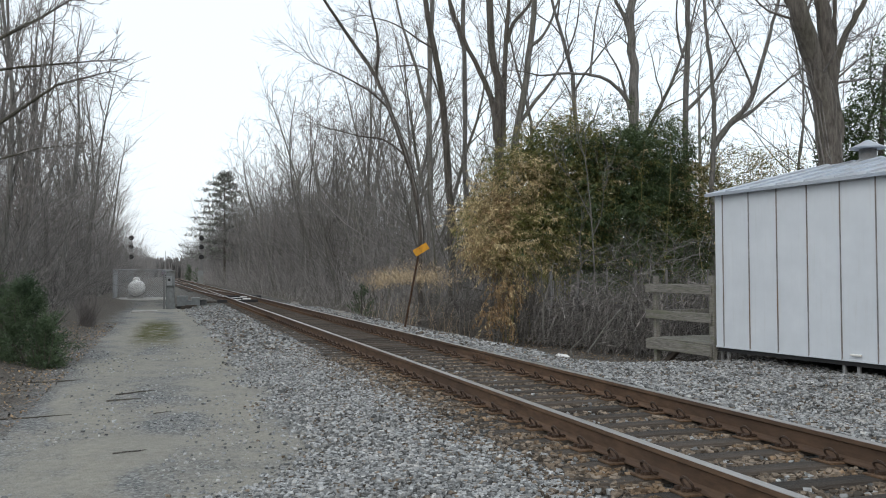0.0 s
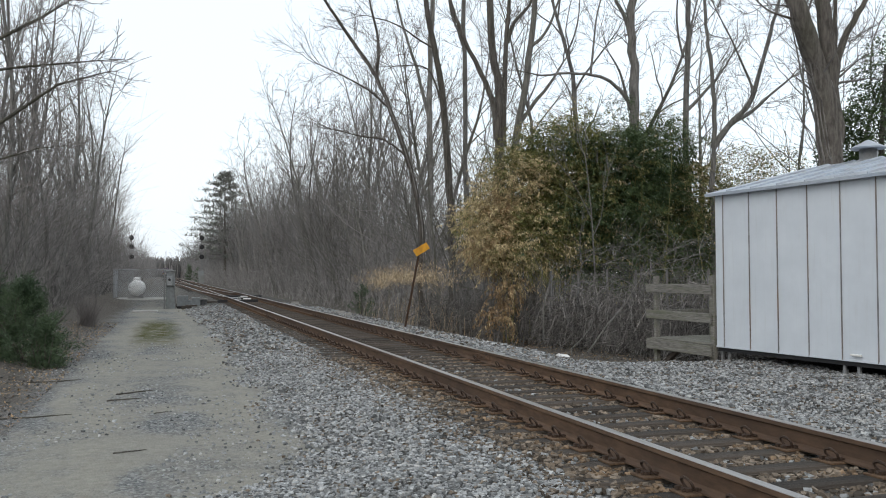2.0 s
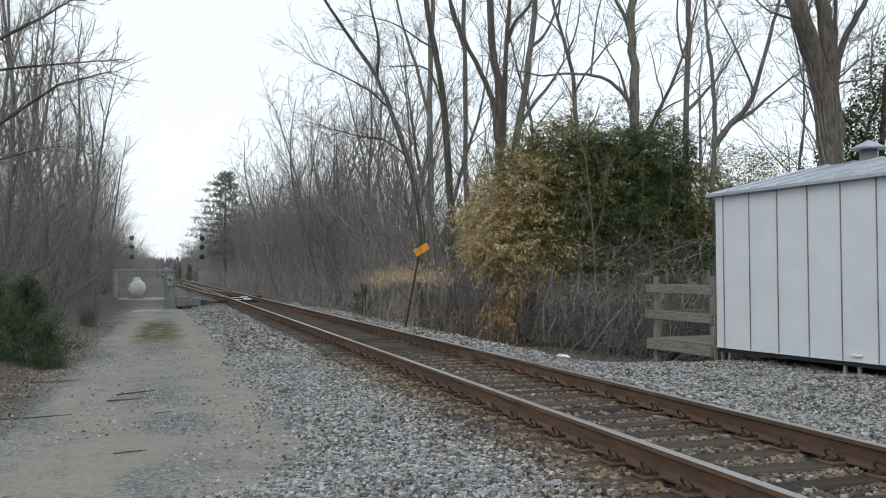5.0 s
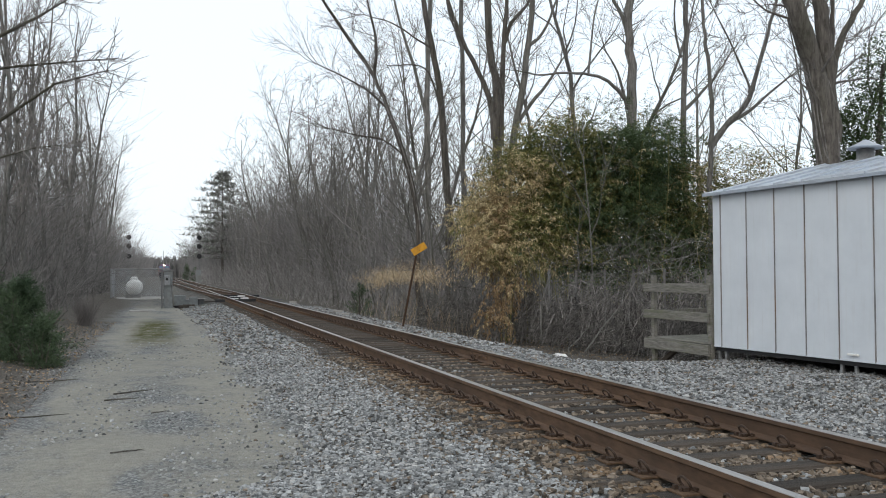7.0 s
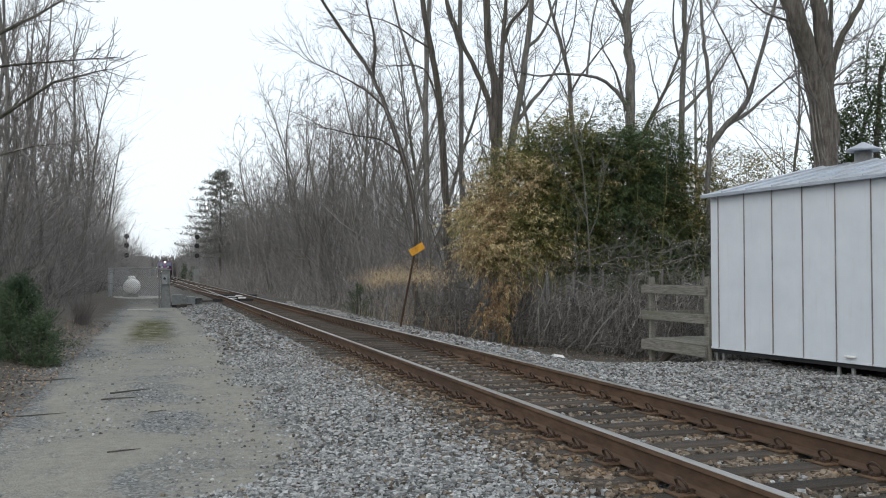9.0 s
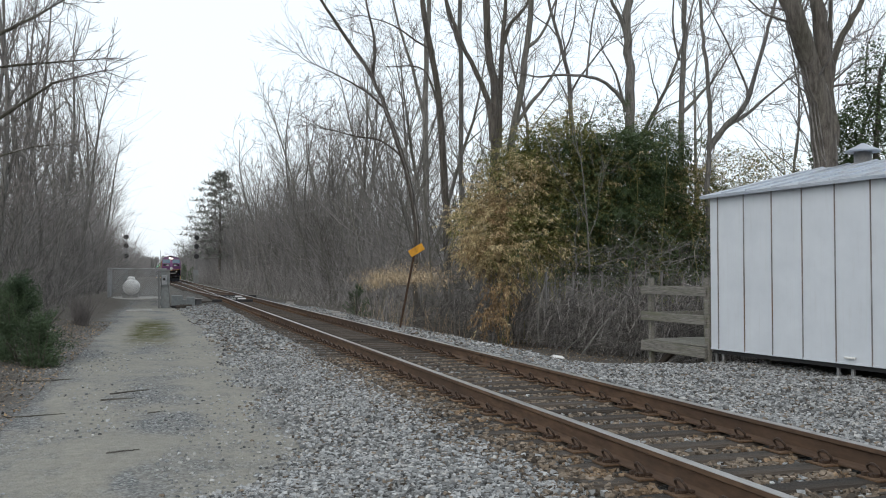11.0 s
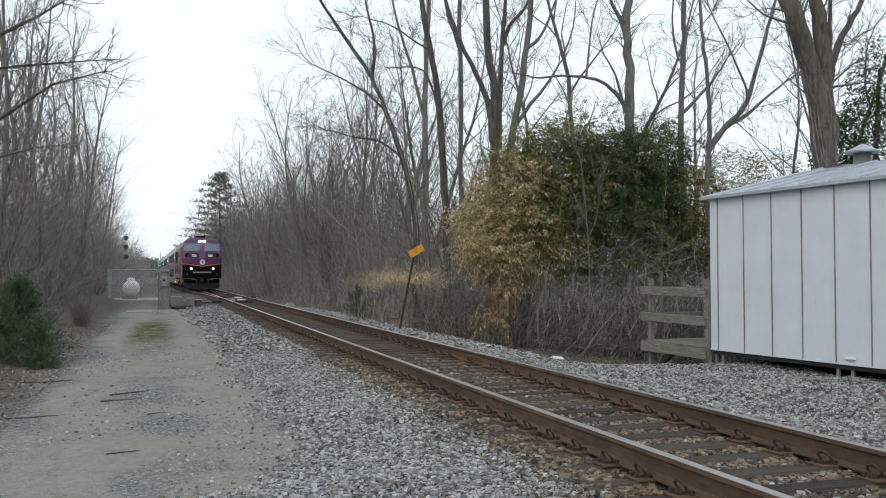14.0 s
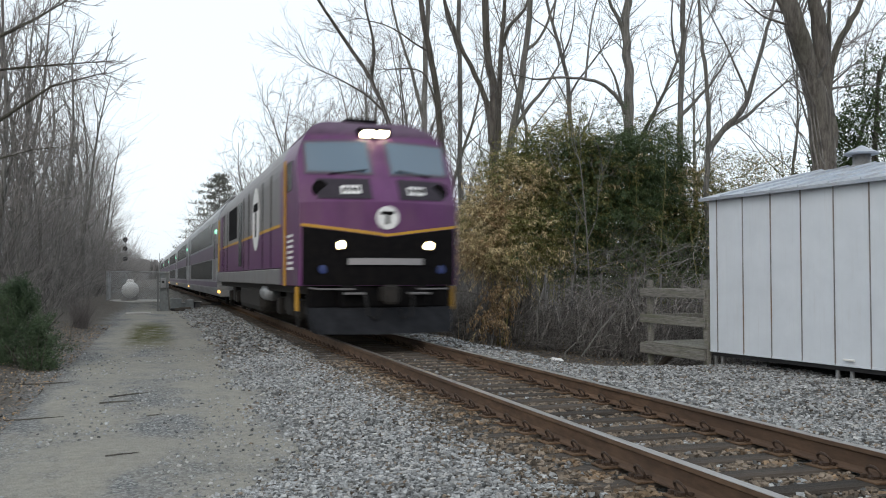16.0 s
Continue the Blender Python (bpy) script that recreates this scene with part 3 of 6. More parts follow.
    for x, y, w in ((3.9, 47.6, 1.3), (3.9, 52.0, 1.3), (3.9, 57.6, 1.3), (5.35, 57.0, 0.6), (2.75, 47.5, 0.5)):
        form = Form()
        form.box(x - w / 2, x + w / 2, y - 0.09, y + 0.09, tz - 0.1, -0.05, cut=0.02)
        part("rod", form, SIGNAL_BLACK, switch)
    machine = thing("switch_machine", "low dark switch machine on long ties beside the rail", "switch machine")
    for name, x0, x1, y0, y1, z0, z1, mt in (("junction_case", 0.5, 1.02, 46.0, 46.5, -0.4, 0.20, CABINET_GREY), ("motor_case", 1.22, 1.62, 46.6, 47.2, -0.36, 0.10, CABINET_GREY), ("gear_case", 1.62, 1.95, 46.8, 47.2, -0.3, 0.0, UNDER_GREY), ("link_case", 1.02, 1.22, 46.3, 46.6, -0.4, -0.02, CABINET_GREY),
                                             ("headblock", 0.6, 2.8, 48.2, 48.45, -0.34, -0.17, TIE), ("headblock", 0.6, 2.8, 49.4, 49.65, -0.34, -0.17, TIE), ("lid", 1.6, 2.0, 46.75, 47.25, 0.0, 0.02, CONCRETE)):
        form = Form()
        form.box(x0, x1, y0, y1, z0, z1, cut=0.02)
        part(name, form, mt, machine)


build_track()


def build_ballast():
    rng = np.random.default_rng(5)

    def beside(x, y, r):
        if x > MAIN_X + 1.38 or x < MAIN_X - 1.38:
            return x > road_edge(y) + 0.35 * noise.noise(Vector((x, y * 0.7, 4.0))) + r.normal(0, 0.16) - 0.05
        return False

    def crib(x, y, r):
        u = ((y - TIE_FROM) / TIE_STEP + 0.5) % 1 - 0.5
        for q in (MAIN_X - GAUGE / 2, MAIN_X + GAUGE / 2):
            if abs(x - q) < 0.08:
                return False
        return abs(u) > 0.25 or (abs(x - MAIN_X) > 0.98 and r.random() < 0.25 + 0.6 * noise.noise(Vector((x, y * 0.6, 2.0))) + (abs(x - MAIN_X) - 0.98) * 1.2)
    spots = scatter(rng, 56000, -0.9, 2.65, 4.6, 17, beside)
    sizes = rng.uniform(0.010, 0.023, len(spots))
    stones("ballast_stones", spots, sizes, [STONE, STONE_RUST, STONE_PALE], [1 if rng.random() < 0.06 + 0.5 * ease(2.05, 2.7, x) else 2 if rng.random() < 0.1 else 0 for x, _, _ in spots], "crushed grey stone ballast beside the rails", 1)
    spots = scatter(rng, 19500, 2.65, 5.4, 2.6, 15, lambda x, y, r: abs(x - MAIN_X) < 1.4 and crib(x, y, r))
    sizes = rng.uniform(0.015, 0.031, len(spots))
    slots = []
    for x, y, _ in spots:
        u, stained = rng.random(), min(abs(x - 3.25), abs(x - 4.76)) < 0.42
        rusty = 0.45 + 0.9 * noise.noise(Vector((x * 1.2, y * 0.9, 7.0)))
        slots.append(2 if stained and u < rusty * 0.7 else 0 if u > (0.97 if stained else 0.88) else 1)
    stones("crib_stones", spots, sizes, [STONE, STONE_RUST, STONE_ORANGE], slots, "rust-stained stones filling the cribs between ties", 2)
    spots = scatter(rng, 31000, 5.35, 10.5, 5.2, 17, lambda x, y, r: not (y > 15.0 and x > 7.6) and not (y > 14.4 and x > 8.9))
    sizes = rng.uniform(0.013, 0.028, len(spots))
    stones("ballast_stones", spots, sizes, [STONE, STONE_RUST, STONE_PALE], rng.choice([0, 1, 2], len(spots), p=[0.78, 0.09, 0.13]), "crushed grey stone ballast between rail and shed", 3)
    spots = scatter(rng, 6500, 2.7, 5.35, 15, 36, crib)
    stones("crib_stones", spots, rng.uniform(0.014, 0.027, len(spots)), [STONE, STONE_RUST], rng.choice([0, 1], len(spots), p=[0.1, 0.9]), "rust-stained stones filling the cribs between ties", 8, 0.8)
    spots = scatter(rng, 9000, 0.2, 2.75, 17, 44, beside) + scatter(rng, 5600, 5.35, 7.6, 17, 45, lambda x, y, r: True)
    sizes = rng.uniform(0.020, 0.042, len(spots))
    stones("far_ballast_stones", spots, sizes, [STONE, STONE_RUST, STONE_PALE], rng.choice([0, 1, 2], len(spots), p=[0.7, 0.15, 0.15]), "crushed grey stone ballast along the line", 4)
    spots = scatter(rng, 7000, -2.2, 1.4, 4, 22, lambda x, y, r: noise.noise(Vector((x * 0.8, y * 0.4, 9))) > -0.05)
    sizes = 0.005 + 0.014 * rng.uniform(0, 1, len(spots)) ** 2
    stones("loose_gravel", spots, sizes, [STONE, STONE_PALE], rng.choice([0, 1], len(spots), p=[0.7, 0.3]), "loose gravel strewn on the sandy track", 6)


build_ballast()

# ---- the shed ----
SHED = pose(9.752, 14.567, 0, 0, 0, -90 + 5.7)  # local x runs along its front towards the road crossing, y back from the front


def build_shed():
    shed = thing("metal_shed", "white sheet-metal equipment shed with standing seams, on steel legs", "shed", m=SHED)
    length, depth, low, eave, slope = 7.2, 4.6, -0.155, 2.645, 0.238
    ridge = eave + slope * depth / 2
    t = 0.05
    seams = [0.22 + 0.68 * k for k in range(11)]
    edges = [0.0] + seams + [length]
    for a, b in zip(edges[:-1], edges[1:]):
        form = Form()
        form.box(a + 0.004, b - 0.004, 0.0, t, low, eave)
        part("front_panel", form, SHED_WHITE, shed)
    for s in seams:
        form = Form()
        form.box(s - 0.006, s + 0.006, -0.022, 0.004, low - 0.01, eave - 0.01, cut=0.004)
        part("seam", form, SHED_SEAM, shed, "grey standing seam with rust at the foot")
    for name, x in (("end_wall", 0.0), ("end_wall", length - t)):
        form = Form()
        prof = [(t, low), (depth - t, low), (depth - t, eave), (depth / 2, ridge), (t, eave)]
        form.loft([[(x + 0.002, -y, z) for y, z in prof], [(x + t - 0.002, -y, z) for y, z in prof]])
        form.v = [(x, -y, z) for x, y, z in form.v]
        part(name, form, SHED_WHITE, shed)
    form = Form()
    form.box(0, length, depth - t, depth, low, eave)
    part("back_wall", form, SHED_WHITE, shed)
    form = Form()
    form.box(0.02, length - 0.02, 0.03, depth - 0.03, low - 0.09, low - 0.002)
    part("floor_frame", form, SIGNAL_BLACK, shed, "dark steel floor frame")
    form = Form()
    form.box(0.0, length, -0.012, -0.004, low - 0.02, low + 0.012, cut=0.002)
    part("sill_strip", form, SHED_WHITE, shed)
    hexa = [(3, 2, 1, 0), (4, 5, 6, 7), (0, 1, 5, 4), (1, 2, 6, 5), (2, 3, 7, 6), (3, 0, 4, 7)]
    for sign, y0 in ((1, -0.13), (-1, depth + 0.13)):
        n = 12
        zs = (eave + 0.02 + slope * -0.13, ridge + 0.02)
        ys = (y0, depth / 2 + (0.001 if sign > 0 else -0.001))
        for k in range(n):
            a, b = -0.14 + (length + 0.28) * k / n, -0.14 + (length + 0.28) * (k + 1) / n
            form = Form()
            for u0, u1, v0, v1, h in ((a, b - 0.03, a, b - 0.03, 0.03), (b - 0.03, b - 0.002, b - 0.024, b - 0.008, 0.06)):
                form.add([(u0, ys[0], zs[0]), (u1, ys[0], zs[0]), (u1, ys[1], zs[1]), (u0, ys[1], zs[1]),
                          (v0, ys[0], zs[0] + h), (v1, ys[0], zs[0] + h), (v1, ys[1], zs[1] + h), (v0, ys[1], zs[1] + h)], hexa)
            part("roof_sheet", form, SHED_ROOF, shed, "blue-grey zinc roof sheet")
    form = Form()
    form.box(-0.13, length + 0.13, -0.128, -0.10, eave - 0.035, eave + 0.005)
    # Roof colour darkens the trim, standing in for the eave's shadow line.
    part("eave_trim", form, SHED_ROOF, shed)
    for x in (0.06, 0.24, 2.9, 3.18, 5.2, 5.5):
        form = Form()
        form.box(x - 0.025, x + 0.025, 0.06, 0.11, -0.5, low - 0.02, cut=0.004)
        part("leg", form, GALV, shed)
        form = Form()
        form.box(x - 0.025, x + 0.025, depth - 0.2, depth - 0.15, -0.6, low - 0.02)
        part("leg", form, GALV, shed)
    form = Form()
    form.box(3.12, 3.32, -0.05, -0.005, low + 0.07, low + 0.10, cut=0.006)
    part("hasp", form, WHITE_PAINT, shed, "small metal hasp near the sill")
    vy = 2.3
    vz = eave + slope * vy - 0.06
    vent = Form()
    vent.lathe((1.42, vy, vz), (0, 0, 1), [(0, 0.21), (0.10, 0.19), (0.11, 0.155), (0.30, 0.155)], 20)
    pipe = part("vent_pipe", vent, GALV, shed, "round galvanised roof vent", True)
    cap = Form()
    cap.lathe((1.42, vy, vz + 0.29), (0, 0, 1), [(0, 0.10), (0.005, 0.30), (0.03, 0.31), (0.12, 0.12), (0.17, 0.03), (0.175, 0.0)], 20)
    part("vent_cap", cap, SHED_ROOF, pipe, "conical metal cap")


build_shed()


def plank(form, a, b, w, h, up=(0, 0, 1)):
    """A sawn board from a to b, w across and h deep."""
    a, b = Vector(a), Vector(b)
    d = (b - a).normalized()
    s = d.cross(Vector(up)).normalized()
    u = s.cross(d)
    c = 0.006
    ring = ((-w / 2 + c, -h / 2), (w / 2 - c, -h / 2), (w / 2, -h / 2 + c), (w / 2, h / 2 - c), (w / 2 - c, h / 2), (-w / 2 + c, h / 2), (-w / 2, h / 2 - c), (-w / 2, -h / 2 + c))
    form.loft([[tuple(p + s * x + u * y) for x, y in ring] for p in (a, b)])


def build_landing():
    stoop = thing("wooden_landing", "weathered grey timber landing with rails beside the shed door", "wooden deck", m=SHED)
    front = -0.08
    ends = (-1.98, -0.10)
    for x in ends:
        for y in (front + 0.10, front + 1.5):
            form = Form()
            plank(form, (x + (0.12 if x < -1 else 0), y, -1.0), (x + (0.12 if x < -1 else 0), y, 1.14), 0.09, 0.09, (0, 1, 0))
            part("post", form, GREYWOOD, stoop)
    for z, h in ((0.885, 0.17), (0.355, 0.175), (-0.25, 0.20)):
        form = Form()
        plank(form, (-2.06, front, z + 0.01), (-0.06, front, z - 0.005), 0.04, h)
        part("rail_board", form, GREYWOOD, stoop)
        form = Form()
        plank(form, (-1.94, front + 0.05, z), (-1.94, front + 1.55, z), 0.04, h)
        part("rail_board", form, GREYWOOD, stoop)
    for k in range(10):
        form = Form()
        plank(form, (-2.0, front + 0.10 + 0.147 * k, -0.13), (-0.05, front + 0.10 + 0.147 * k, -0.13), 0.138, 0.035)
        part("deck_board", form, GREYWOOD, stoop)
    form = Form()
    plank(form, (-1.85, front + 0.12, -0.75), (-1.15, front + 0.12, -0.30), 0.09, 0.09)
    part("brace", form, TIE, stoop, "dark diagonal brace")


build_landing()


# ---- small railway things ----
def build_sign():
    sign = thing("yellow_sign", "blank tilted yellow marker sign on a leaning rusty post", "sign")
    base, top = Vector((6.93, 26.75, land(6.93, 26.75) - 0.2)), Vector((7.42, 26.75, 1.86))
    form = Form()
    plank(form, base, top, 0.06, 0.05, (0, 1, 0))
    part("post", form, SIGN_POST, sign, "thin rusty steel post")
    form = Form()
    m = Matrix.Translation((7.48, 26.71, 1.96)) @ Euler((0, radians(-31), radians(-8))).to_matrix().to_4x4()
    form.box(-0.24, 0.24, -0.004, 0.004, -0.11, 0.11)
    form.v = [tuple(m @ Vector(p)) for p in form.v]
    part("sign_plate", form, SIGN_YELLOW, sign)
    for dz in (-0.05, 0.05):
        form = Form()
        form.lathe(m @ Vector((-0.02, 0.006, dz)), (0, -1, 0), [(0, 0.012), (0.016, 0.012), (0.018, 0.0)], 6)
        part("bolt", form, SIGN_POST, sign)


build_sign()


def chain_link(form, a, b, z0, z1, step, r):
    """Diamond mesh between two posts."""
    a, b = Vector(a), Vector(b)
    d = b - a
    n, h = d.length, z1 - z0
    k = -h
    while k < n:
        for sgn in (1, -1):
            u0, u1 = (k, k + h) if sgn > 0 else (k + h, k)
            w0, w1 = z0, z1
            pts = []
            for q in (0.0, 1.0):
                pts.append([u0 + (u1 - u0) * q, w0 + (w1 - w0) * q])
            lo, hi = sorted((0, 1), key=lambda i: pts[i][0])
            (x0, y0), (x1, y1) = pts[lo], pts[hi]
            if x1 <= 0 or x0 >= n:
                continue
            if x0 < 0:
                y0, x0 = y0 + (y1 - y0) * (-x0) / (x1 - x0), 0
            if x1 > n:
                y1, x1 = y0 + (y1 - y0) * (n - x0) / (x1 - x0), n
            p, q = a + d * (x0 / n), a + d * (x1 / n)
            form.tube([(p.x, p.y, y0), (q.x, q.y, y1)], r, 3, cap=False)
        k += step


def build_tank_yard():
    pad = Form()
    pad.box(-2.9, 0.35, 49.0, 53.5, -0.3, 0.0, cut=0.03)
    single("concrete_pad", pad, CONCRETE, "concrete slab under the gas tank", "concrete pad")
    slab = Form()
    slab.box(-1.4, -0.35, 40.5, 41.6, -0.5, -0.30, cut=0.02)
    single("concrete_slab", slab, CONCRETE, "small pale concrete slab let into the path", "concrete slab")
    tank = thing("propane_tank", "white horizontal propane tank with dome, seen end on", "gas tank")
    form = Form()
    form.lathe((-1.50, 50.0, 0.55), (0, 1, 0), [(0, 0.0), (0.02, 0.13), (0.08, 0.25), (0.18, 0.345), (0.32, 0.41), (0.46, 0.425), (2.3, 0.425), (2.45, 0.41), (2.60, 0.33), (2.70, 0.17), (2.72, 0)], 28)
    part("vessel", form, WHITE_PAINT, tank, "", True)
    form = Form()
    form.lathe((-1.50, 50.75, 0.93), (0, 0, 1), [(0, 0.20), (0.13, 0.19), (0.17, 0.16), (0.19, 0.08), (0.195, 0)], 18)
    part("dome", form, WHITE_PAINT, tank, "", True)
    for y in (50.6, 52.1):
        form = Form()
        form.box(-1.95, -1.15, y - 0.12, y + 0.12, 0.0, 0.2, cut=0.02)
        part("saddle", form, CONCRETE, tank)
    fence = thing("chain_link_fence", "low galvanised chain-link fence round the gas tank", "fence")
    corners = ((-2.6, 49.6), (0.25, 49.6), (0.25, 53.2), (-2.6, 53.2), (-2.6, 49.6))
    for (x, y), (x2, y2) in zip(corners[:-1], corners[1:]):
        form = Form()
        form.tube([(x, y, -0.05), (x, y, 1.56)], 0.04, 8)
        part("post", form, GALV, fence)
        form = Form()
        form.tube([(x, y, 1.52), (x2, y2, 1.52)], 0.024, 6)
        part("top_rail", form, GALV, fence)
        form = Form()
        chain_link(form, (x, y, 0), (x2, y2, 0), 0.03, 1.5, 0.10, 0.0055)
        part("mesh_panel", form, GALV, fence, turned=False)
    cab = thing("signal_cabinet", "grey steel signal cabinet on a post with cable and meter box", "cabinet")
    form = Form()
    form.box(0.0, 0.40, 44.6, 45.0, -0.40, 1.38, cut=0.02)
    part("body", form, CABINET_GREY, cab)
    form = Form()
    form.box(-0.05, 0.45, 44.54, 45.06, 1.38, 1.45, cut=0.02)
    part("hood", form, CABINET_GREY, cab)
    form = Form()
    form.box(0.02, 0.27, 44.44, 44.6, 0.72, 1.18, cut=0.02)
    box_ = part("meter_box", form, GALV, cab, "pale meter box")
    form = Form()
    form.lathe((0.145, 44.44, 1.0), (0, -1, 0), [(0, 0.06), (0.04, 0.06), (0.045, 0)], 12)
    part("dial", form, SIGNAL_BLACK, box_)
    form = Form()
    form.tube([(-0.10, 44.55, -0.38), (-0.10, 44.5, 0.3), (-0.06, 44.5, 0.9), (-0.06, 44.55, 1.1)], 0.02, 6)
    part("conduit", form, SIGNAL_BLACK, cab)
    form = Form()
    form.tube([(0.34, 44.55, 0.72), (0.40, 44.5, 0.1), (0.43, 44.5, -0.38)], 0.02, 6)
    part("conduit", form, OLD_GALV, cab)
    form = Form()
    form.tube([(-0.08, 44.4, -0.4), (-0.08, 44.4, 1.40)], 0.04, 8)
    part("pole", form, MAST_GREY, cab)
    form = Form()
    form.tube([(-0.02, 44.8, 1.45), (-0.02, 44.8, 2.35)], 0.012, 6)
    part("antenna", form, GALV, cab)
    coil = thing("cable_coil", "coil of black cable lying by the cabinet", "cable")
    for k in range(3):
        form = Form()
        form.tube([(0.72 + (0.22 + 0.03 * k) * math.cos(w * 0.3), 44.2 + (0.22 + 0.03 * k) * math.sin(w * 0.3), land(0.7, 44.2) + 0.03 + 0.035 * k) for w in range(22)], 0.022, 5)
        part("loop", form, RUBBER, coil)
    rng = random.Random(8)
    for k in range(9):
        form = Form()
        x, y = rng.uniform(0.7, 1.5), rng.uniform(43.6, 47.5)
        z = land(x, y)
        form.box(x - rng.uniform(0.15, 0.4), x + rng.uniform(0.15, 0.4), y - 0.12, y + 0.12, z - 0.05, z + rng.uniform(0.06, 0.16), cut=0.02)
        single("scrap_timber", form, TIE if k % 2 else CABINET_GREY, "old tie offcuts and fittings lying by the track", "debris", "debris by the switch")


build_tank_yard()


def build_signal(x, y, arm):
    sig = thing("railway_signal", "three-aspect railway signal with round black targets on a mast", "railway signal", "signals")
    z = land(x, y)
    form = Form()
    form.tube([(x, y, z - 0.3), (x, y, 8.0)], 0.09, 8)
    part("mast", form, MAST_GREY, sig)
    form = Form()
    form.box(x - 0.55, x + 0.35, y - 0.3, y + 0.3, z - 0.2, z + 2.3, cut=0.04)
    part("relay_case", form, CABINET_GREY, sig)
    for zz in (7.75, 6.2, 4.45):
        form = Form()
        form.lathe((x, y - 0.25, zz), (0, 1, 0), [(0, 0.0), (0.002, 0.42), (0.03, 0.42), (0.06, 0.2), (0.25, 0.18)], 20)
        head = part("target", form, SIGNAL_BLACK, sig)
        form = Form()
        form.lathe((x, y - 0.26, zz), (0, -1, 0), [(0, 0.14), (0.28, 0.15), (0.29, 0.12), (0.02, 0.10), (0.015, 0)], 14)
        part("hood", form, SIGNAL_BLACK, head)
    form = Form()
    plank(form, (x, y, 7.5), (x + arm, y, 7.3), 0.06, 0.06)
    part("bracket", form, MAST_GREY, sig)
    for s in (-0.22, 0.22):
        form = Form()
        form.tube([(x + s, y + 0.3, z), (x + s, y + 0.3, 7.4)], 0.02, 4)
        part("ladder_rail", form, MAST_GREY, sig)
    return sig


build_signal(5.95, 165, 0.9)
build_signal(-5.75, 165, -0.8)


def build_ground_litter():
    rng = random.Random(21)
    for x0, y0, a, ln, r in ((-0.5, 12.1, 15, 0.42, 0.011), (-0.38, 12.75, 28, 0.55, 0.011), (-1.45, 10.9, 12, 0.9, 0.009), (-0.3, 8.45, 24, 0.3, 0.007), (-1.6, 14.4, 8, 0.8, 0.012), (-0.05, 10.8, 30, 0.2, 0.007), (-1.9, 7.5, 5, 0.7, 0.01)):
        form = Form()
        pts = []
        for k in range(5):
            u = (k / 4 - 0.5) * ln
            x, y = x0 + u * math.cos(radians(a)), y0 + u * math.sin(radians(a)) + rng.uniform(-0.015, 0.015)
            pts.append((x, y, land(x, y) + r * 0.9 + rng.uniform(0, 0.006)))
        form.tube(pts, [r, r * 0.95, r * 0.85, r * 0.7, r * 0.4], 5)
        single("fallen_stick", form, BARK_DARK, "dark fallen stick lying on the sandy track", "stick", "sticks on the track")
    form = Form()
    z = land(7.45, 16.3)
    form.loft([[(7.32 + u, 16.2 + 0.1 * u, z - 0.02 + 0.015 * k), (7.34 + u, 16.3 + 0.05 * k, z + 0.085 - 0.02 * k), (7.36 + u, 16.5, z + 0.03)] for k, u in enumerate((0, 0.10, 0.24))])
    single("white_debris", form, WHITE_PAINT, "crumpled white scrap lying on the ballast edge", "litter")
    for x, y in ((6.75, 35.0), (6.9, 37.2), (6.85, 50.5)):
        form = Form()
        form.box(x - 0.2, x + 0.2, y - 0.12, y + 0.12, land(x, y) - 0.05, land(x, y) + 0.10, cut=0.02)
        single("concrete_block", form, CONCRETE, "pale concrete block on the ballast shoulder", "concrete block", "blocks by the track")


build_ground_litter()


# ---- trees and undergrowth ----


def limb(form, rng, p, d, length, r0, r1, segs, sides, wander, lift):
    """A bent, tapering limb; gives back its points, directions and radii."""
    pts, dirs, rad = [p.copy()], [d.copy()], [r0]
    step = length / segs
    for k in range(segs):
        d = (d + Vector((rng.gauss(0, wander), rng.gauss(0, wander), rng.gauss(0, wander) + lift))).normalized()
        p = p + d * step
        pts.append(p.copy())
        dirs.append(d.copy())
        rad.append(r0 + (r1 - r0) * (k + 1) / segs)
    form.tube(pts, rad, sides, cap=False)
    return pts, dirs, rad


def sprout(rng, d, angle):
    """A direction that leaves d at that angle, to a random side."""
    a = d.cross(Vector((rng.gauss(0, 1), rng.gauss(0, 1), rng.gauss(0, 1)))).normalized()
    return (d * math.cos(angle) + a * math.sin(angle)).normalized()


def ramify(form, rng, p, d, length, r, depth, segs, kids):
    """A crooked branch with twigs, and twigs on those."""
    pts, dirs, _ = limb(form, rng, p, d, length, r, max(0.003, r * 0.4), segs, 3, 0.17, 0.05)
    if depth:
        for _ in range(kids):
            i = rng.randrange(1, segs + 1)
            ramify(form, rng, pts[i], sprout(rng, dirs[i], rng.uniform(0.35, 0.95)), length * rng.uniform(0.32, 0.6), max(0.005, r * 0.65), depth - 1, 2, kids - 1)


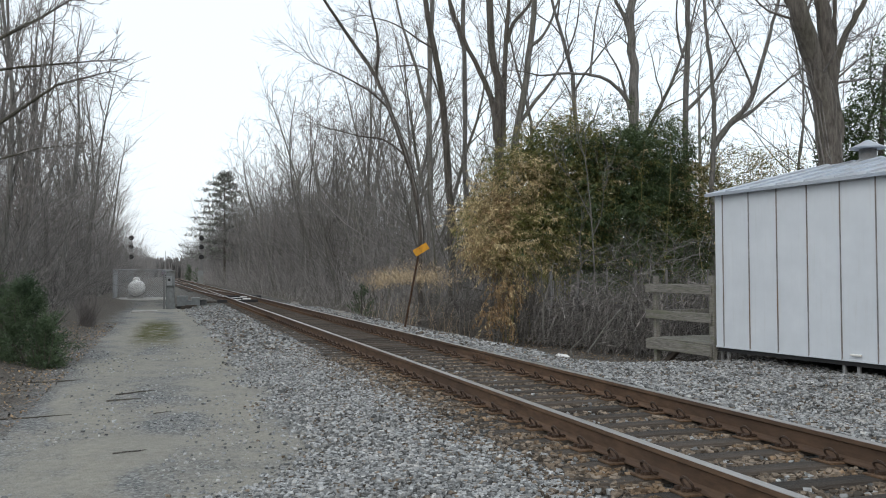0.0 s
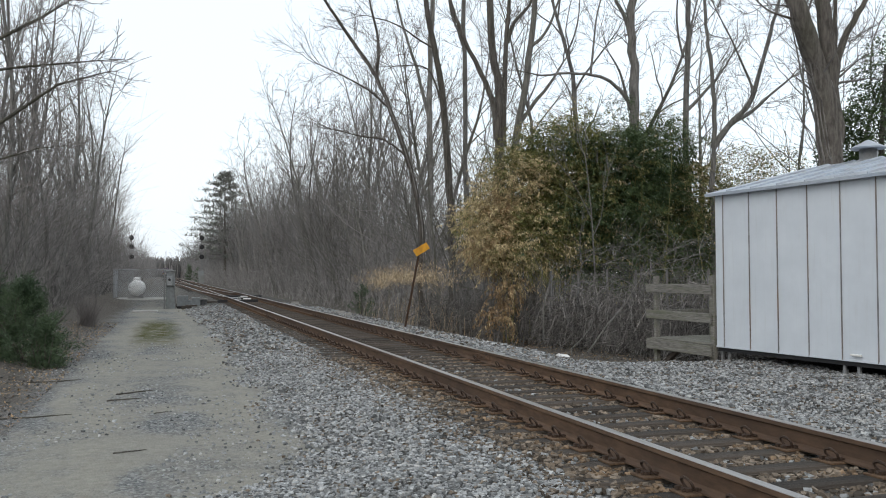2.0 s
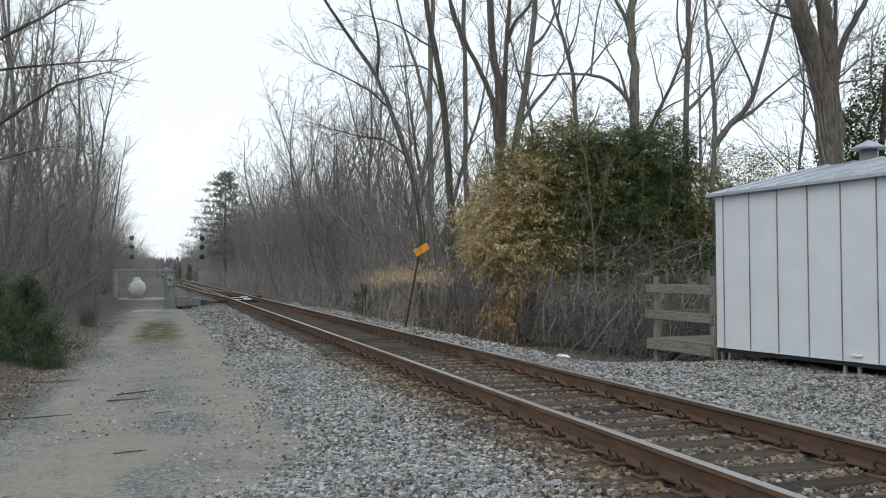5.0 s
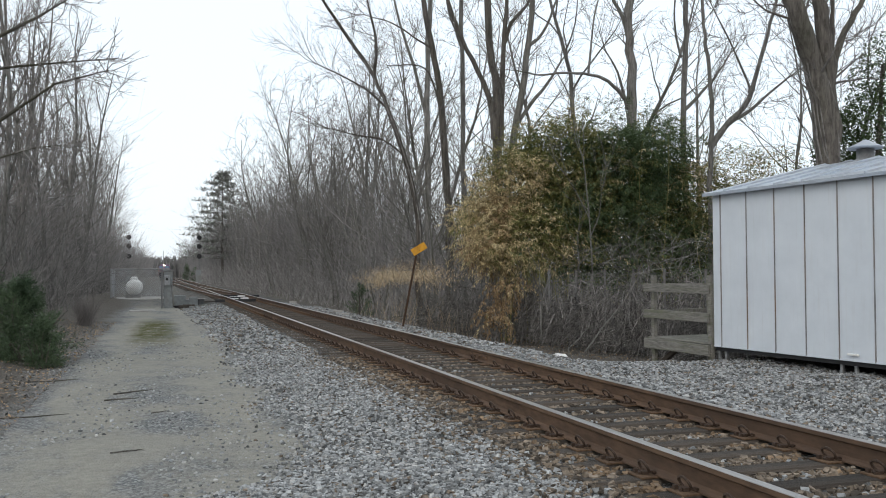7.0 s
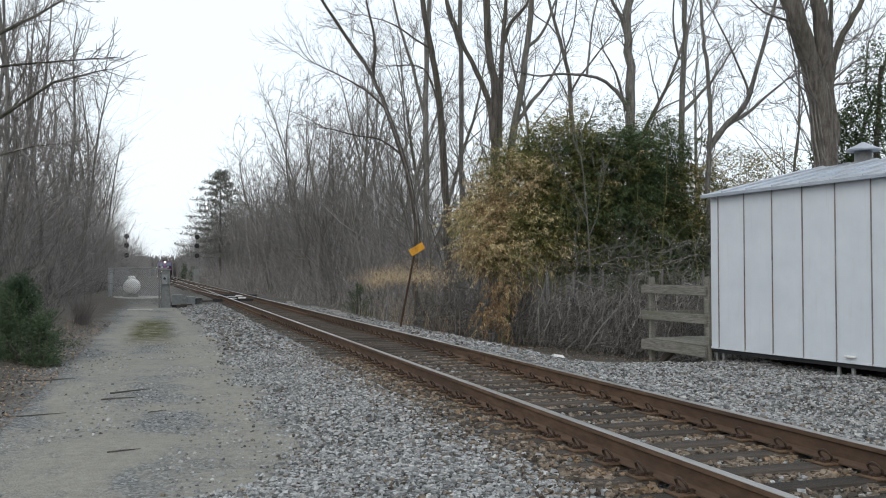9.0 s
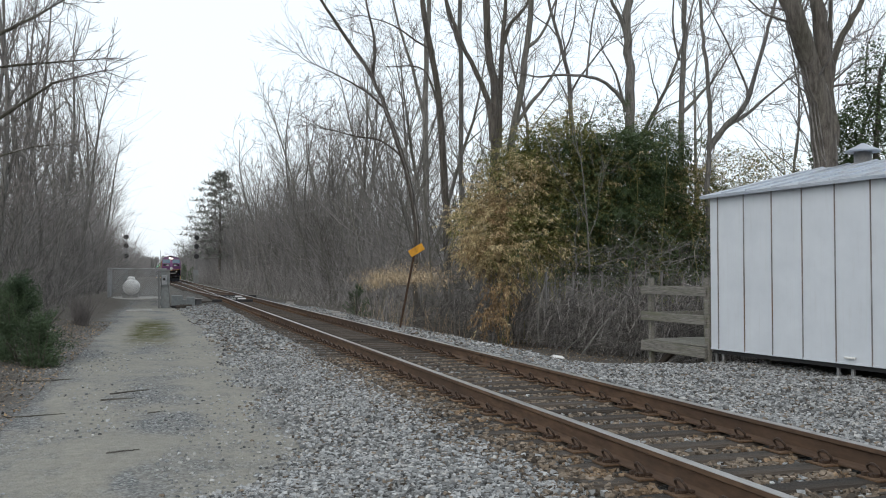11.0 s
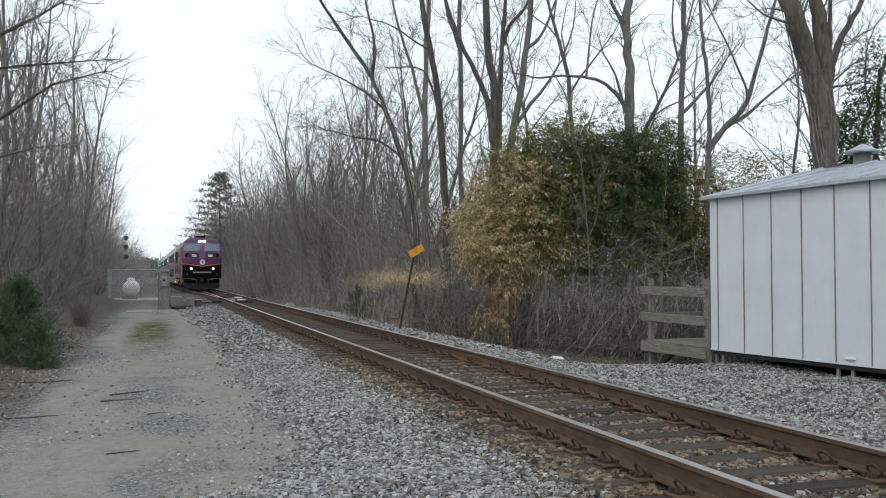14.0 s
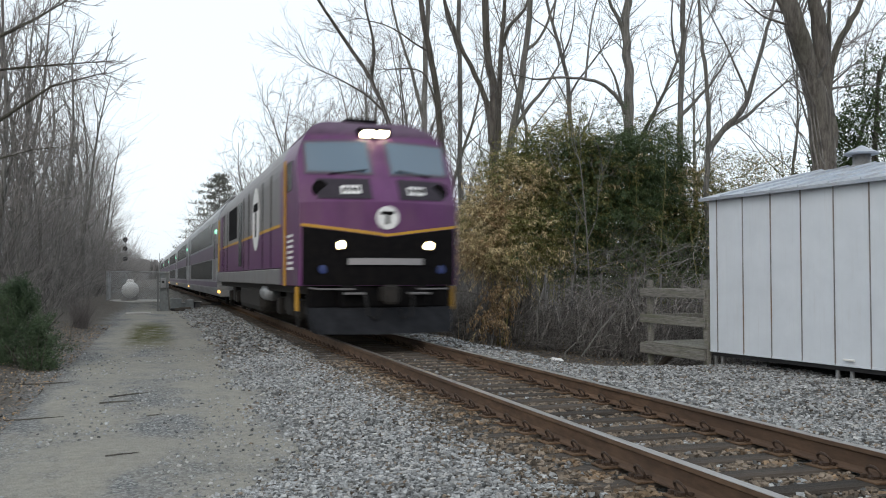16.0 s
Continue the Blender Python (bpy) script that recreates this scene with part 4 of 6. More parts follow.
def bare_tree(seed, height, girth, stems=1, lean=0.05, first=0.3, spread=0.75, limbs=13, density=1.0, bark=None, twigs=None, splay=0.16, label="", group="", stout=0.007):
    """A leafless broadleaf tree with a domed crown: trunk and limbs in one mesh, the twigs of its crown in another."""
    rng = random.Random(seed)
    wood, fine = Form(), Form()
    middle, reach = height * (first + 0.30), height * 0.24 * spread / 0.7
    for s in range(stems):
        a = rng.uniform(0, 6.28) if stems > 1 else 0
        d = Vector((math.cos(a) * splay + rng.gauss(0, lean), math.sin(a) * splay + rng.gauss(0, lean), 1)).normalized()
        h = height * (rng.uniform(0.8, 1.0) if stems > 1 else 1.0)
        g = girth * (rng.uniform(0.6, 1.0) if stems > 1 else 1)
        off = girth * 0.8 * (stems > 1)
        pts, dirs, rad = limb(wood, rng, Vector((math.cos(a) * off, math.sin(a) * off, -0.3)), d, h * 0.97, g, 0.022, 12, 6, 0.065, 0.025)
        for k in range(limbs):
            u = first + (0.97 - first) * (k + rng.random()) / limbs
            i = min(11, int(u * 12))
            p = pts[i].lerp(pts[i + 1], u * 12 - i)
            dome = reach * math.sqrt(max(0.04, 1 - ((p.z - middle) / (height - middle + 0.5)) ** 2)) if p.z > middle else reach * (0.75 + 0.25 * p.z / middle)
            ln = max(height * 0.07, dome * rng.uniform(0.8, 1.3))
            r = max(0.014, min(0.075, rad[i] * rng.uniform(0.35, 0.6)))
            lp, ld, lr = limb(wood, rng, p, sprout(rng, dirs[i], rng.uniform(0.45, 0.95) * spread * 1.3), ln, r, 0.010, 6, 5, 0.17, 0.10)
            for j in range(max(2, int((3.2 + ln * 1.1) * density))):
                v = 0.2 + 0.8 * rng.random()
                q = min(5, int(v * 6))
                bl = (0.35 + ln * 0.26) * rng.uniform(0.7, 1.3) * (1.2 - 0.45 * v)
                ramify(fine, rng, lp[q].lerp(lp[q + 1], v * 6 - q), sprout(rng, ld[q], rng.uniform(0.35, 0.9)), bl, max(stout, lr[q] * 0.45), 1, 4 if density > 0.6 else 2, 5 if density > 0.6 else 4)
    tree = thing("bare_tree", label, "tree", group)
    part("trunk", wood, bark or BARK_GREY, tree, "", True, False)
    part("crown", fine, twigs or TWIG, tree, "", False, False)
    return tree


def smooth_path(rng, pts, wobble, steps=3):
    """A flowing line through a few points, slightly crooked."""
    out = []
    for i in range(len(pts) - 1):
        a, b, c, d = pts[max(0, i - 1)], pts[i], pts[i + 1], pts[min(len(pts) - 1, i + 2)]
        for k in range(steps):
            t = k / steps
            q = 0.5 * (2 * b + (c - a) * t + (2 * a - 5 * b + 4 * c - d) * t * t + (3 * b - a - 3 * c + d) * t ** 3)
            out.append(q + Vector((rng.gauss(0, wobble), rng.gauss(0, wobble), rng.gauss(0, wobble))) * (1 if i + k else 0))
    return out + [pts[-1]]


def traced_tree(seed, x, y, limbs, label, bark, sides=8, twig=1.0, vines=0):
    """A tree with limbs in one plane, shaped to fit the camera's view. limbs: thickness at foot and tip, then
    (sideways, height) along it; the first one is the trunk.
    """
    rng = random.Random(seed)
    foot = land(x, y) - 0.3
    tree = thing("bare_tree", label, "tree", "large trees", m=pose(x, y, 0))
    wood, fine = Form(), Form()
    trunk = None
    for n, (r0, r1, line) in enumerate(limbs):
        bend = rng.uniform(-0.04, 0.04)
        pts = [Vector((u, 0, z)) for u, z in line]
        if n == 0:
            pts = [Vector((line[0][0] * 0.8 + 0.02, 0, foot)), Vector((line[0][0], 0, (foot + line[0][1]) * 0.5))] + pts
        path = smooth_path(rng, [p + Vector((0, bend * k if n else 0, 0)) for k, p in enumerate(pts)], min(0.05, r0 * 0.13))
        m = len(path) - 1
        rad = [0.86 * (r0 + (r1 - r0) * (k / m) ** 0.8) * rng.uniform(0.93, 1.07) * (1 + (0.35 * max(0, 1 - k / 2) if n == 0 else 0)) for k in range(m + 1)]
        wood.tube(path, rad, sides if n == 0 or r0 > 0.15 else 6, cap=False)
        trunk = trunk or (path, rad)
        # the crown goes on from the limb's end
        end, d = path[-1], (path[-1] - path[-3]).normalized()
        for _ in range(3):
            lp, ld, lr = limb(wood, rng, end, sprout(rng, d, rng.uniform(0.15, 0.5)), rng.uniform(1.2, 2.4) * (1.4 if r1 > 0.08 else 0.7), r1 * 0.7, 0.010, 5, 5, 0.13, 0.05)
            for _ in range(int(7 * twig)):
                q = rng.randrange(1, 6)
                ramify(fine, rng, lp[q], sprout(rng, ld[q], rng.uniform(0.35, 0.9)), rng.uniform(0.5, 1.2), max(0.006, lr[q] * 0.4), 1, 3, 4)
        length = sum((path[k + 1] - path[k]).length for k in range(m))
        for _ in range(int(length * (1.9 if n else 0.9) * twig)):
            k = rng.randrange(int(m * (0.15 if n else 0.5)), m)
            d = (path[k + 1] - path[k]).normalized()
            lp, ld, lr = limb(fine, rng, path[k], sprout(rng, d, rng.uniform(0.5, 1.1)), rng.uniform(0.5, 1.9), max(0.009, rad[k] * 0.16), 0.006, 5, 4, 0.16, 0.06)
            for _ in range(int(6 * twig)):
                q = rng.randrange(1, 6)
                ramify(fine, rng, lp[q], sprout(rng, ld[q], rng.uniform(0.35, 0.9)), rng.uniform(0.25, 0.8), 0.008, 1, 2, 3)
    part("trunk", wood, bark, tree, "", True, False)
    part("crown", fine, TWIG, tree, "", False, False)
    path, rad = trunk
    for v in range(vines):
        form = Form()
        a, turn = rng.uniform(3.6, 5.8), rng.uniform(-0.25, 0.25)
        line = []
        for k in range(2, len(path) - 6):
            w = a + turn * k + rng.gauss(0, 0.06)
            line.append(path[k] + Vector((math.cos(w) * rad[k] * 1.03, math.sin(w) * rad[k] * 1.03, 0)))
        form.tube(line, rng.uniform(0.012, 0.03), 5, cap=False)
        part("vine", form, VINE, tree, "bare vine climbing the trunk", True, False)
    return tree


def put(tree, x, y, turn=0, tilt=(0, 0), size=1.0):
    tree.matrix_basis = pose(x, y, land(x, y) - 0.05, tilt[0], tilt[1], turn) @ Matrix.Diagonal((size, size, size, 1))
    return tree


def clone(tree, x, y, turn, size):
    ob = copy_thing(tree, pose(0, 0, 0))
    ob.matrix_basis = pose(x, y, land(x, y) - 0.05, 0, 0, turn) @ Matrix.Diagonal((size, size, size, 1))
    return ob


def build_woods():
    rng = random.Random(77)

    def kinds(seed, rows, density, bark, twigs, label, group, stout=0.007):
        return [bare_tree(seed + k, h, g, st, 0.05, f, sp, n, density, bark, twigs[k % len(twigs)], label=label, group=group, stout=stout) for k, (h, g, st, f, sp, n) in enumerate(rows)]

    far_label = "bare grey woodland tree behind the line"
    far_group = "trees of the woodland edge"
    near_right = kinds(100, ((18, 0.17, 1, 0.35, 0.6, 12), (19.5, 0.21, 1, 0.4, 0.65, 12), (16, 0.13, 2, 0.3, 0.6, 7), (15, 0.12, 1, 0.25, 0.75, 13)), 0.7, BARK_GREY, (TWIG, TWIG_RED), far_label, far_group, 0.010)
    far_right = kinds(120, ((18, 0.17, 1, 0.3, 0.65, 12), (19.5, 0.2, 1, 0.3, 0.65, 12), (16, 0.13, 1, 0.2, 0.7, 12)), 0.6, BARK_GREY, (TWIG_RED, TWIG), far_label, far_group, 0.017)
    left_label, left_group = "bare tree crowding the service track", "trees along the service track"
    near_left = kinds(200, ((12, 0.10, 1, 0.15, 0.62, 16), (13, 0.12, 1, 0.2, 0.6, 15), (10.5, 0.07, 2, 0.12, 0.6, 9)), 0.95, BARK_GREY, (TWIG, TWIG_RED), left_label, left_group, 0.009)
    far_left = kinds(240, ((13.5, 0.14, 1, 0.12, 0.8, 13), (15, 0.15, 1, 0.15, 0.75, 13)), 0.65, BARK_GREY, (TWIG, TWIG_RED), left_label, left_group, 0.012)
    under_label, under_group = "bushy leafless undergrowth at the edge of the woods", "undergrowth trees"
    under = [bare_tree(400 + k, h, 0.045, st, 0.1, 0.08, 0.95, n, 0.65, BARK_GREY if k else BARK_DARK, tw, 0.35, under_label, under_group)
             for k, (h, st, n, tw) in enumerate(((6.5, 3, 9, TWIG), (5.0, 4, 7, TWIG_RED), (7.5, 2, 12, TWIG)))]
    used = set()
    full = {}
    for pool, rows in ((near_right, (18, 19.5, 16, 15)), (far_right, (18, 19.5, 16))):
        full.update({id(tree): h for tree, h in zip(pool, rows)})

    def skyline_limit(x, y):
        """Highest crown elevation in degrees, fitted to the skyline seen from the camera."""
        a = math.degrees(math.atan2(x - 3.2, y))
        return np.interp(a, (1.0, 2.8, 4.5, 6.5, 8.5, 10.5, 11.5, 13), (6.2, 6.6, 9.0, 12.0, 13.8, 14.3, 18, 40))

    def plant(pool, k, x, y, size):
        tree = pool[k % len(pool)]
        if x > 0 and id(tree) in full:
            size = min(size, (math.tan(radians(skyline_limit(x, y))) * math.hypot(x, y) + 1.5) / full[id(tree)])
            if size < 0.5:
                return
        if id(tree) in used:
            clone(tree, x, y, rng.uniform(0, 360), size)
        else:
            used.add(id(tree))
            put(tree, x, y, rng.uniform(0, 360), (0, 0), size)

    k, y = 0, 34.0
    while y < 175:
        for row in range(4 if y < 70 else 3):
            x = 11.8 + row * rng.uniform(2.8, 5.0) + rng.uniform(-0.8, 1.2)
            if not (y < 46 and x < 18.5) and not (y < 64 and row == 3):
                plant(near_right if y < 64 else far_right, k, x, y + rng.uniform(-2, 2), rng.uniform(0.82, 1.12))
                k += 1
        y += 3.6 + (y - 34) * 0.03
    for x, y, size in ((11.6, 150, 0.95), (12.4, 162, 0.9), (11.4, 140, 0.9), (11.8, 132, 0.95)):
        plant(far_right, k, x, y, size)
        k += 1
    for x, y, size in ((14.6, 92, 1.1), (15.2, 101, 1.15), (16.4, 84, 1.05), (13.6, 116, 1.1), (13.8, 128, 1.15), (12.9, 138, 1.1), (17.8, 76, 1.0), (18.5, 88, 1.15)):
        plant(far_right, k, x, y, size)
        k += 1
    for x, y, size in ((17.0, 71, 1.1), (17.6, 79, 1.15), (15.4, 63, 1.0), (17.2, 88, 1.12), (16.0, 97, 1.15), (15.0, 108, 1.1), (14.0, 122, 1.12)):
        plant(near_right, k, x, y, size)
        k += 1
    y = 19.0
    while y < 170:
        for row in range(3 if y < 60 else 2):
            plant(near_left if y < 50 else far_left, k, -4.7 - row * rng.uniform(2.2, 3.8) - rng.uniform(0, 1.5) - (3.0 if y > 85 else 0), y + rng.uniform(-1.5, 1.5), rng.uniform(0.85, 1.2))
            k += 1
        y += 2.9 + (y - 19) * 0.032
    y = 34.0
    while y < 120:
        for row in range(2):
            plant(under, k, 10.5 + row * 2.6 + rng.uniform(-0.6, 1.4), y + rng.uniform(-1, 1), rng.uniform(0.75, 1.25))
            k += 1
        plant(under, k, -4.4 - rng.uniform(0, 2.2) - (3.0 if y > 85 else 0), y - 8 + rng.uniform(-1, 1), rng.uniform(0.75, 1.2))
        k += 1
        y += 2.9 + (y - 34) * 0.04


build_woods()


def brush(name, seed, count, x0, x1, y0, y1, h0, h1, material, label, r=0.012, category="brush", segs=3, branch=3, lean=0.45, wander=0.2):
    """Thickets of bare stems, too many to count."""
    rng = random.Random(seed)
    form = Form()
    for _ in range(count):
        y = y0 * (y1 / y0) ** rng.random() if y0 > 0 else rng.uniform(y0, y1)
        x = rng.uniform(x0, x1)
        h = rng.uniform(h0, h1)
        q = r * (1 + max(0, y - 30) * 0.012)
        p = Vector((x, y, land(x, y) - 0.05))
        pts, dirs, rad = limb(form, rng, p, Vector((rng.gauss(0, lean), rng.gauss(0, lean), 1)).normalized(), h, q, q * 0.35, segs + 1, 3, wander, 0.03)
        for _ in range(branch):
            k = rng.randrange(1, segs + 1)
            limb(form, rng, pts[k], sprout(rng, dirs[k], rng.uniform(0.4, 0.9)), h * rng.uniform(0.25, 0.5), q * 0.5, q * 0.25, segs, 3, 0.28, 0.0)
    return single(name, form, material, label, category, kind="stuff", turned=False)


brush("woodland_brush", 31, 1900, 9.4, 15, 36, 300, 1.0, 5.0, TWIG_MID, "grey leafless brush under the woodland trees", 0.012, segs=2)
brush("woodland_brush", 34, 1600, 12.5, 34, 40, 120, 3, 10.5, TWIG_MID, "grey saplings deep in the woods", 0.017, branch=4, segs=2)
brush("trackside_brush", 37, 380, -10, -4.8, 36, 95, 5.0, 11.5, TWIG_MID, "grey saplings beside the service track", 0.011, branch=7, lean=0.15, wander=0.12)
brush("trackside_brush", 36, 700, -11, -6.6, 85, 300, 1.0, 5.0, VINE, "brown leafless brush beside the service track", 0.012)
brush("trackside_brush", 32, 1300, -9, -3.3, 24, 85, 1.0, 4.5, VINE, "brown leafless brush beside the service track", 0.010, wander=0.3)
brush("far_woods", 33, 1400, -20, -6.8, 90, 640, 7, 13.5, TWIG_FAR, "dense far woods beside the service track", 0.012, "woods", branch=5, lean=0.16, wander=0.14, segs=2)
brush("far_woods", 35, 2000, 12.5, 26, 85, 240, 7, 15.5, TWIG_FAR, "dense far woods beside the line", 0.015, "woods", branch=5, lean=0.16, wander=0.14, segs=2)
brush("far_woods", 38, 1000, 10, 26, 200, 640, 9, 20, TWIG_FAR, "dense far woods beside the line", 0.012, "woods", branch=5, lean=0.16, wander=0.14, segs=2)


brush("far_woods", 39, 330, 10.5, 20, 180, 235, 12, 20, TWIG_FAR, "grey far trees round the tall pine", 0.012, "woods", branch=6, lean=0.12, wander=0.14, segs=2)


def build_view_end():
    """Woods past the rails' end, placed and sized to close the camera's view."""
    rng = random.Random(90)
    form = Form()
    for _ in range(1500):
        x, y = rng.uniform(-60, 70), rng.uniform(650, 700)
        h = rng.uniform(10, 15)
        form.tube([(x, y, -1), (x + rng.uniform(-1, 1), y, h * 0.6), (x + rng.uniform(-2, 2), y, h)], [0.7, 0.6, 0.1], 3, cap=False)
    single("far_woods", form, TWIG_FAR, "hazy far woods closing the view down the line", "woods", kind="stuff", turned=False)


build_view_end()
# single large trees, each with limbs laid out to fit the camera's view
traced_tree(305, 16.52, 19.5, (
    (0.44, 0.21, ((0.0, 3.5), (-0.05, 4.7), (-0.26, 6.1), (-0.69, 7.3), (-1.02, 8.3), (-1.4, 9.6), (-1.6, 11.2))),
    (0.29, 0.15, ((0.12, 4.6), (0.08, 6.1), (-0.07, 7.3), (-0.21, 8.4), (-0.25, 9.7), (-0.03, 11.4))),
    (0.14, 0.06, ((0.18, 6.1), (0.35, 7.0), (0.74, 7.8), (1.16, 8.5), (1.73, 9.8))),
    (0.10, 0.04, ((0.15, 6.4), (0.24, 7.5), (0.28, 8.4), (0.45, 9.8))),
    (0.115, 0.04, ((-0.91, 7.7), (-1.25, 8.3), (-1.7, 9.0), (-2.3, 9.5))),
    (0.055, 0.02, ((-0.47, 7.6), (-1.17, 7.75), (-1.85, 7.9), (-2.35, 8.2)))), "massive dark forked tree with climbing vines behind the shed", BARK_DARK, 14, 1.0, 9)
traced_tree(303, 17.29, 31, (
    (0.25, 0.16, ((0.0, 4.6), (-0.03, 6.8), (-0.09, 9.2), (-0.15, 10.7), (-0.03, 11.8), (0.09, 13.8), (-0.1, 15.8))),
    (0.13, 0.04, ((-0.16, 10.5), (-0.42, 11.1), (-0.85, 12.0), (-1.08, 13.7))),
    (0.11, 0.04, ((-0.18, 7.5), (-0.51, 8.0), (-1.11, 8.5), (-1.87, 8.7), (-2.76, 8.7), (-4.0, 8.55))),
    (0.06, 0.025, ((-1.9, 8.7), (-1.77, 9.9), (-1.62, 11.0), (-1.2, 12.4))),
    (0.07, 0.03, ((-0.32, 7.8), (-0.68, 8.9), (-1.15, 9.6)))), "tall straight bare trunk with an arching bough", BARK_GREY, 10, 0.8, 2)
traced_tree(304, 20.75, 33, (
    (0.18, 0.11, ((0.0, 5.1), (0.02, 7.9), (0.1, 10.1), (0.19, 11.8), (0.15, 13.7), (0.26, 16.1))),
    (0.07, 0.03, ((-0.06, 10.2), (-0.3, 11.0), (-0.37, 12.2), (-0.2, 13.6))),
    (0.10, 0.035, ((0.05, 8.0), (0.95, 8.8), (1.73, 9.7), (2.3, 10.5)))), "slender bare trunk behind the bamboo", BARK_GREY, 8, 0.8)
traced_tree(306, 16.67, 25, (
    (0.125, 0.045, ((0.0, 4.0), (0.03, 5.4), (0.11, 6.6), (-0.04, 8.1), (-0.2, 9.1), (-0.23, 10.2), (-0.4, 11.4))),
    (0.135, 0.045, ((0.03, 5.2), (0.56, 5.9), (1.35, 6.6), (1.79, 7.6), (2.25, 9.1), (2.54, 9.9), (2.86, 11.0))),
    (0.09, 0.03, ((0.73, 6.0), (1.46, 6.4), (2.22, 7.0), (3.0, 7.6))),
    (0.06, 0.022, ((1.42, 6.7), (1.5, 7.2), (1.05, 8.1), (0.53, 9.0), (0.06, 9.8)))), "spreading crooked bare tree beside the bamboo", BARK_GREY, 8, 1.1)
traced_tree(301, 13.53, 36, (
    (0.28, 0.15, ((0.0, 3.2), (0.03, 5.9), (0.01, 7.8), (-0.01, 9.2), (-0.19, 10.4), (-0.39, 12.9), (-0.54, 15.6))),
    (0.16, 0.07, ((-0.1, 6.9), (-0.2, 8.3), (-0.55, 9.3), (-1.24, 10.7), (-1.74, 11.8), (-2.06, 12.7), (-2.6, 14.6))),
    (0.16, 0.07, ((0.2, 6.6), (0.27, 9.1), (0.4, 11.5), (0.54, 13.0), (0.75, 15.5))),
    (0.12, 0.05, ((0.43, 11.1), (0.74, 12.0), (1.42, 12.8), (2.15, 14.6)))), "tall bare tree forking into three leaders behind the thicket", BARK_DARK, 10, 0.9, 3)
traced_tree(302, 13.4, 40, (
    (0.18, 0.10, ((0.0, 3.4), (-0.03, 6.4), (-0.05, 10.1), (-0.08, 14.1), (0.01, 17.0))),
    (0.09, 0.04, ((-0.05, 11.7), (-0.38, 12.6), (-0.72, 13.5), (-1.0, 15.3)))), "tall straight bare tree of the woodland edge", BARK_GREY, 8, 0.9)
traced_tree(307, 11.73, 37, (
    (0.21, 0.12, ((0.0, 3.3), (-0.15, 5.7), (-0.46, 9.1), (-0.76, 11.0), (-1.12, 13.0), (-1.32, 15.1))),
    (0.06, 0.02, ((-0.76, 10.9), (-1.39, 11.2), (-2.4, 11.8), (-3.7, 12.1))),
    (0.06, 0.02, ((-0.38, 8.4), (-0.89, 9.8), (-1.52, 10.1), (-2.5, 10.0)))), "bare tree with long level boughs at the woodland edge", BARK_DARK, 8, 0.9, 2)
traced_tree(308, 11.94, 41, (
    (0.21, 0.11, ((0.0, 3.5), (0.0, 6.2), (0.0, 11.0), (0.14, 14.3), (0.22, 17.3))),
    (0.105, 0.04, ((-0.06, 8.6), (-0.67, 11.0), (-1.17, 12.5), (-1.58, 14.1), (-1.78, 16.2)))), "tall straight bare tree of the woodland edge", BARK_GREY, 8, 0.9)
traced_tree(309, 9.95, 34, (
    (0.17, 0.05, ((-0.44, 3.1), (-0.85, 5.3), (-1.65, 7.6), (-2.2, 8.8), (-3.1, 10.1), (-4.05, 11.4), (-4.6, 12.3))),
    (0.085, 0.03, ((-2.2, 8.8), (-2.1, 10.1), (-2.4, 11.4), (-2.6, 12.7))),
    (0.06, 0.02, ((-1.65, 7.6), (-2.5, 8.3), (-3.5, 8.8), (-4.35, 9.15))),
    (0.06, 0.02, ((-1.0, 5.8), (-1.9, 6.4), (-2.8, 6.5), (-3.9, 6.7)))), "bare tree leaning out over the line", BARK_DARK, 8, 1.0, 2)
traced_tree(311, 13.56, 35, (
    (0.235, 0.12, ((0.0, 3.2), (0.36, 6.9), (0.77, 8.8), (1.06, 10.9), (1.24, 12.8), (1.56, 15.2))),
    (0.12, 0.045, ((0.41, 7.3), (1.15, 8.3), (1.93, 9.2), (2.58, 10.2))),
    (0.095, 0.035, ((1.03, 10.7), (1.68, 11.3), (2.2, 12.4), (2.6, 13.6)))), "pale bare tree leaning towards the bamboo", BARK_GREY, 8, 0.9)
traced_tree(312, 11.98, 24.0, (
    (0.034, 0.016, ((0.0, 1.3), (-0.07, 2.6), (-0.17, 3.8), (-0.27, 4.6))),
    (0.024, 0.011, ((-0.08, 2.8), (-0.39, 3.4), (-0.75, 4.0))),
    (0.02, 0.01, ((-0.03, 2.3), (0.25, 2.9), (0.34, 3.6)))), "slim pale sapling before the bamboo", BARK_GREY, 6, 0.35)
put(bare_tree(313, 15, 0.15, 1, 0.05, 0.3, 0.7, 12, 1.0, BARK_GREY, TWIG, 0.4, "bare woodland tree at the back of the thicket", "large trees"), 25.5, 40)
put(bare_tree(314, 13, 0.12, 2, 0.05, 0.2, 0.8, 9, 1.0, BARK_GREY, TWIG, 0.3, "bare multi-stemmed tree behind the shed", "large trees"), 20.5, 25)
put(bare_tree(315, 12, 0.10, 2, 0.05, 0.2, 0.8, 9, 1.0, BARK_GREY, TWIG, 0.3, "bare multi-stemmed tree behind the shed", "large trees"), 21.5, 22.5)
overhang = put(bare_tree(310, 9.5, 0.11, 1, 0.05, 0.3, 0.85, 9, 1.0, BARK_DARK, TWIG, 0.3, "bare tree with boughs over the service track", "large trees"), -4.3, 14.6)


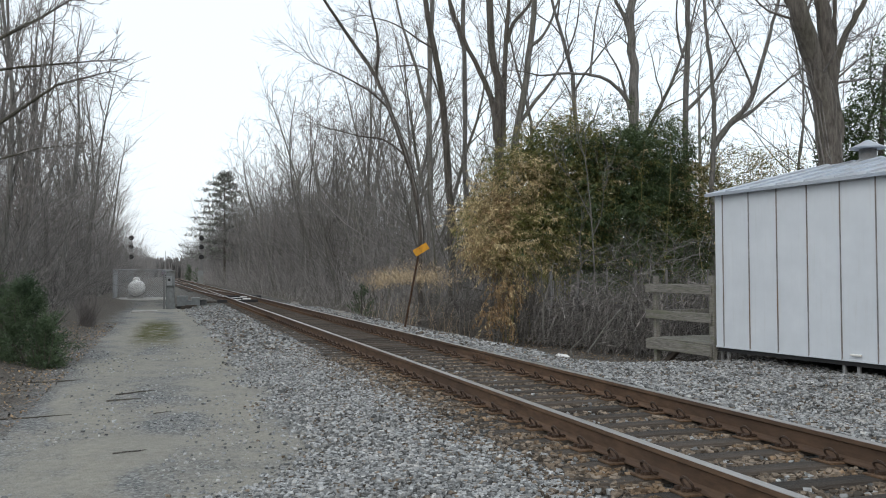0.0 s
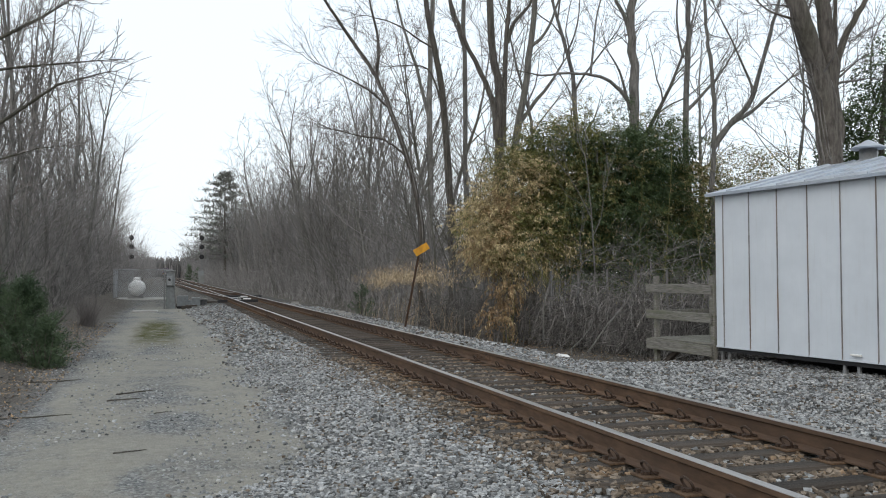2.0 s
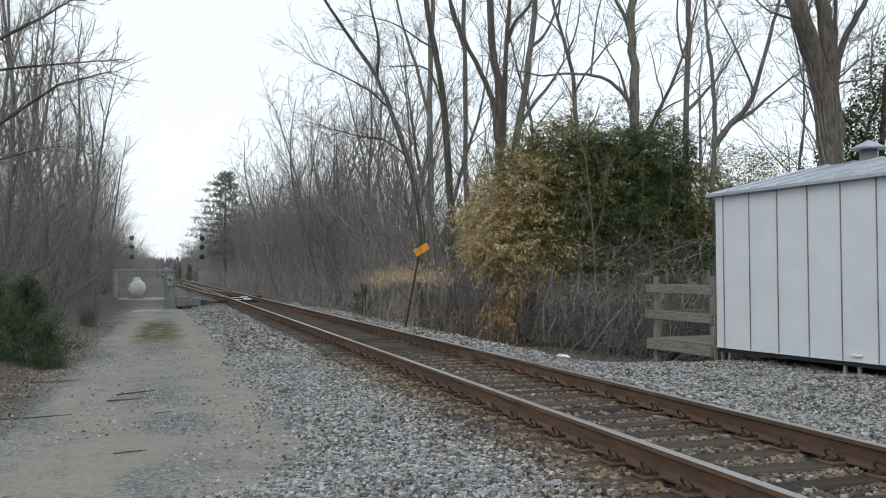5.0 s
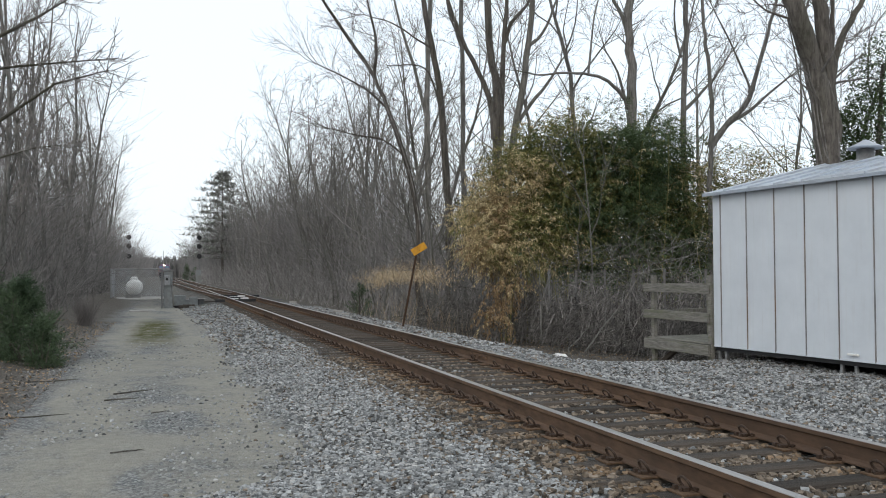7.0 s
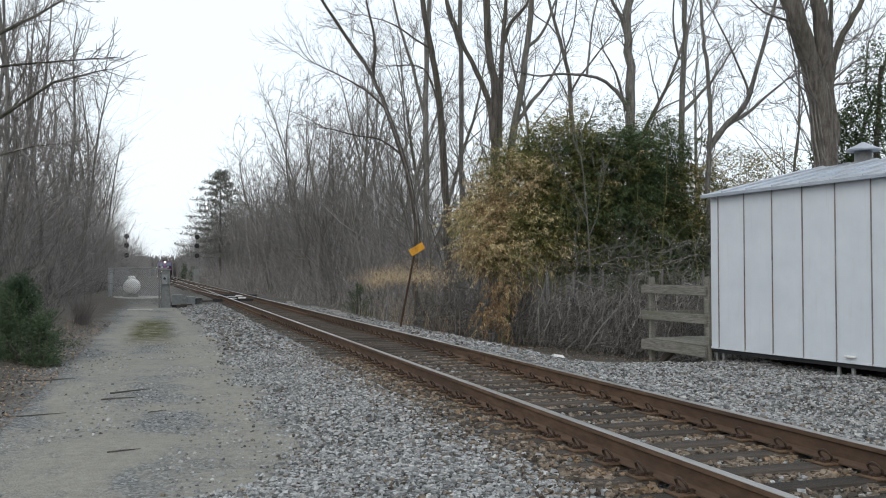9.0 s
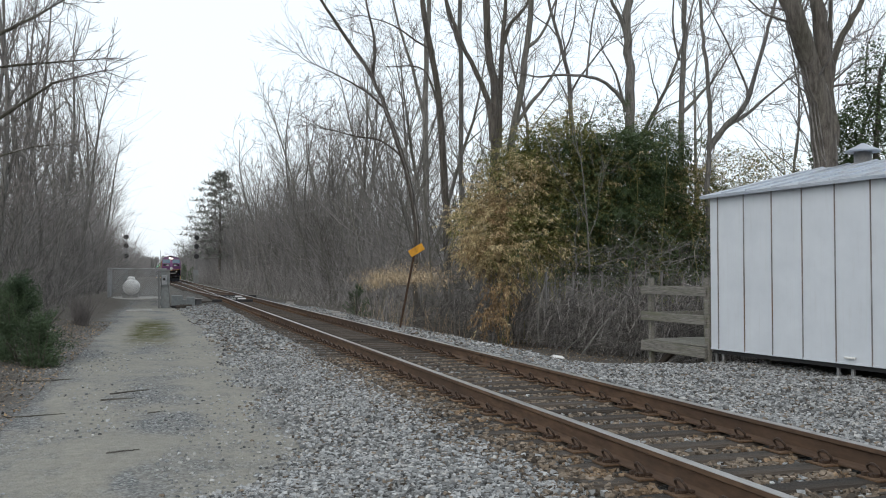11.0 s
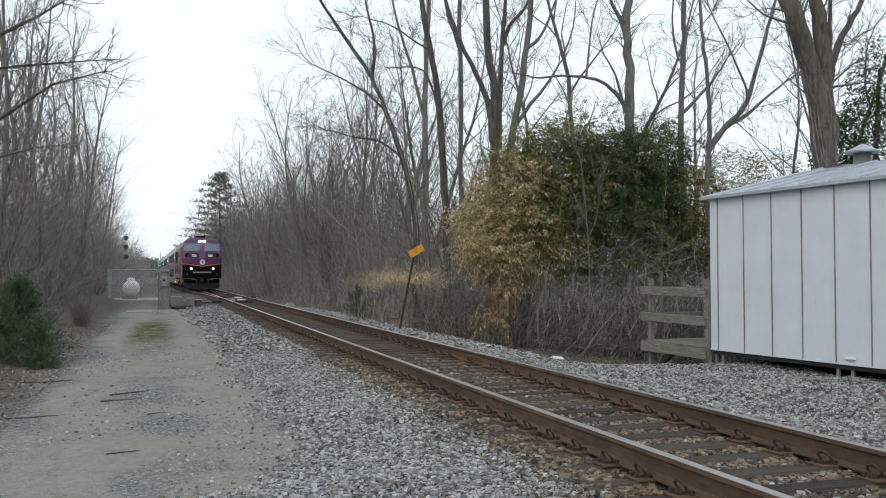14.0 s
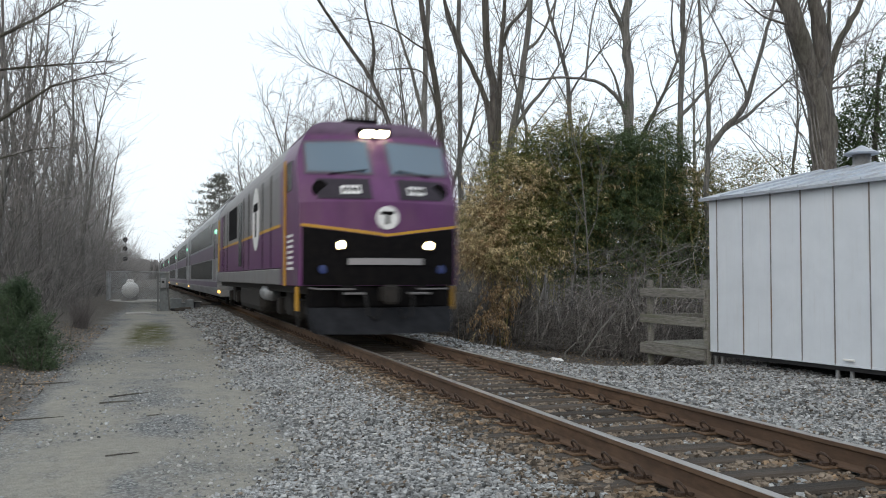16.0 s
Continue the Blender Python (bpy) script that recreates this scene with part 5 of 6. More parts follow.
def add_boughs(tree):
    """Dark boughs that reach over the service track."""
    rng = random.Random(12)
    o = Vector((-4.3, 14.6, land(-4.3, 14.6) - 0.05))
    for pts, r in ((((-4.2, 14.6, 2.5), (-3.2, 14.4, 2.9), (-2.3, 14.2, 3.4), (-1.5, 14.0, 3.9), (-0.75, 13.9, 4.22)), 0.045),
                   (((-4.2, 14.6, 3.7), (-3.0, 14.3, 4.0), (-2.0, 14.1, 4.2), (-1.3, 13.9, 4.24), (-0.65, 13.8, 4.32)), 0.030),
                   (((-4.2, 14.6, 3.9), (-3.2, 14.2, 4.3), (-2.3, 14.0, 4.55), (-1.7, 13.8, 4.85), (-1.2, 13.7, 5.2)), 0.050),
                   (((-4.2, 14.6, 2.2), (-3.2, 14.3, 2.55), (-2.3, 14.1, 2.9), (-1.8, 14.0, 3.0), (-1.3, 13.9, 3.15)), 0.025)):
        form = Form()
        pts = [Vector(p) - o + Vector((rng.gauss(0, 0.02), 0, rng.gauss(0, 0.03))) for p in pts]
        form.tube(pts, [r * f for f in (1, 0.8, 0.6, 0.4, 0.15)], 6)
        bough = part("bough", form, BARK_DARK, tree, "", True)
        twigs = Form()
        for k in range(34):
            i = rng.randrange(1, 4)
            p = pts[i].lerp(pts[i + 1], rng.random())
            tp, td, _ = limb(twigs, rng, p, sprout(rng, (pts[i + 1] - pts[i]).normalized(), rng.uniform(0.4, 1.0)), rng.uniform(0.25, 0.8), 0.008, 0.003, 4, 3, 0.16, 0.02)
            for _ in range(3):
                w = rng.randrange(1, 4)
                limb(twigs, rng, tp[w], sprout(rng, td[w], 0.7), rng.uniform(0.1, 0.3), 0.004, 0.002, 2, 3, 0.15, 0.02)
        tagged(part("twig_spray", twigs, TWIG, bough, "", False, False), kind="stuff")


add_boughs(overhang)



def leaves(form, rng, centre, radius, count, size, slot_of, droop=0.4, shell=0.55):
    """Narrow leaves through an uneven cloud, denser to its outside."""
    cx, cy, cz = centre
    rx, ry, rz = radius
    for _ in range(count):
        while True:
            x, y, z = rng.uniform(-1, 1), rng.uniform(-1, 1), rng.uniform(-1, 1)
            q = x * x + y * y + z * z
            if q <= 1 and q > shell * rng.random():
                break
        p = Vector((cx + rx * x, cy + ry * y, cz + rz * z))
        a = rng.uniform(0, 6.283)
        d = Vector((math.cos(a), math.sin(a), rng.gauss(-droop, 0.35))).normalized()
        s = d.cross(Vector((rng.gauss(0, 0.4), rng.gauss(0, 0.4), 1))).normalized()
        ln, w = size * rng.uniform(0.7, 1.4), size * rng.uniform(0.16, 0.26)
        form.add([tuple(p), tuple(p + d * ln * 0.45 + s * w), tuple(p + d * ln + Vector((0, 0, -0.15 * ln))), tuple(p + d * ln * 0.45 - s * w)], [(0, 1, 2, 3)], slot_of(p))


def spray(form, rng, p, d, length, hang, count, size, slot_of):
    """A cane's side shoot that arches over, its narrow leaves drooping in tufts."""
    step = length / 5
    slot = slot_of(p)
    for k in range(5):
        d = (d + Vector((rng.gauss(0, 0.16), rng.gauss(0, 0.16), hang + rng.gauss(0, 0.1)))).normalized()
        q = p + d * step
        for _ in range(count // 5):
            o = p.lerp(q, rng.random()) + Vector((rng.gauss(0, 0.025), rng.gauss(0, 0.025), rng.gauss(0, 0.02)))
            a = rng.uniform(0, 6.283)
            e = (d * 0.7 + Vector((math.cos(a), math.sin(a), rng.gauss(-0.45, 0.3))) * 0.8).normalized()
            s = e.cross(Vector((rng.gauss(0, 0.5), rng.gauss(0, 0.5), 1))).normalized()
            ln, w = size * rng.uniform(0.7, 1.5), size * rng.uniform(0.10, 0.19)
            form.add([tuple(o), tuple(o + e * ln * 0.4 + s * w), tuple(o + e * ln + Vector((0, 0, -0.2 * ln))), tuple(o + e * ln * 0.4 - s * w)], [(0, 1, 2, 3)], slot if rng.random() < 0.8 else slot_of(o))
        p = q


def build_bamboo():
    """The thicket, clump by clump: tan and yellowing towards the line, dark green behind."""
    rng = random.Random(55)
    clumps = (  # centre, radii, leaves, colours
        ((9.5, 25.8, 2.85), (1.0, 1.1, 0.75), 7500, "tan", "yellowing bamboo clump with dry tan leaves"),
        ((9.35, 24.9, 1.85), (0.9, 1.0, 0.6), 7000, "tan", "yellowing bamboo clump with dry tan leaves"),
        ((10.6, 26.0, 3.9), (1.4, 1.3, 1.3), 11000, "olive_tan", "olive bamboo clump with browned leaf tips"),
        ((10.7, 25.2, 2.3), (1.4, 1.2, 1.2), 10000, "olive_tan", "olive bamboo clump with browned leaf tips"),
        ((12.2, 26.4, 4.85), (1.75, 1.5, 1.55), 19000, "olive", "tall olive-green bamboo clump"),
        ((12.2, 25.8, 3.0), (1.6, 1.4, 1.5), 11000, "green_olive", "tall olive-green bamboo clump"),
        ((14.0, 26.2, 4.5), (1.7, 1.5, 1.6), 18000, "green", "dark green bamboo clump"),
        ((13.9, 25.8, 2.6), (1.7, 1.4, 1.4), 12000, "green", "dark green bamboo clump"),
        ((15.7, 27.0, 4.9), (1.6, 1.5, 1.7), 17000, "green", "tall dark green bamboo clump"),
        ((15.6, 26.4, 2.7), (1.7, 1.5, 1.6), 12000, "green_olive", "dark green bamboo with yellow sprays"),
        ((16.9, 26.6, 3.7), (1.3, 1.3, 1.5), 8000, "olive", "yellow-green bamboo sprays at the thicket's end"),
        ((13.2, 25.4, 1.25), (1.7, 0.9, 0.95), 6000, "green", "dark green bamboo low behind the fence"),
        ((15.6, 25.4, 1.3), (1.7, 0.9, 1.0), 6000, "green", "dark green bamboo low behind the fence"),
        ((16.9, 25.9, 2.0), (1.3, 1.2, 1.2), 7000, "green", "dark green bamboo low beside the shed"),
        ((9.0, 24.2, 0.0), (0.34, 0.4, 0.42), 1500, "rust", "rust-brown dead bamboo hanging to the ground"),
        ((9.5, 24.5, 0.75), (0.48, 0.5, 0.42), 2000, "rust", "rust-brown dead bamboo hanging to the ground"),
    )
    mixes = {"tan": (0.0, 0.22, 0.66, 0.12), "olive_tan": (0.04, 0.56, 0.36, 0.04), "olive": (0.14, 0.68, 0.18, 0.0), "green": (0.86, 0.12, 0.02, 0.0), "green_olive": (0.46, 0.42, 0.12, 0.0), "rust": (0.0, 0.05, 0.3, 0.65)}
    for centre, radius, count, mix, label in clumps:
        bush = thing("bamboo_clump", label, "bamboo", "bamboo thicket")
        form = Form()
        weights = mixes[mix]
        tone = rng.uniform(0, 9)

        def pick(p):
            u = 0.15 + 0.7 * rng.random() + 0.75 * noise.noise(p * 0.9 + Vector((tone, 0, 0)))
            acc = 0
            for k, w in enumerate(weights):
                acc += w
                if u < acc:
                    return k
            return 3 if weights[3] > 0.05 else 2 if weights[2] > 0.05 else 1
        leaves(form, rng, centre, tuple(r * 0.9 for r in radius), count // (12 if mix == "rust" else 4), 0.12, pick, shell=0.15)
        hang = -0.5 if mix == "rust" else -0.16
        for _ in range(int(count * (0.6 if mix == "rust" else 1.45)) // 26):
            while True:
                o = Vector((rng.uniform(-1, 1), rng.uniform(-1, 1), rng.uniform(-1, 1)))
                if 0.25 * rng.random() < o.length_squared < 1:
                    break
            swell = 0.95 + 0.75 * noise.noise(o.normalized() * 1.5 + Vector((tone, 3, 0)))
            p = Vector(centre) + Vector((o.x * radius[0], o.y * radius[1], o.z * radius[2])) * swell
            a = rng.uniform(0, 6.283)
            spray(form, rng, p, (Vector((o.x, o.y, 0.35 + 0.6 * o.z)) + Vector((math.cos(a), math.sin(a), 0)) * 0.5).normalized(), rng.uniform(0.35, 0.8), hang, 26, 0.09, pick)
        part("foliage", form, [LEAF_GREEN, LEAF_OLIVE, LEAF_TAN, LEAF_RUST], bush, "", False, False)
        for _ in range(4 if mix in ("rust", "tan") else 12):
            cane = Form()
            x, y = centre[0] + rng.gauss(0, 0.5) * radius[0], centre[1] + rng.gauss(0, 0.5) * radius[1]
            limb(cane, rng, Vector((x, y, land(x, y) - 0.1)), Vector((rng.gauss(0, 0.1), rng.gauss(0, 0.1), 1)).normalized(), max(0.8, centre[2] + radius[2] * rng.uniform(0.1, 0.8) + 0.4), 0.016, 0.006, 7, 4, 0.05, -0.01)
            part("cane", cane, VINE if mix in ("rust", "tan") else CANE, bush, "", False, False)


build_bamboo()


def build_tangle():
    """Bare vines over the old fence."""
    rng = random.Random(61)
    fence = thing("boundary_fence", "old chain-link boundary fence buried in bare vines", "fence")
    line = [(9.0, 31.5), (9.9, 27.8), (10.6, 24.0), (11.1, 21.5), (11.5, 19.2), (12.2, 16.8)]
    for (x, y), (x2, y2) in zip(line[:-1], line[1:]):
        for u in (0.0, 0.5):
            px, py = x + (x2 - x) * u, y + (y2 - y) * u
            form = Form()
            form.tube([(px, py, land(px, py) - 0.2), (px, py, 1.28)], 0.03, 7)
            part("post", form, OLD_GALV, fence)
        form = Form()
        chain_link(form, (x, y, 0), (x2, y2, 0), -0.6, 1.2, 0.12, 0.0025)
        part("mesh_panel", form, OLD_GALV, fence, turned=False)
    form = Form()
    for _ in range(4600):
        u = rng.random() * (len(line) - 1)
        k = int(u)
        (x, y), (x2, y2) = line[k], line[k + 1]
        px, py = x + (x2 - x) * (u - k) + rng.gauss(0.1, 0.35), y + (y2 - y) * (u - k) + rng.gauss(0, 0.5)
        z = land(px, py)
        top = rng.uniform(0.2, 2.35) * (1.0 if u > 1.2 else 0.75) * (0.82 + 0.55 * noise.noise(Vector((px * 1.1, py * 1.1, 5.0))))
        a = rng.uniform(0, 6.283)
        reach = rng.uniform(0.15, 1.2)
        p0 = Vector((px + rng.gauss(0, 0.2), py, z - 0.05 + rng.random() * 0.7 * top))
        p1 = Vector((px, py, z + top))
        p2 = p1 + Vector((math.cos(a) * reach * 0.6, math.sin(a) * reach * 0.6, rng.uniform(0.0, 0.25)))
        p3 = p2 + Vector((math.cos(a) * reach * 0.6, math.sin(a) * reach * 0.6, -rng.uniform(0.2, 1.0) * top))
        pts = []
        for i in range(6):
            t = i / 5
            q = p0 * (1 - t) ** 3 + p1 * 3 * t * (1 - t) ** 2 + p2 * 3 * t * t * (1 - t) + p3 * t ** 3
            pts.append(q + Vector((rng.gauss(0, 0.09), rng.gauss(0, 0.09), rng.gauss(0, 0.08))))
        r = rng.choice((0.003, 0.004, 0.005, 0.007, 0.011))
        form.tube(pts, [r, r, r, r * 0.8, r * 0.7, r * 0.4], 3, cap=False)
    single("vine_tangle", form, VINE, "grey-brown tangle of bare vines smothering the fence", "vines", kind="stuff", turned=False)
    # arching dead stems
    arch = Form()
    for _ in range(240):
        x, y = rng.uniform(10.6, 13.8), rng.uniform(18.5, 24)
        z = 1.0 + rng.random() * 0.9
        limb(arch, rng, Vector((x, y, z)), Vector((rng.gauss(-0.2, 0.7), rng.gauss(-0.4, 0.5), rng.uniform(0.1, 1.0))).normalized(), rng.uniform(0.5, 1.5), 0.007, 0.002, 7, 3, 0.16, -0.10)
    single("arching_stems", arch, VINE, "pale arching dead stems above the fence", "vines", kind="stuff", turned=False)
    # dry grass and seed heads by the sign
    straw = Form()
    for _ in range(78):
        c = Vector((rng.uniform(8.1, 9.3), rng.uniform(26.5, 40), 1.12 + rng.gauss(0, 0.16)))
        c.z += 0.35 * noise.noise(c * 0.8)
        for _ in range(95):
            p = c + Vector((rng.gauss(0, 0.22), rng.gauss(0, 0.3), rng.gauss(0, 0.11)))
            a = rng.uniform(0, 6.283)
            d = Vector((math.cos(a), math.sin(a), rng.gauss(-0.5, 0.4))).normalized()
            s = d.cross(Vector((0, 0, 1))).normalized() * 0.010
            e = p + d * rng.uniform(0.07, 0.17)
            straw.add([tuple(p - s), tuple(p + s), tuple(e)], [(0, 1, 2)])
    for _ in range(70):
        x, y = rng.uniform(8.1, 9.3), rng.uniform(26.5, 40)
        limb(straw, rng, Vector((x, y, land(x, y))), Vector((rng.gauss(0, 0.2), rng.gauss(0, 0.2), 1)).normalized(), rng.uniform(0.6, 1.5), 0.005, 0.002, 4, 3, 0.12, -0.02)
    single("dry_growth", straw, STRAW, "straw-coloured dry growth below the sign", "dry grass", kind="stuff", turned=False)
    # fallen pale branches and small saplings in front
    for k, (a, b, r) in enumerate((((8.6, 17.6, -0.5), (9.9, 18.2, 0.65), 0.022), ((8.3, 17.9, -0.6), (9.3, 18.6, 0.1), 0.015), ((11.6, 24.2, 0.6), (11.9, 24.6, 3.2), 0.03), ((9.2, 21.3, -0.5), (9.25, 21.5, 1.5), 0.02))):
        bough = thing("dead_branch", "pale dead branch leaning in the vine tangle", "branch", "dead branches")
        form = Form()
        a, b = Vector(a), Vector(b)
        limb_pts = [a.lerp(b, i / 6) + Vector((rng.gauss(0, 0.03), rng.gauss(0, 0.03), rng.gauss(0, 0.03))) for i in range(7)]
        form.tube(limb_pts, [r * (1 - 0.1 * i) for i in range(7)], 6)
        part("stem", form, BARK_GREY, bough)
        for i in range(2, 6):
            for _ in range(2):
                form = Form()
                limb(form, rng, limb_pts[i], sprout(rng, (b - a).normalized(), 0.6), (b - a).length * rng.uniform(0.2, 0.45), r * 0.5, r * 0.15, 4, 4, 0.1, 0.03)
                part("twig", form, BARK_GREY, bough)


build_tangle()


def build_evergreens():
    rng = random.Random(71)
    for x, y, r, h, count, name in ((-2.35, 17.2, 0.95, 1.45, 15000, "evergreen shrub at the edge of the service track"), (-3.1, 17.8, 1.0, 1.75, 11000, "evergreen shrub at the edge of the service track"),
                                    (-1.95, 16.6, 0.5, 0.8, 4500, "low evergreen shrub at the edge of the service track"), (7.4, 318, 2.4, 5.6, 2600, "dark evergreen bush down the line"), (9.6, 305, 2.4, 4.6, 2200, "dark evergreen bush down the line"), (9.2, 43.5, 1.0, 1.6, 4500, "small dark evergreen bush by the fence")):
        bush = thing("evergreen_shrub", name, "shrub", "evergreen shrubs")
        z = land(x, y)
        form = Form()
        big = 1.0 if y < 60 else 5.0
        for k in range(count // 45):
            u = rng.random()
            a = rng.uniform(0, 6.283)
            q = r * (1 - 0.85 * u ** 2.2) * (0.55 + 0.45 * rng.random()) * (0.8 + 0.55 * noise.noise(Vector((a * 1.3, u * 5, x))))
            tip = Vector((x + q * math.cos(a), y + q * math.sin(a), z + 0.05 + h * u + rng.gauss(0, 0.05)))
            root = tip - Vector((math.cos(a) * 0.32, math.sin(a) * 0.32, 0.25 + 0.1 * u)) * big * rng.uniform(0.5, 1.1)
            for _ in range(45):
                p = root.lerp(tip, rng.random() ** 0.7) + Vector((rng.gauss(0, 0.035), rng.gauss(0, 0.035), rng.gauss(0, 0.03))) * big
                d = ((tip - root).normalized() + Vector((rng.gauss(0, 0.7), rng.gauss(0, 0.7), rng.gauss(0, 0.5)))).normalized()
                s = d.cross(Vector((rng.gauss(0, 1), rng.gauss(0, 1), 0.2))).normalized() * 0.009 * big
                form.add([tuple(p - s), tuple(p + s), tuple(p + d * rng.uniform(0.03, 0.075) * big)], [(0, 1, 2)])
        part("foliage", form, NEEDLE, bush, "", False, False)
        stems = Form()
        for _ in range(7):
            limb(stems, rng, Vector((x + rng.gauss(0, 0.1), y, z - 0.1)), Vector((rng.gauss(0, 0.3), rng.gauss(0, 0.3), 1)).normalized(), h * 0.9, 0.02 * big ** 0.5, 0.006, 4, 4, 0.1, 0)
        tagged(part("stems", stems, BARK_DARK, bush, "", False, False), kind="stuff")
    pine = thing("white_pine", "tall dark pine above the bare woods", "pine tree")
    x, y, z = 10.6, 176, land(10.6, 176)
    wood, fol = Form(), Form()
    wood.tube([(x, y, z), (x, y, 10), (x, y, 20.5)], [0.3, 0.2, 0.04], 7)
    for k in range(64):
        h = 4 + 16.5 * k / 64
        a = k * 2.4
        ln = 7.4 * (1 - (h / 21.6) ** 3) * rng.uniform(0.6, 1.2)
        e = Vector((x + math.cos(a) * ln, y + math.sin(a) * ln, h + 0.35))
        wood.tube([(x, y, h), tuple(e)], [0.05, 0.015], 3, cap=False)
        for _ in range(85):
            p = Vector((x, y, h)).lerp(e, rng.uniform(0.25, 1.05)) + Vector((rng.gauss(0, 0.45), rng.gauss(0, 0.45), rng.gauss(0.0, 0.16)))
            d = Vector((rng.gauss(0, 1), rng.gauss(0, 1), rng.gauss(0.3, 0.5))).normalized()
            s = d.cross(Vector((0.3, 0.2, 1))).normalized() * 0.12
            fol.add([tuple(p - s), tuple(p + s), tuple(p + d * 0.75)], [(0, 1, 2)])
    part("trunk", wood, BARK_DARK, pine, "", False, False)
    part("foliage", fol, NEEDLE_HAZED, pine, "", False, False)
    # ivy on the big tree's evergreen neighbour behind the shed
    holly = thing("evergreen_tree", "dark broadleaf evergreen behind the shed", "tree")
    form = Form()
    for c, r, n in (((18.9, 20.2, 4.9), (1.2, 1.2, 1.7), 3900), ((18.2, 20.2, 3.5), (1.0, 1.0, 1.0), 2400), ((19.8, 20.6, 6.4), (1.3, 1.3, 1.7), 3000), ((18.1, 20.8, 4.6), (0.8, 0.8, 1.2), 2200)):
        leaves(form, rng, c, r, n, 0.13, lambda p: 0, 0.3)
    part("foliage", form, LEAF_GREEN, holly, "", False, False)
    form = Form()
    form.tube([(18.9, 20.4, -0.6), (18.8, 20.3, 3), (19.2, 20.4, 7)], [0.14, 0.11, 0.04], 6)
    part("trunk", form, BARK_DARK, holly)
    pale = thing("semi_evergreen_shrub", "thin shrub with pale green and tan leaves behind the bamboo", "shrub")
    form = Form()
    for c, r, n in (((18.0, 25.5, 4.4), (1.2, 1.2, 1.1), 2600), ((19.4, 25.5, 4.3), (1.3, 1.2, 1.2), 2600), ((17.0, 24.8, 2.8), (1.2, 1.0, 1.3), 1800)):
        leaves(form, rng, c, r, n, 0.10, lambda p: rng.choice((0, 1, 1, 2)), 0.2)
    part("foliage", form, [LEAF_GREEN, LEAF_OLIVE, LEAF_TAN], pale, "", False, False)
    form = Form()
    for _ in range(9):
        x, y = rng.uniform(17.0, 20.5), rng.uniform(24.5, 26)
        limb(form, rng, Vector((x, y, land(x, y) - 0.1)), Vector((rng.gauss(0, 0.2), 0, 1)).normalized(), 5, 0.025, 0.006, 6, 4, 0.08, 0)
    tagged(part("stems", form, BARK_GREY, pale, "", False, False), kind="stuff")
    # russet shrub by the path
    form = Form()
    for _ in range(110):
        x, y = rng.gauss(-2.25, 0.1), rng.gauss(29.0, 0.2)
        limb(form, rng, Vector((x, y, land(x, y) - 0.05)), Vector((rng.gauss(0, 0.3), rng.gauss(0, 0.3), 1)).normalized(), rng.uniform(0.5, 1.25), 0.010, 0.004, 4, 3, 0.12, 0)
    single("dry_shrub", form, TWIG_RED, "reddish bare shrub beside the service track", "shrub", turned=False)


build_evergreens()


def build_leaf_litter():
    """Dead leaves and chips along the edges of the service track and under the thicket."""
    rng = random.Random(83)
    form = Form()
    for _ in range(15000):
        if rng.random() < 0.4:
            x, y = -1.5 - abs(rng.gauss(0, 0.9)), 5.5 + 26 * rng.random() ** 1.3
        else:
            x, y = rng.uniform(7.3, 11.5), rng.uniform(15.4, 34)
        p = Vector((x, y, land(x, y) + 0.012))
        a = rng.uniform(0, 6.283)
        d, n = Vector((math.cos(a), math.sin(a), rng.gauss(0, 0.3))), Vector((-math.sin(a), math.cos(a), rng.gauss(0, 0.3)))
        ln, w = rng.uniform(0.012, 0.04), rng.uniform(0.008, 0.02)
        form.add([tuple(p - d * ln), tuple(p + n * w), tuple(p + d * ln + Vector((0, 0, 0.01))), tuple(p - n * w)], [(0, 1, 2, 3)], rng.choice((0, 0, 1)))
    single("leaf_litter", form, [VINE, LEAF_RUST], "dead leaves and chips on the ground", "leaf litter", kind="stuff", turned=False)


build_leaf_litter()


# ---- the train ----
PURPLE = surface("loco_purple", (0.082, 0.022, 0.085), (0.118, 0.034, 0.122), 3, 0.38, 0.0, 0.05, 0.003, (1, 1, 0.4), (0.12, 0.055, 0.10), 1.4)
LOCO_GREY = surface("loco_grey", (0.15, 0.147, 0.15), (0.25, 0.245, 0.25), 2.5, 0.45, 0.15, 0.05, 0.003, (1, 1, 0.3), (0.17, 0.155, 0.15), 1.2)
LOCO_BLACK = surface("loco_black", (0.004, 0.004, 0.005), (0.010, 0.009, 0.009), 8, 0.8, 0, 0.1, 0.003, spec=0.05)
UNDERFRAME = surface("underframe_grime", (0.010, 0.009, 0.0085), (0.026, 0.022, 0.019), 7, 0.85, 0.0, 0.3, 0.006)
GOLD = plain("stripe_gold", (0.50, 0.27, 0.03), 0.45)
LOCO_ROOF = surface("loco_roof", (0.050, 0.026, 0.052), (0.10, 0.05, 0.10), 4, 0.6, 0, 0.1, 0.004)
PLOW = surface("plow_grey", (0.008, 0.009, 0.011), (0.020, 0.021, 0.025), 5, 0.8, 0.0, 0.2, 0.005, spec=0.1)
DECAL_WHITE = plain("decal_white", (0.72, 0.72, 0.72), 0.5)
# Blue of the reflected sky put into the windscreen's base colour.
WINDSCREEN = glass("windscreen", (0.055, 0.10, 0.15), 0.12)
DARK_GLASS = glass("dark_glass", (0.010, 0.014, 0.014), 0.2, 0.0, 0.06)
FRAME_GREY = plain("window_frame", (0.085, 0.07, 0.095), 0.5)
STEP_GREY = plain("step_grey", (0.26, 0.25, 0.26), 0.6)
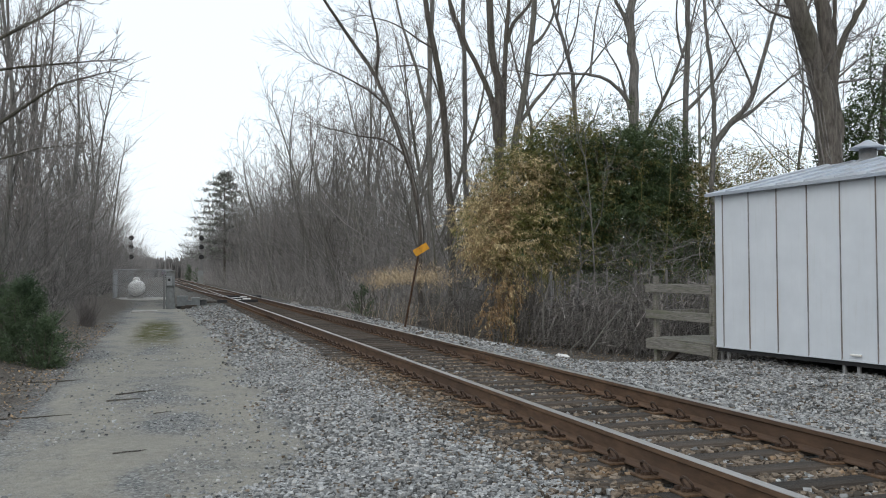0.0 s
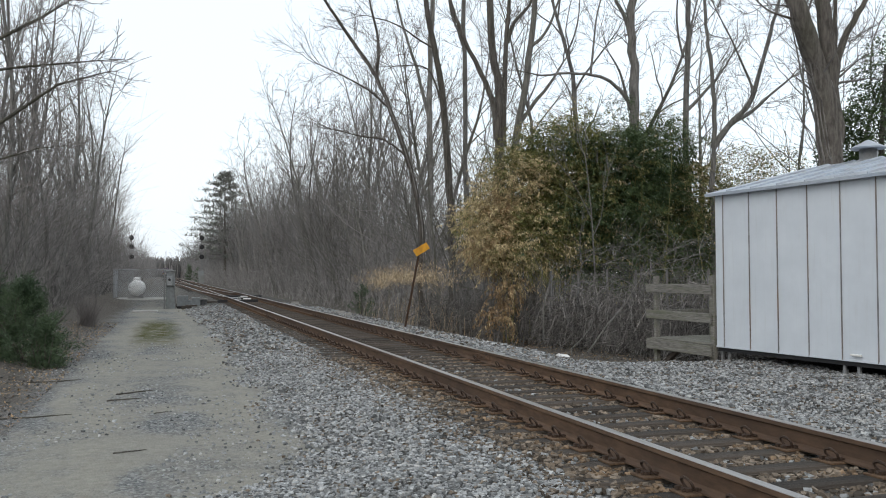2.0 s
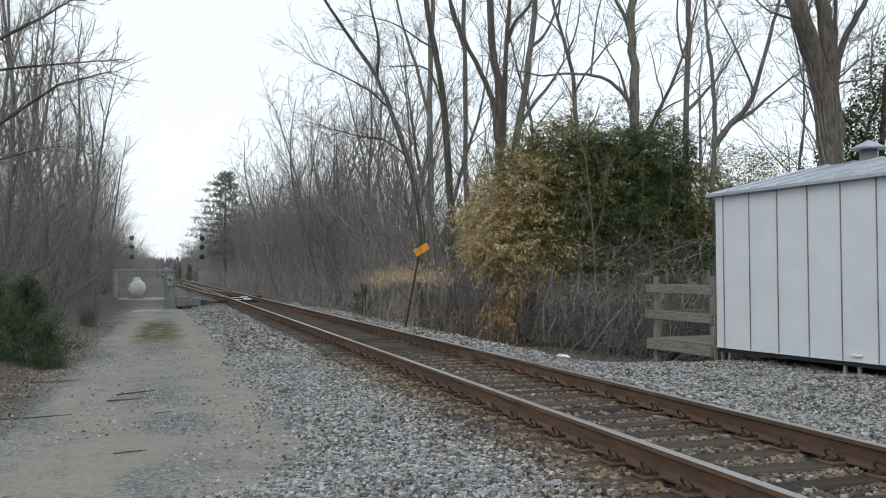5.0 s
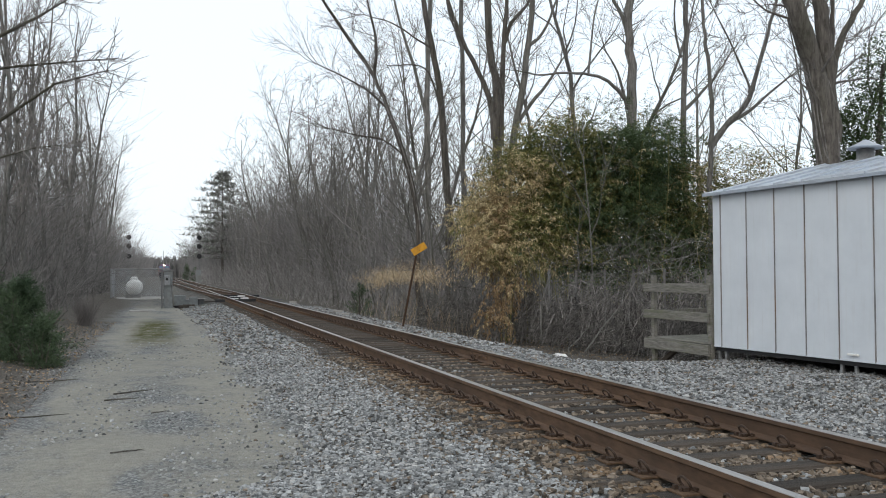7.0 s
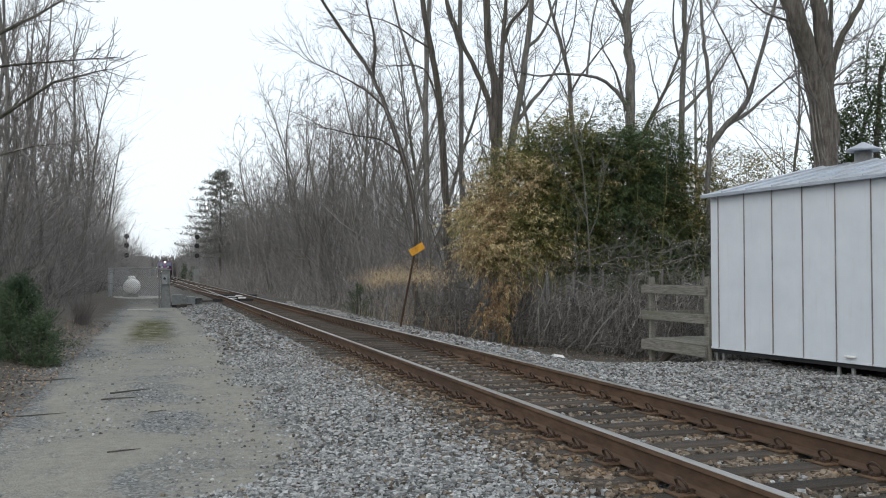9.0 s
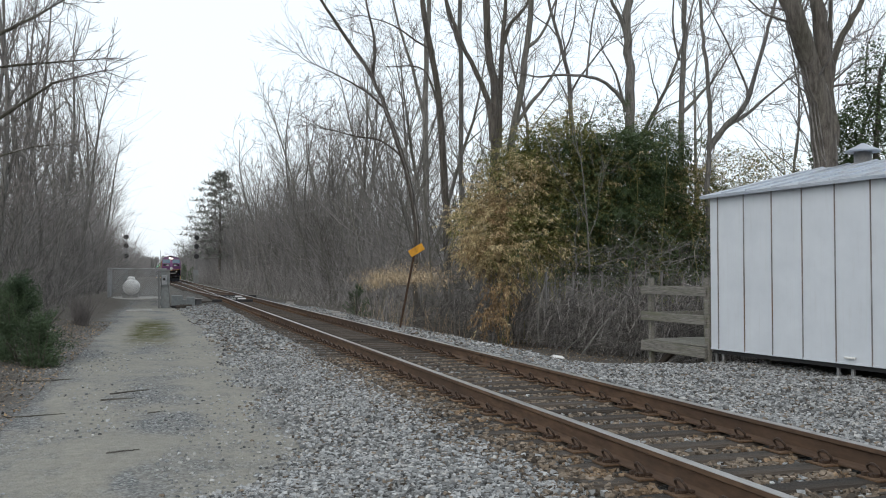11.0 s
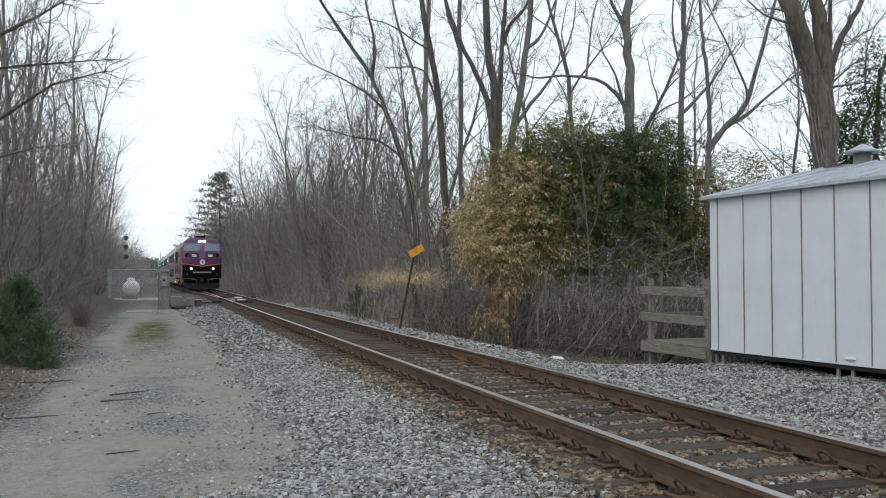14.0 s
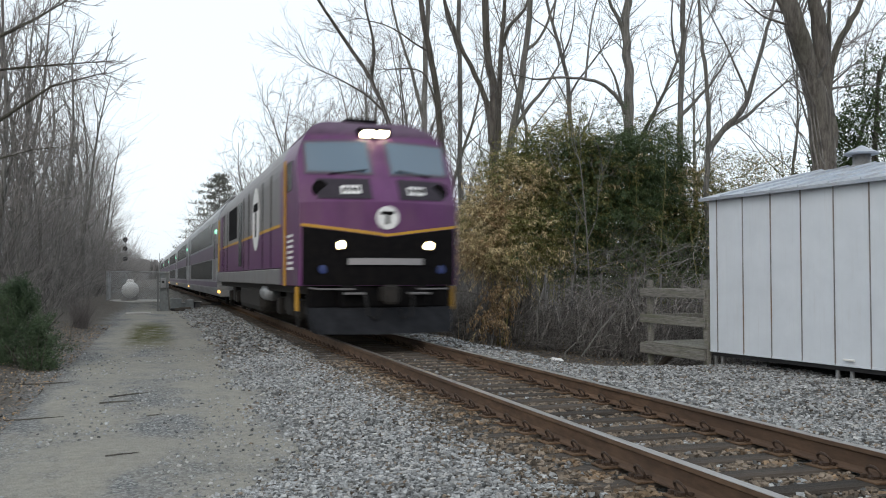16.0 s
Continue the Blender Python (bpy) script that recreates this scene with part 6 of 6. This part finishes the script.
# Darker grey for the front steps and grab rails.
STEP_DARK = plain("step_dark", (0.13, 0.125, 0.13), 0.7)
COACH_SILVER = surface("coach_silver", (0.27, 0.28, 0.295), (0.40, 0.41, 0.425), 3, 0.4, 0.4, 0.05, 0.002, (1, 0.3, 3), (0.17, 0.165, 0.16), 1.2)
COACH_BAND = surface("coach_band", (0.12, 0.095, 0.13), (0.18, 0.145, 0.19), 3, 0.45, 0.1)
COACH_ROOF = surface("coach_roof", (0.42, 0.42, 0.43), (0.56, 0.56, 0.57), 3, 0.45, 0.4, 0.1, 0.003)
HEADLAMP = glow("headlamp_lit", (1.0, 0.84, 0.52), 28.0)
DITCH = glow("ditch_lamp_lit", (1.0, 0.74, 0.36), 18.0)
SIDE_LAMP = glow("side_lamp_lit", (0.35, 1.0, 0.62), 1.2)
AMBER = glow("amber_lamp_lit", (1.0, 0.5, 0.12), 2.5)
BLUE_LENS = plain("blue_lens", (0.03, 0.045, 0.14), 0.2)
LAMP_PANEL_PAINT = surface("lamp_panel_paint", (0.022, 0.018, 0.026), (0.036, 0.030, 0.040), 6, 0.6, 0, 0.15, 0.003, spec=0.2)

LOCO_LEN, COACH_LEN = 21.6, 25.9


def half_width(z):
    """Half the loco's width at that height."""
    if z < 3.2:
        return 1.56
    return 0.70 + 0.86 * math.sqrt(max(0.0, 1 - ((z - 3.2) / 1.06) ** 2))


def nose(x, z):
    """How far back the front lies there."""
    u = min(1.0, abs(x) / 1.56)
    back = 0.58 * u ** 1.7
    if z > 2.55:
        back += (z - 2.55) * 0.85 * (1 - 0.45 * u)
    if z > 4.0:
        back += (z - 4.0) * 1.2
    if z < 1.3:
        back += (1.3 - z) * 0.10
    return back


def slices(form, zs, y_back, slot, n=14, grow=0.0):
    rings = []
    for z in zs:
        w = half_width(z) + grow
        xs = [-w + 2 * w * k / n for k in range(n + 1)]
        rings.append([(x, nose(x, z), z) for x in xs] + [(w, y_back, z), (-w, y_back, z)])
    form.loft(rings, slot)


def front_sheet(form, outline, thick=0.012, proud=0.004, rows=6):
    """A panel on the nose: outline(u) for u in 0..1 gives x, low z, high z."""
    vs, fs = [], []
    n = 12
    for k in range(n + 1):
        x, z0, z1 = outline(k / n)
        for r in range(rows + 1):
            z = z0 + (z1 - z0) * r / rows
            vs.append((x, nose(x, z) - proud - thick, z))
    m = rows + 1
    count = len(vs)
    vs += [(x, y + thick + proud * 0.5, z) for x, y, z in vs]
    for k in range(n):
        for r in range(rows):
            a = k * m + r
            fs.append((a, a + m, a + m + 1, a + 1))
            fs.append((count + a, count + a + 1, count + a + m + 1, count + a + m))
    edge = [k * m for k in range(n + 1)] + [n * m + r for r in range(1, m)] + [k * m + rows for k in range(n - 1, -1, -1)] + [r for r in range(rows - 1, 0, -1)]
    for a, b in zip(edge, edge[1:] + edge[:1]):
        fs.append((a, b, count + b, count + a))
    form.add(vs, fs)


def bogie(parent, y, axles=2, gap=2.8):
    form = Form()
    for s in (-1, 1):
        form.box(s * 1.08 - 0.09, s * 1.08 + 0.09, y - gap / 2 - 0.75, y + gap / 2 + 0.75, 0.42, 0.72, cut=0.05)
        form.box(s * 1.12 - 0.12, s * 1.12 + 0.12, y - 0.45, y + 0.45, 0.35, 0.95, cut=0.05)
    form.box(-1.0, 1.0, y - 0.25, y + 0.25, 0.45, 0.75, cut=0.04)
    ob = part("bogie", form, UNDERFRAME, parent, "grimy black bogie frame")
    for k in range(axles):
        ya = y + (k - (axles - 1) / 2) * gap
        for s in (-1, 1):
            form = Form()
            form.lathe((s * 0.69, ya, 0.51), (s, 0, 0), [(0, 0.0), (0.0005, 0.535), (0.03, 0.535), (0.035, 0.508), (0.125, 0.504), (0.126, 0.43), (0.10, 0.40), (0.10, 0.16), (0.15, 0.14), (0.16, 0)], 24)
            part("wheel", form, UNDERFRAME, ob)
            form = Form()
            form.box(s * 1.16 - 0.13, s * 1.16 + 0.13, ya - 0.2, ya + 0.2, 0.33, 0.70, cut=0.05)
            part("axle_box", form, UNDERFRAME, ob)


def build_loco():
    loco = thing("locomotive", "purple and grey diesel passenger locomotive with gold stripe and lit headlamps", "locomotive")
    form = Form()
    slices(form, (1.02, 1.3, 1.7, 2.1, 2.55, 2.8, 3.0, 3.2, 3.3, 3.4, 3.5, 3.6, 3.7, 3.8, 3.9), 3.1, 0)
    cab = part("cab", form, PURPLE, loco)
    form = Form()
    slices(form, (3.9, 3.97, 4.04, 4.1, 4.16, 4.21, 4.25), 3.1, 0, grow=0.012)
    part("cab_roof", form, LOCO_ROOF, cab, "dark soot-stained cab roof")
    form = Form()
    front_sheet(form, lambda u: (-1.5 + 3.0 * u, 1.03, 2.10 - 0.20 * (1 - abs(2 * u - 1))))
    part("lower_nose", form, LOCO_BLACK, cab, "black lower nose panel")
    form = Form()
    front_sheet(form, lambda u: (-1.53 + 3.06 * u, 2.115 - 0.20 * (1 - abs(2 * u - 1)), 2.165 - 0.20 * (1 - abs(2 * u - 1))), 0.014, 0.006, 2)
    part("nose_stripe", form, GOLD, cab, "gold chevron stripe")
    for s in (-1, 1):
        def pane(u, grow=0.0, s=s):
            x = s * (0.21 - grow + (1.17 + 2 * grow) * u)
            top = 3.76 - 0.05 * u + grow
            return x, 3.15 - grow - 0.03 * (1 - u), top
        form = Form()
        front_sheet(form, lambda u: pane(u, 0.05), 0.012, 0.004)
        part("window_frame", form, FRAME_GREY, cab)
        form = Form()
        front_sheet(form, lambda u: pane(u), 0.014, 0.012)
        part("windscreen", form, WINDSCREEN, cab, "pale reflecting windscreen")
        # Flat dark panel laid on the nose; nothing is sunk in.
        form = Form()
        front_sheet(form, lambda u: (s * (0.27 + 0.97 * u), 2.60 + 0.02 * u, 3.00), 0.014, 0.004)
        part("lamp_panel", form, LAMP_PANEL_PAINT, cab, "dark panel standing just proud of the nose")
        form = Form()
        front_sheet(form, lambda u: (s * (0.46 + 0.36 * u), 2.70, 2.86), 0.014, 0.02, 2)
        board = part("number_board", form, DECAL_WHITE, cab, "pale number board with unreadable dark bars")
        for k in range(4):
            form = Form()
            x0 = s * (0.50 + 0.08 * k)
            form.box(min(x0, x0 + s * 0.045), max(x0, x0 + s * 0.045), nose(x0, 2.78) - 0.055, nose(x0, 2.78) - 0.030, 2.735, 2.825)
            part("bar", form, LOCO_BLACK, board)
        form = Form()
        form.lathe((s * 1.18, nose(1.18, 2.8) + 0.02, 2.80), (0, -1, 0), [(0, 0.155), (0.05, 0.155), (0.06, 0.12), (0.03, 0.11), (0.025, 0.0)], 18)
        part("marker_lamp", form, LOCO_BLACK, cab, "round dark marker lamp")
        form = Form()
        form.lathe((s * 0.85, nose(0.85, 1.76) + 0.0, 1.76), (0, -1, 0), [(0, 0.12), (0.06, 0.12), (0.07, 0.095)], 18)
        lamp = part("ditch_lamp", form, LOCO_BLACK, cab)
        form = Form()
        form.lathe((s * 0.85, nose(0.85, 1.76) - 0.055, 1.76), (0, -1, 0), [(0, 0.085), (0.02, 0.075), (0.028, 0.0)], 16)
        part("lens", form, DITCH, lamp, "lit warm ditch lamp lens")
        form = Form()
        form.lathe((s * 1.15, nose(1.15, 1.32) - 0.0, 1.32), (0, -1, 0), [(0, 0.09), (0.04, 0.08), (0.045, 0)], 14)
        part("lower_lamp", form, BLUE_LENS, cab)
        form = Form()
        plank(form, (s * 0.30, nose(0.5, 3.12) - 0.04, 3.17), (s * 1.0, nose(1.0, 3.12) - 0.05, 3.09), 0.02, 0.03)
        part("wiper", form, LOCO_BLACK, cab)
        form = Form()
        form.tube([(s * 0.62, 0.2, 0.98), (s * 0.62, 0.0, 0.96), (s * 1.25, 0.22, 0.96), (s * 1.38, 0.5, 0.98)], 0.018, 5)
        part("grab_rail", form, STEP_DARK, cab)
        form = Form()
        form.box(s * 0.62 - 0.2, s * 0.62 + 0.2, -0.08, 0.2, 0.86, 0.90, cut=0.01)
        part("front_step", form, STEP_DARK, cab)
    form = Form()
    form.box(-0.33, 0.33, nose(0, 3.95) - 0.14, nose(0, 3.95) + 0.5, 3.84, 4.07, cut=0.03)
    head = part("headlamp_box", form, LOCO_BLACK, cab)
    for s in (-1, 1):
        form = Form()
        form.box(min(s * 0.025, s * 0.27), max(s * 0.025, s * 0.27), nose(0, 3.95) - 0.165, nose(0, 3.95) - 0.13, 3.885, 4.0, cut=0.03)
        part("headlamp", form, HEADLAMP, head, "lit white headlamp")
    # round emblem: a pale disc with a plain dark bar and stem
    form = Form()
    form.lathe((0, -0.004, 2.26), (0, -1, 0), [(0, 0.215), (0.012, 0.215), (0.0125, 0.0)], 28)
    disc = part("emblem", form, DECAL_WHITE, cab, "white round emblem plate")
    form = Form()
    form.box(-0.13, 0.13, -0.024, -0.0175, 2.315, 2.375)
    form.box(-0.035, 0.035, -0.024, -0.0175, 2.14, 2.315)
    part("emblem_mark", form, LOCO_BLACK, disc)
    form = Form()
    front_sheet(form, lambda u: (-0.72 + 1.44 * u, 1.40, 1.52), 0.03, 0.03, 2)
    part("anti_climber", form, STEP_GREY, cab, "pale step bar across the nose")
    # side windows, doors and steps of the cab
    for s in (-1, 1):
        form = Form()
        form.box(s * 1.562 - 0.006, s * 1.562 + 0.006, 1.45, 2.1, 2.85, 3.42)
        part("side_window", form, DARK_GLASS, cab)
        form = Form()
        form.box(s * 1.58 - 0.02, s * 1.58 + 0.02, 2.25, 2.35, 1.0, 3.5, cut=0.008)
        part("door_rail", form, GOLD, cab, "yellow upright rail beside the cab door")
        form = Form()
        form.box(s * 1.562 - 0.005, s * 1.562 + 0.005, 2.42, 3.05, 1.35, 3.35)
        part("cab_door", form, PURPLE, cab)
        for k in range(7):
            form = Form()
            form.box(s * 1.565 - 0.012, s * 1.565 + 0.012, 1.35, 2.0, 1.32 + 0.105 * k, 1.37 + 0.105 * k)
            part("step_slot", form, DECAL_WHITE, cab, "white-edged step slots")
        form = Form()
        form.box(s * 1.55 - 0.03, s * 1.55 + 0.03, 0.80, 0.93, 0.55, 1.0, cut=0.01)
        part("corner_rail", form, GOLD, cab)
    # hull behind the cab
    def hull(z0, z1, y0, y1, grow=0.0):
        f = Form()
        zs = [z for z in (1.30, 1.7, 2.2, 2.8, 3.3, 3.45, 3.6, 3.75, 3.9, 4.05) if z0 < z < z1]
        f.loft([[(-half_width(z) - grow, y0, z), (half_width(z) + grow, y0, z), (half_width(z) + grow, y1, z), (-half_width(z) - grow, y1, z)] for z in [z0] + zs + [z1]])
        return f
    part("lower_hull", hull(1.38, 2.22, 3.11, 20.9), PURPLE, loco)
    part("side_stripe", hull(2.22, 2.29, 3.11, 20.9, 0.006), GOLD, loco, "gold line along the side")
    part("upper_hull", hull(2.29, 4.05, 3.11, 20.9), LOCO_GREY, loco, "dusty grey upper side")
    form = Form()
    form.box(-0.85, 0.85, 3.2, 20.8, 4.05, 4.22, cut=0.05)
    roof = part("roof", form, LOCO_ROOF, loco)
    for y in (5.5, 8.4, 13.5, 17.0):
        form = Form()
        form.lathe((0, y, 4.2), (0, 0, 1), [(0, 0.55), (0.16, 0.55), (0.18, 0.45), (0.17, 0)], 18)
        part("roof_fan", form, LOCO_BLACK, roof)
    form = Form()
    form.box(-0.38, 0.32, 2.0, 2.7, 4.24, 4.40, cut=0.04)
    part("air_horn_box", form, LOCO_BLACK, cab)
    for s in (-1, 1):
        form = Form()
        form.lathe((s * 1.572, 7.6, 2.65), (s, 0, 0), [(0, 0.80), (0.006, 0.80), (0.0065, 0)], 28)
        disc = part("side_emblem", form, DECAL_WHITE, loco, "large white round emblem")
        form = Form()
        form.box(s * 1.583 - 0.004, s * 1.583 + 0.004, 7.1, 8.1, 2.85, 3.05)
        form.box(s * 1.583 - 0.004, s * 1.583 + 0.004, 7.48, 7.72, 2.2, 2.85)
        part("emblem_mark", form, LOCO_BLACK, disc)
        for y0, y1, z0, z1, mt, nm in ((11.5, 12.3, 1.5, 3.38, DARK_GLASS, "louvre_door"), (13.0, 15.8, 2.4, 3.38, LOCO_BLACK, "radiator_grille"), (18.6, 19.4, 1.45, 3.4, PURPLE, "rear_door"), (20.3, 20.85, 1.4, 3.38, GOLD, "rear_stripe")):
            form = Form()
            form.box(s * 1.568 - 0.008, s * 1.568 + 0.008, y0, y1, z0, z1)
            part(nm, form, mt, loco)
        for y in (4.6, 6.2, 9.4, 10.8, 16.6, 18.0):
            form = Form()
            form.box(s * 1.566 - 0.007, s * 1.566 + 0.007, y, y + 0.03, 1.4, 3.45)
            part("panel_joint", form, LOCO_BLACK, loco)
        form = Form()
        form.box(s * 1.50 - 0.06, s * 1.50 + 0.06, 0.9, 21.0, 1.02, 1.36, cut=0.02)
        part("side_sill", form, LOCO_GREY, loco, "grey side sill")
    # underframe, tank, trucks, plow, coupler
    form = Form()
    form.box(-1.40, 1.40, 0.65, 21.2, 0.86, 1.04, cut=0.03)
    part("underframe", form, UNDERFRAME, loco)
    form = Form()
    form.box(-1.40, 1.40, 8.0, 13.4, 0.30, 0.95, cut=0.12)
    part("fuel_tank", form, UNDERFRAME, loco)
    for s in (-1, 1):
        form = Form()
        form.lathe((s * 1.28, 6.4, 0.80), (0, 1, 0), [(0, 0.0), (0.03, 0.17), (0.1, 0.2), (1.1, 0.2), (1.17, 0.17), (1.2, 0)], 14)
        part("air_reservoir", form, COACH_SILVER, loco, "pale air reservoir", True)
    bogie(loco, 4.0)
    bogie(loco, 17.4)
    form = Form()
    rings = []
    for z, y0, w in ((0.62, -0.02, 1.40), (0.40, -0.16, 1.38), (0.16, -0.34, 1.30)):
        xs = [-w + 2 * w * k / 10 for k in range(11)]
        rings.append([(x, y0 + 0.42 * abs(x / w) ** 1.5, z) for x in xs] + [(w, 0.75, z), (-w, 0.75, z)])
    form.loft(rings)
    part("snow_plow", form, PLOW, loco, "dusty grey pilot plow")
    form = Form()
    form.box(-1.38, 1.38, 0.48, 1.0, 0.60, 1.04, cut=0.04)
    form.box(-0.85, 0.85, 0.12, 0.5, 0.62, 1.03, cut=0.04)
    part("buffer_beam", form, LOCO_BLACK, loco)
    form = Form()
    form.box(-0.13, 0.13, -0.42, 0.3, 0.74, 1.0, cut=0.03)
    form.box(-0.18, 0.06, -0.56, -0.36, 0.70, 1.04, cut=0.04)
    part("coupler", form, UNDERFRAME, loco)
    for s in (-0.45, 0.45):
        form = Form()
        form.tube([(s, 0.1, 0.9), (s, -0.18, 0.8), (s * 0.9, -0.2, 0.5), (s * 0.6, -0.15, 0.42), (s * 0.4, -0.2, 0.6)], 0.025, 6)
        part("air_hose", form, RUBBER, loco)
    for o in loco.children_recursive:
        o.data.transform(Matrix.Diagonal((1, 1, 1.025, 1)))
    return loco


def coach_ring(y, grow=0.0):
    w = 1.52 + grow
    return [(-w + 0.12, y, 0.42), (w - 0.12, y, 0.42), (w, y, 0.75), (w, y, 3.55), (w - 0.12, y, 3.95), (w - 0.42, y, 4.35), (0.6, y, 4.58), (-0.6, y, 4.58), (-w + 0.42, y, 4.35), (-w + 0.12, y, 3.95), (-w, y, 3.55), (-w, y, 0.75)]


def build_coach():
    coach = thing("passenger_coach", "silver double-deck passenger coach with dark window bands", "railway coach", "coaches of the train")
    length = COACH_LEN - 0.7
    form = Form()
    form.loft([coach_ring(y) for y in (0.35, 5, 20, length)])
    part("body", form, COACH_SILVER, coach)
    form = Form()
    form.box(-0.9, 0.9, 0.5, length - 0.2, 4.585, 4.63, cut=0.02)
    part("roof_walk", form, COACH_ROOF, coach)
    for s in (-1, 1):
        for z0, z1, mt, nm, lb in ((2.02, 2.58, COACH_BAND, "colour_band", "muted purple band"), (0.80, 1.02, COACH_BAND, "lower_band", "muted purple band")):
            form = Form()
            form.box(s * 1.523 - 0.006, s * 1.523 + 0.006, 0.4, length - 0.05, z0, z1)
            part(nm, form, mt, coach, lb)
        for k in range(9):
            y0 = 3.4 + 2.06 * k
            for z0, z1 in ((2.68, 3.60), (1.12, 1.98)):
                form = Form()
                form.box(s * 1.524 - 0.008, s * 1.524 + 0.008, y0, y0 + 1.96, z0, z1)
                part("window", form, DARK_GLASS, coach, "dark tinted window")
        for y0 in (1.3, length - 2.4):
            form = Form()
            form.box(s * 1.524 - 0.006, s * 1.524 + 0.006, y0, y0 + 1.25, 1.05, 3.05)
            door = part("door", form, LOCO_GREY, coach, "grey double door")
            form = Form()
            form.box(s * 1.531 - 0.004, s * 1.531 + 0.004, y0 + 0.25, y0 + 1.0, 2.0, 2.85)
            part("door_window", form, DARK_GLASS, door)
        form = Form()
        form.lathe((s * 1.53, 0.9, 3.12), (s, -0.3, 0), [(0, 0.09), (0.05, 0.08), (0.06, 0)], 12)
        part("side_lamp", form, SIDE_LAMP, coach, "small lit greenish lamp")
    form = Form()
    form.box(-0.55, 0.55, 0.0, 0.36, 0.9, 3.2, cut=0.03)
    part("gangway", form, RUBBER, coach, "black gangway bellows")
    for y in (3.3, length - 3.0):
        bogie(coach, y, 2, 2.6)
    form = Form()
    form.lathe((-1.45, 0.5, 0.62), (0, -1, 0), [(0, 0.06), (0.2, 0.06), (0.21, 0)], 10)
    part("amber_lamp", form, AMBER, coach, "small amber lamp low on the corner")
    return coach


loco = build_loco()
coaches = [build_coach()]
for _ in range(4):
    coaches.append(copy_thing(coaches[0], pose(0, 0, 0)))


# ---- what moves: the train comes down the diverging road on to the line ----
SPEED, ARRIVAL, LATE = 28.6, 16.4, 16.0


def on_track(s, length):
    """The pose of a vehicle whose front is s metres along the line."""
    a, b = s + 3.6, s + length - 3.6
    xa, xb = train_x(a), train_x(b)
    turn = math.degrees(math.atan2(-(xb - xa), b - a))
    x = xa - (xb - xa) / (b - a) * 3.6
    return pose(x, s, 0.0, 0, 0, turn)


def motions():
    times = [0, 2, 4, 6, 7, 8, 9, 10, 11, 12, 12.5, 13, 13.5, 14, 14.5, 14.8, 15, 15.2, 15.35, 15.5, 15.75, 16]
    behind = 0.0
    for car, length in [(loco, LOCO_LEN)] + [(c, COACH_LEN) for c in coaches]:
        rows = []
        for t in times:
            s = ARRIVAL + 2 * LATE * (16 - t) if t >= 15.5 else ARRIVAL + LATE + SPEED * (15.5 - t)
            rows.append((t, on_track(s + behind, length)))
        walk(car, rows)
        behind += length


motions()
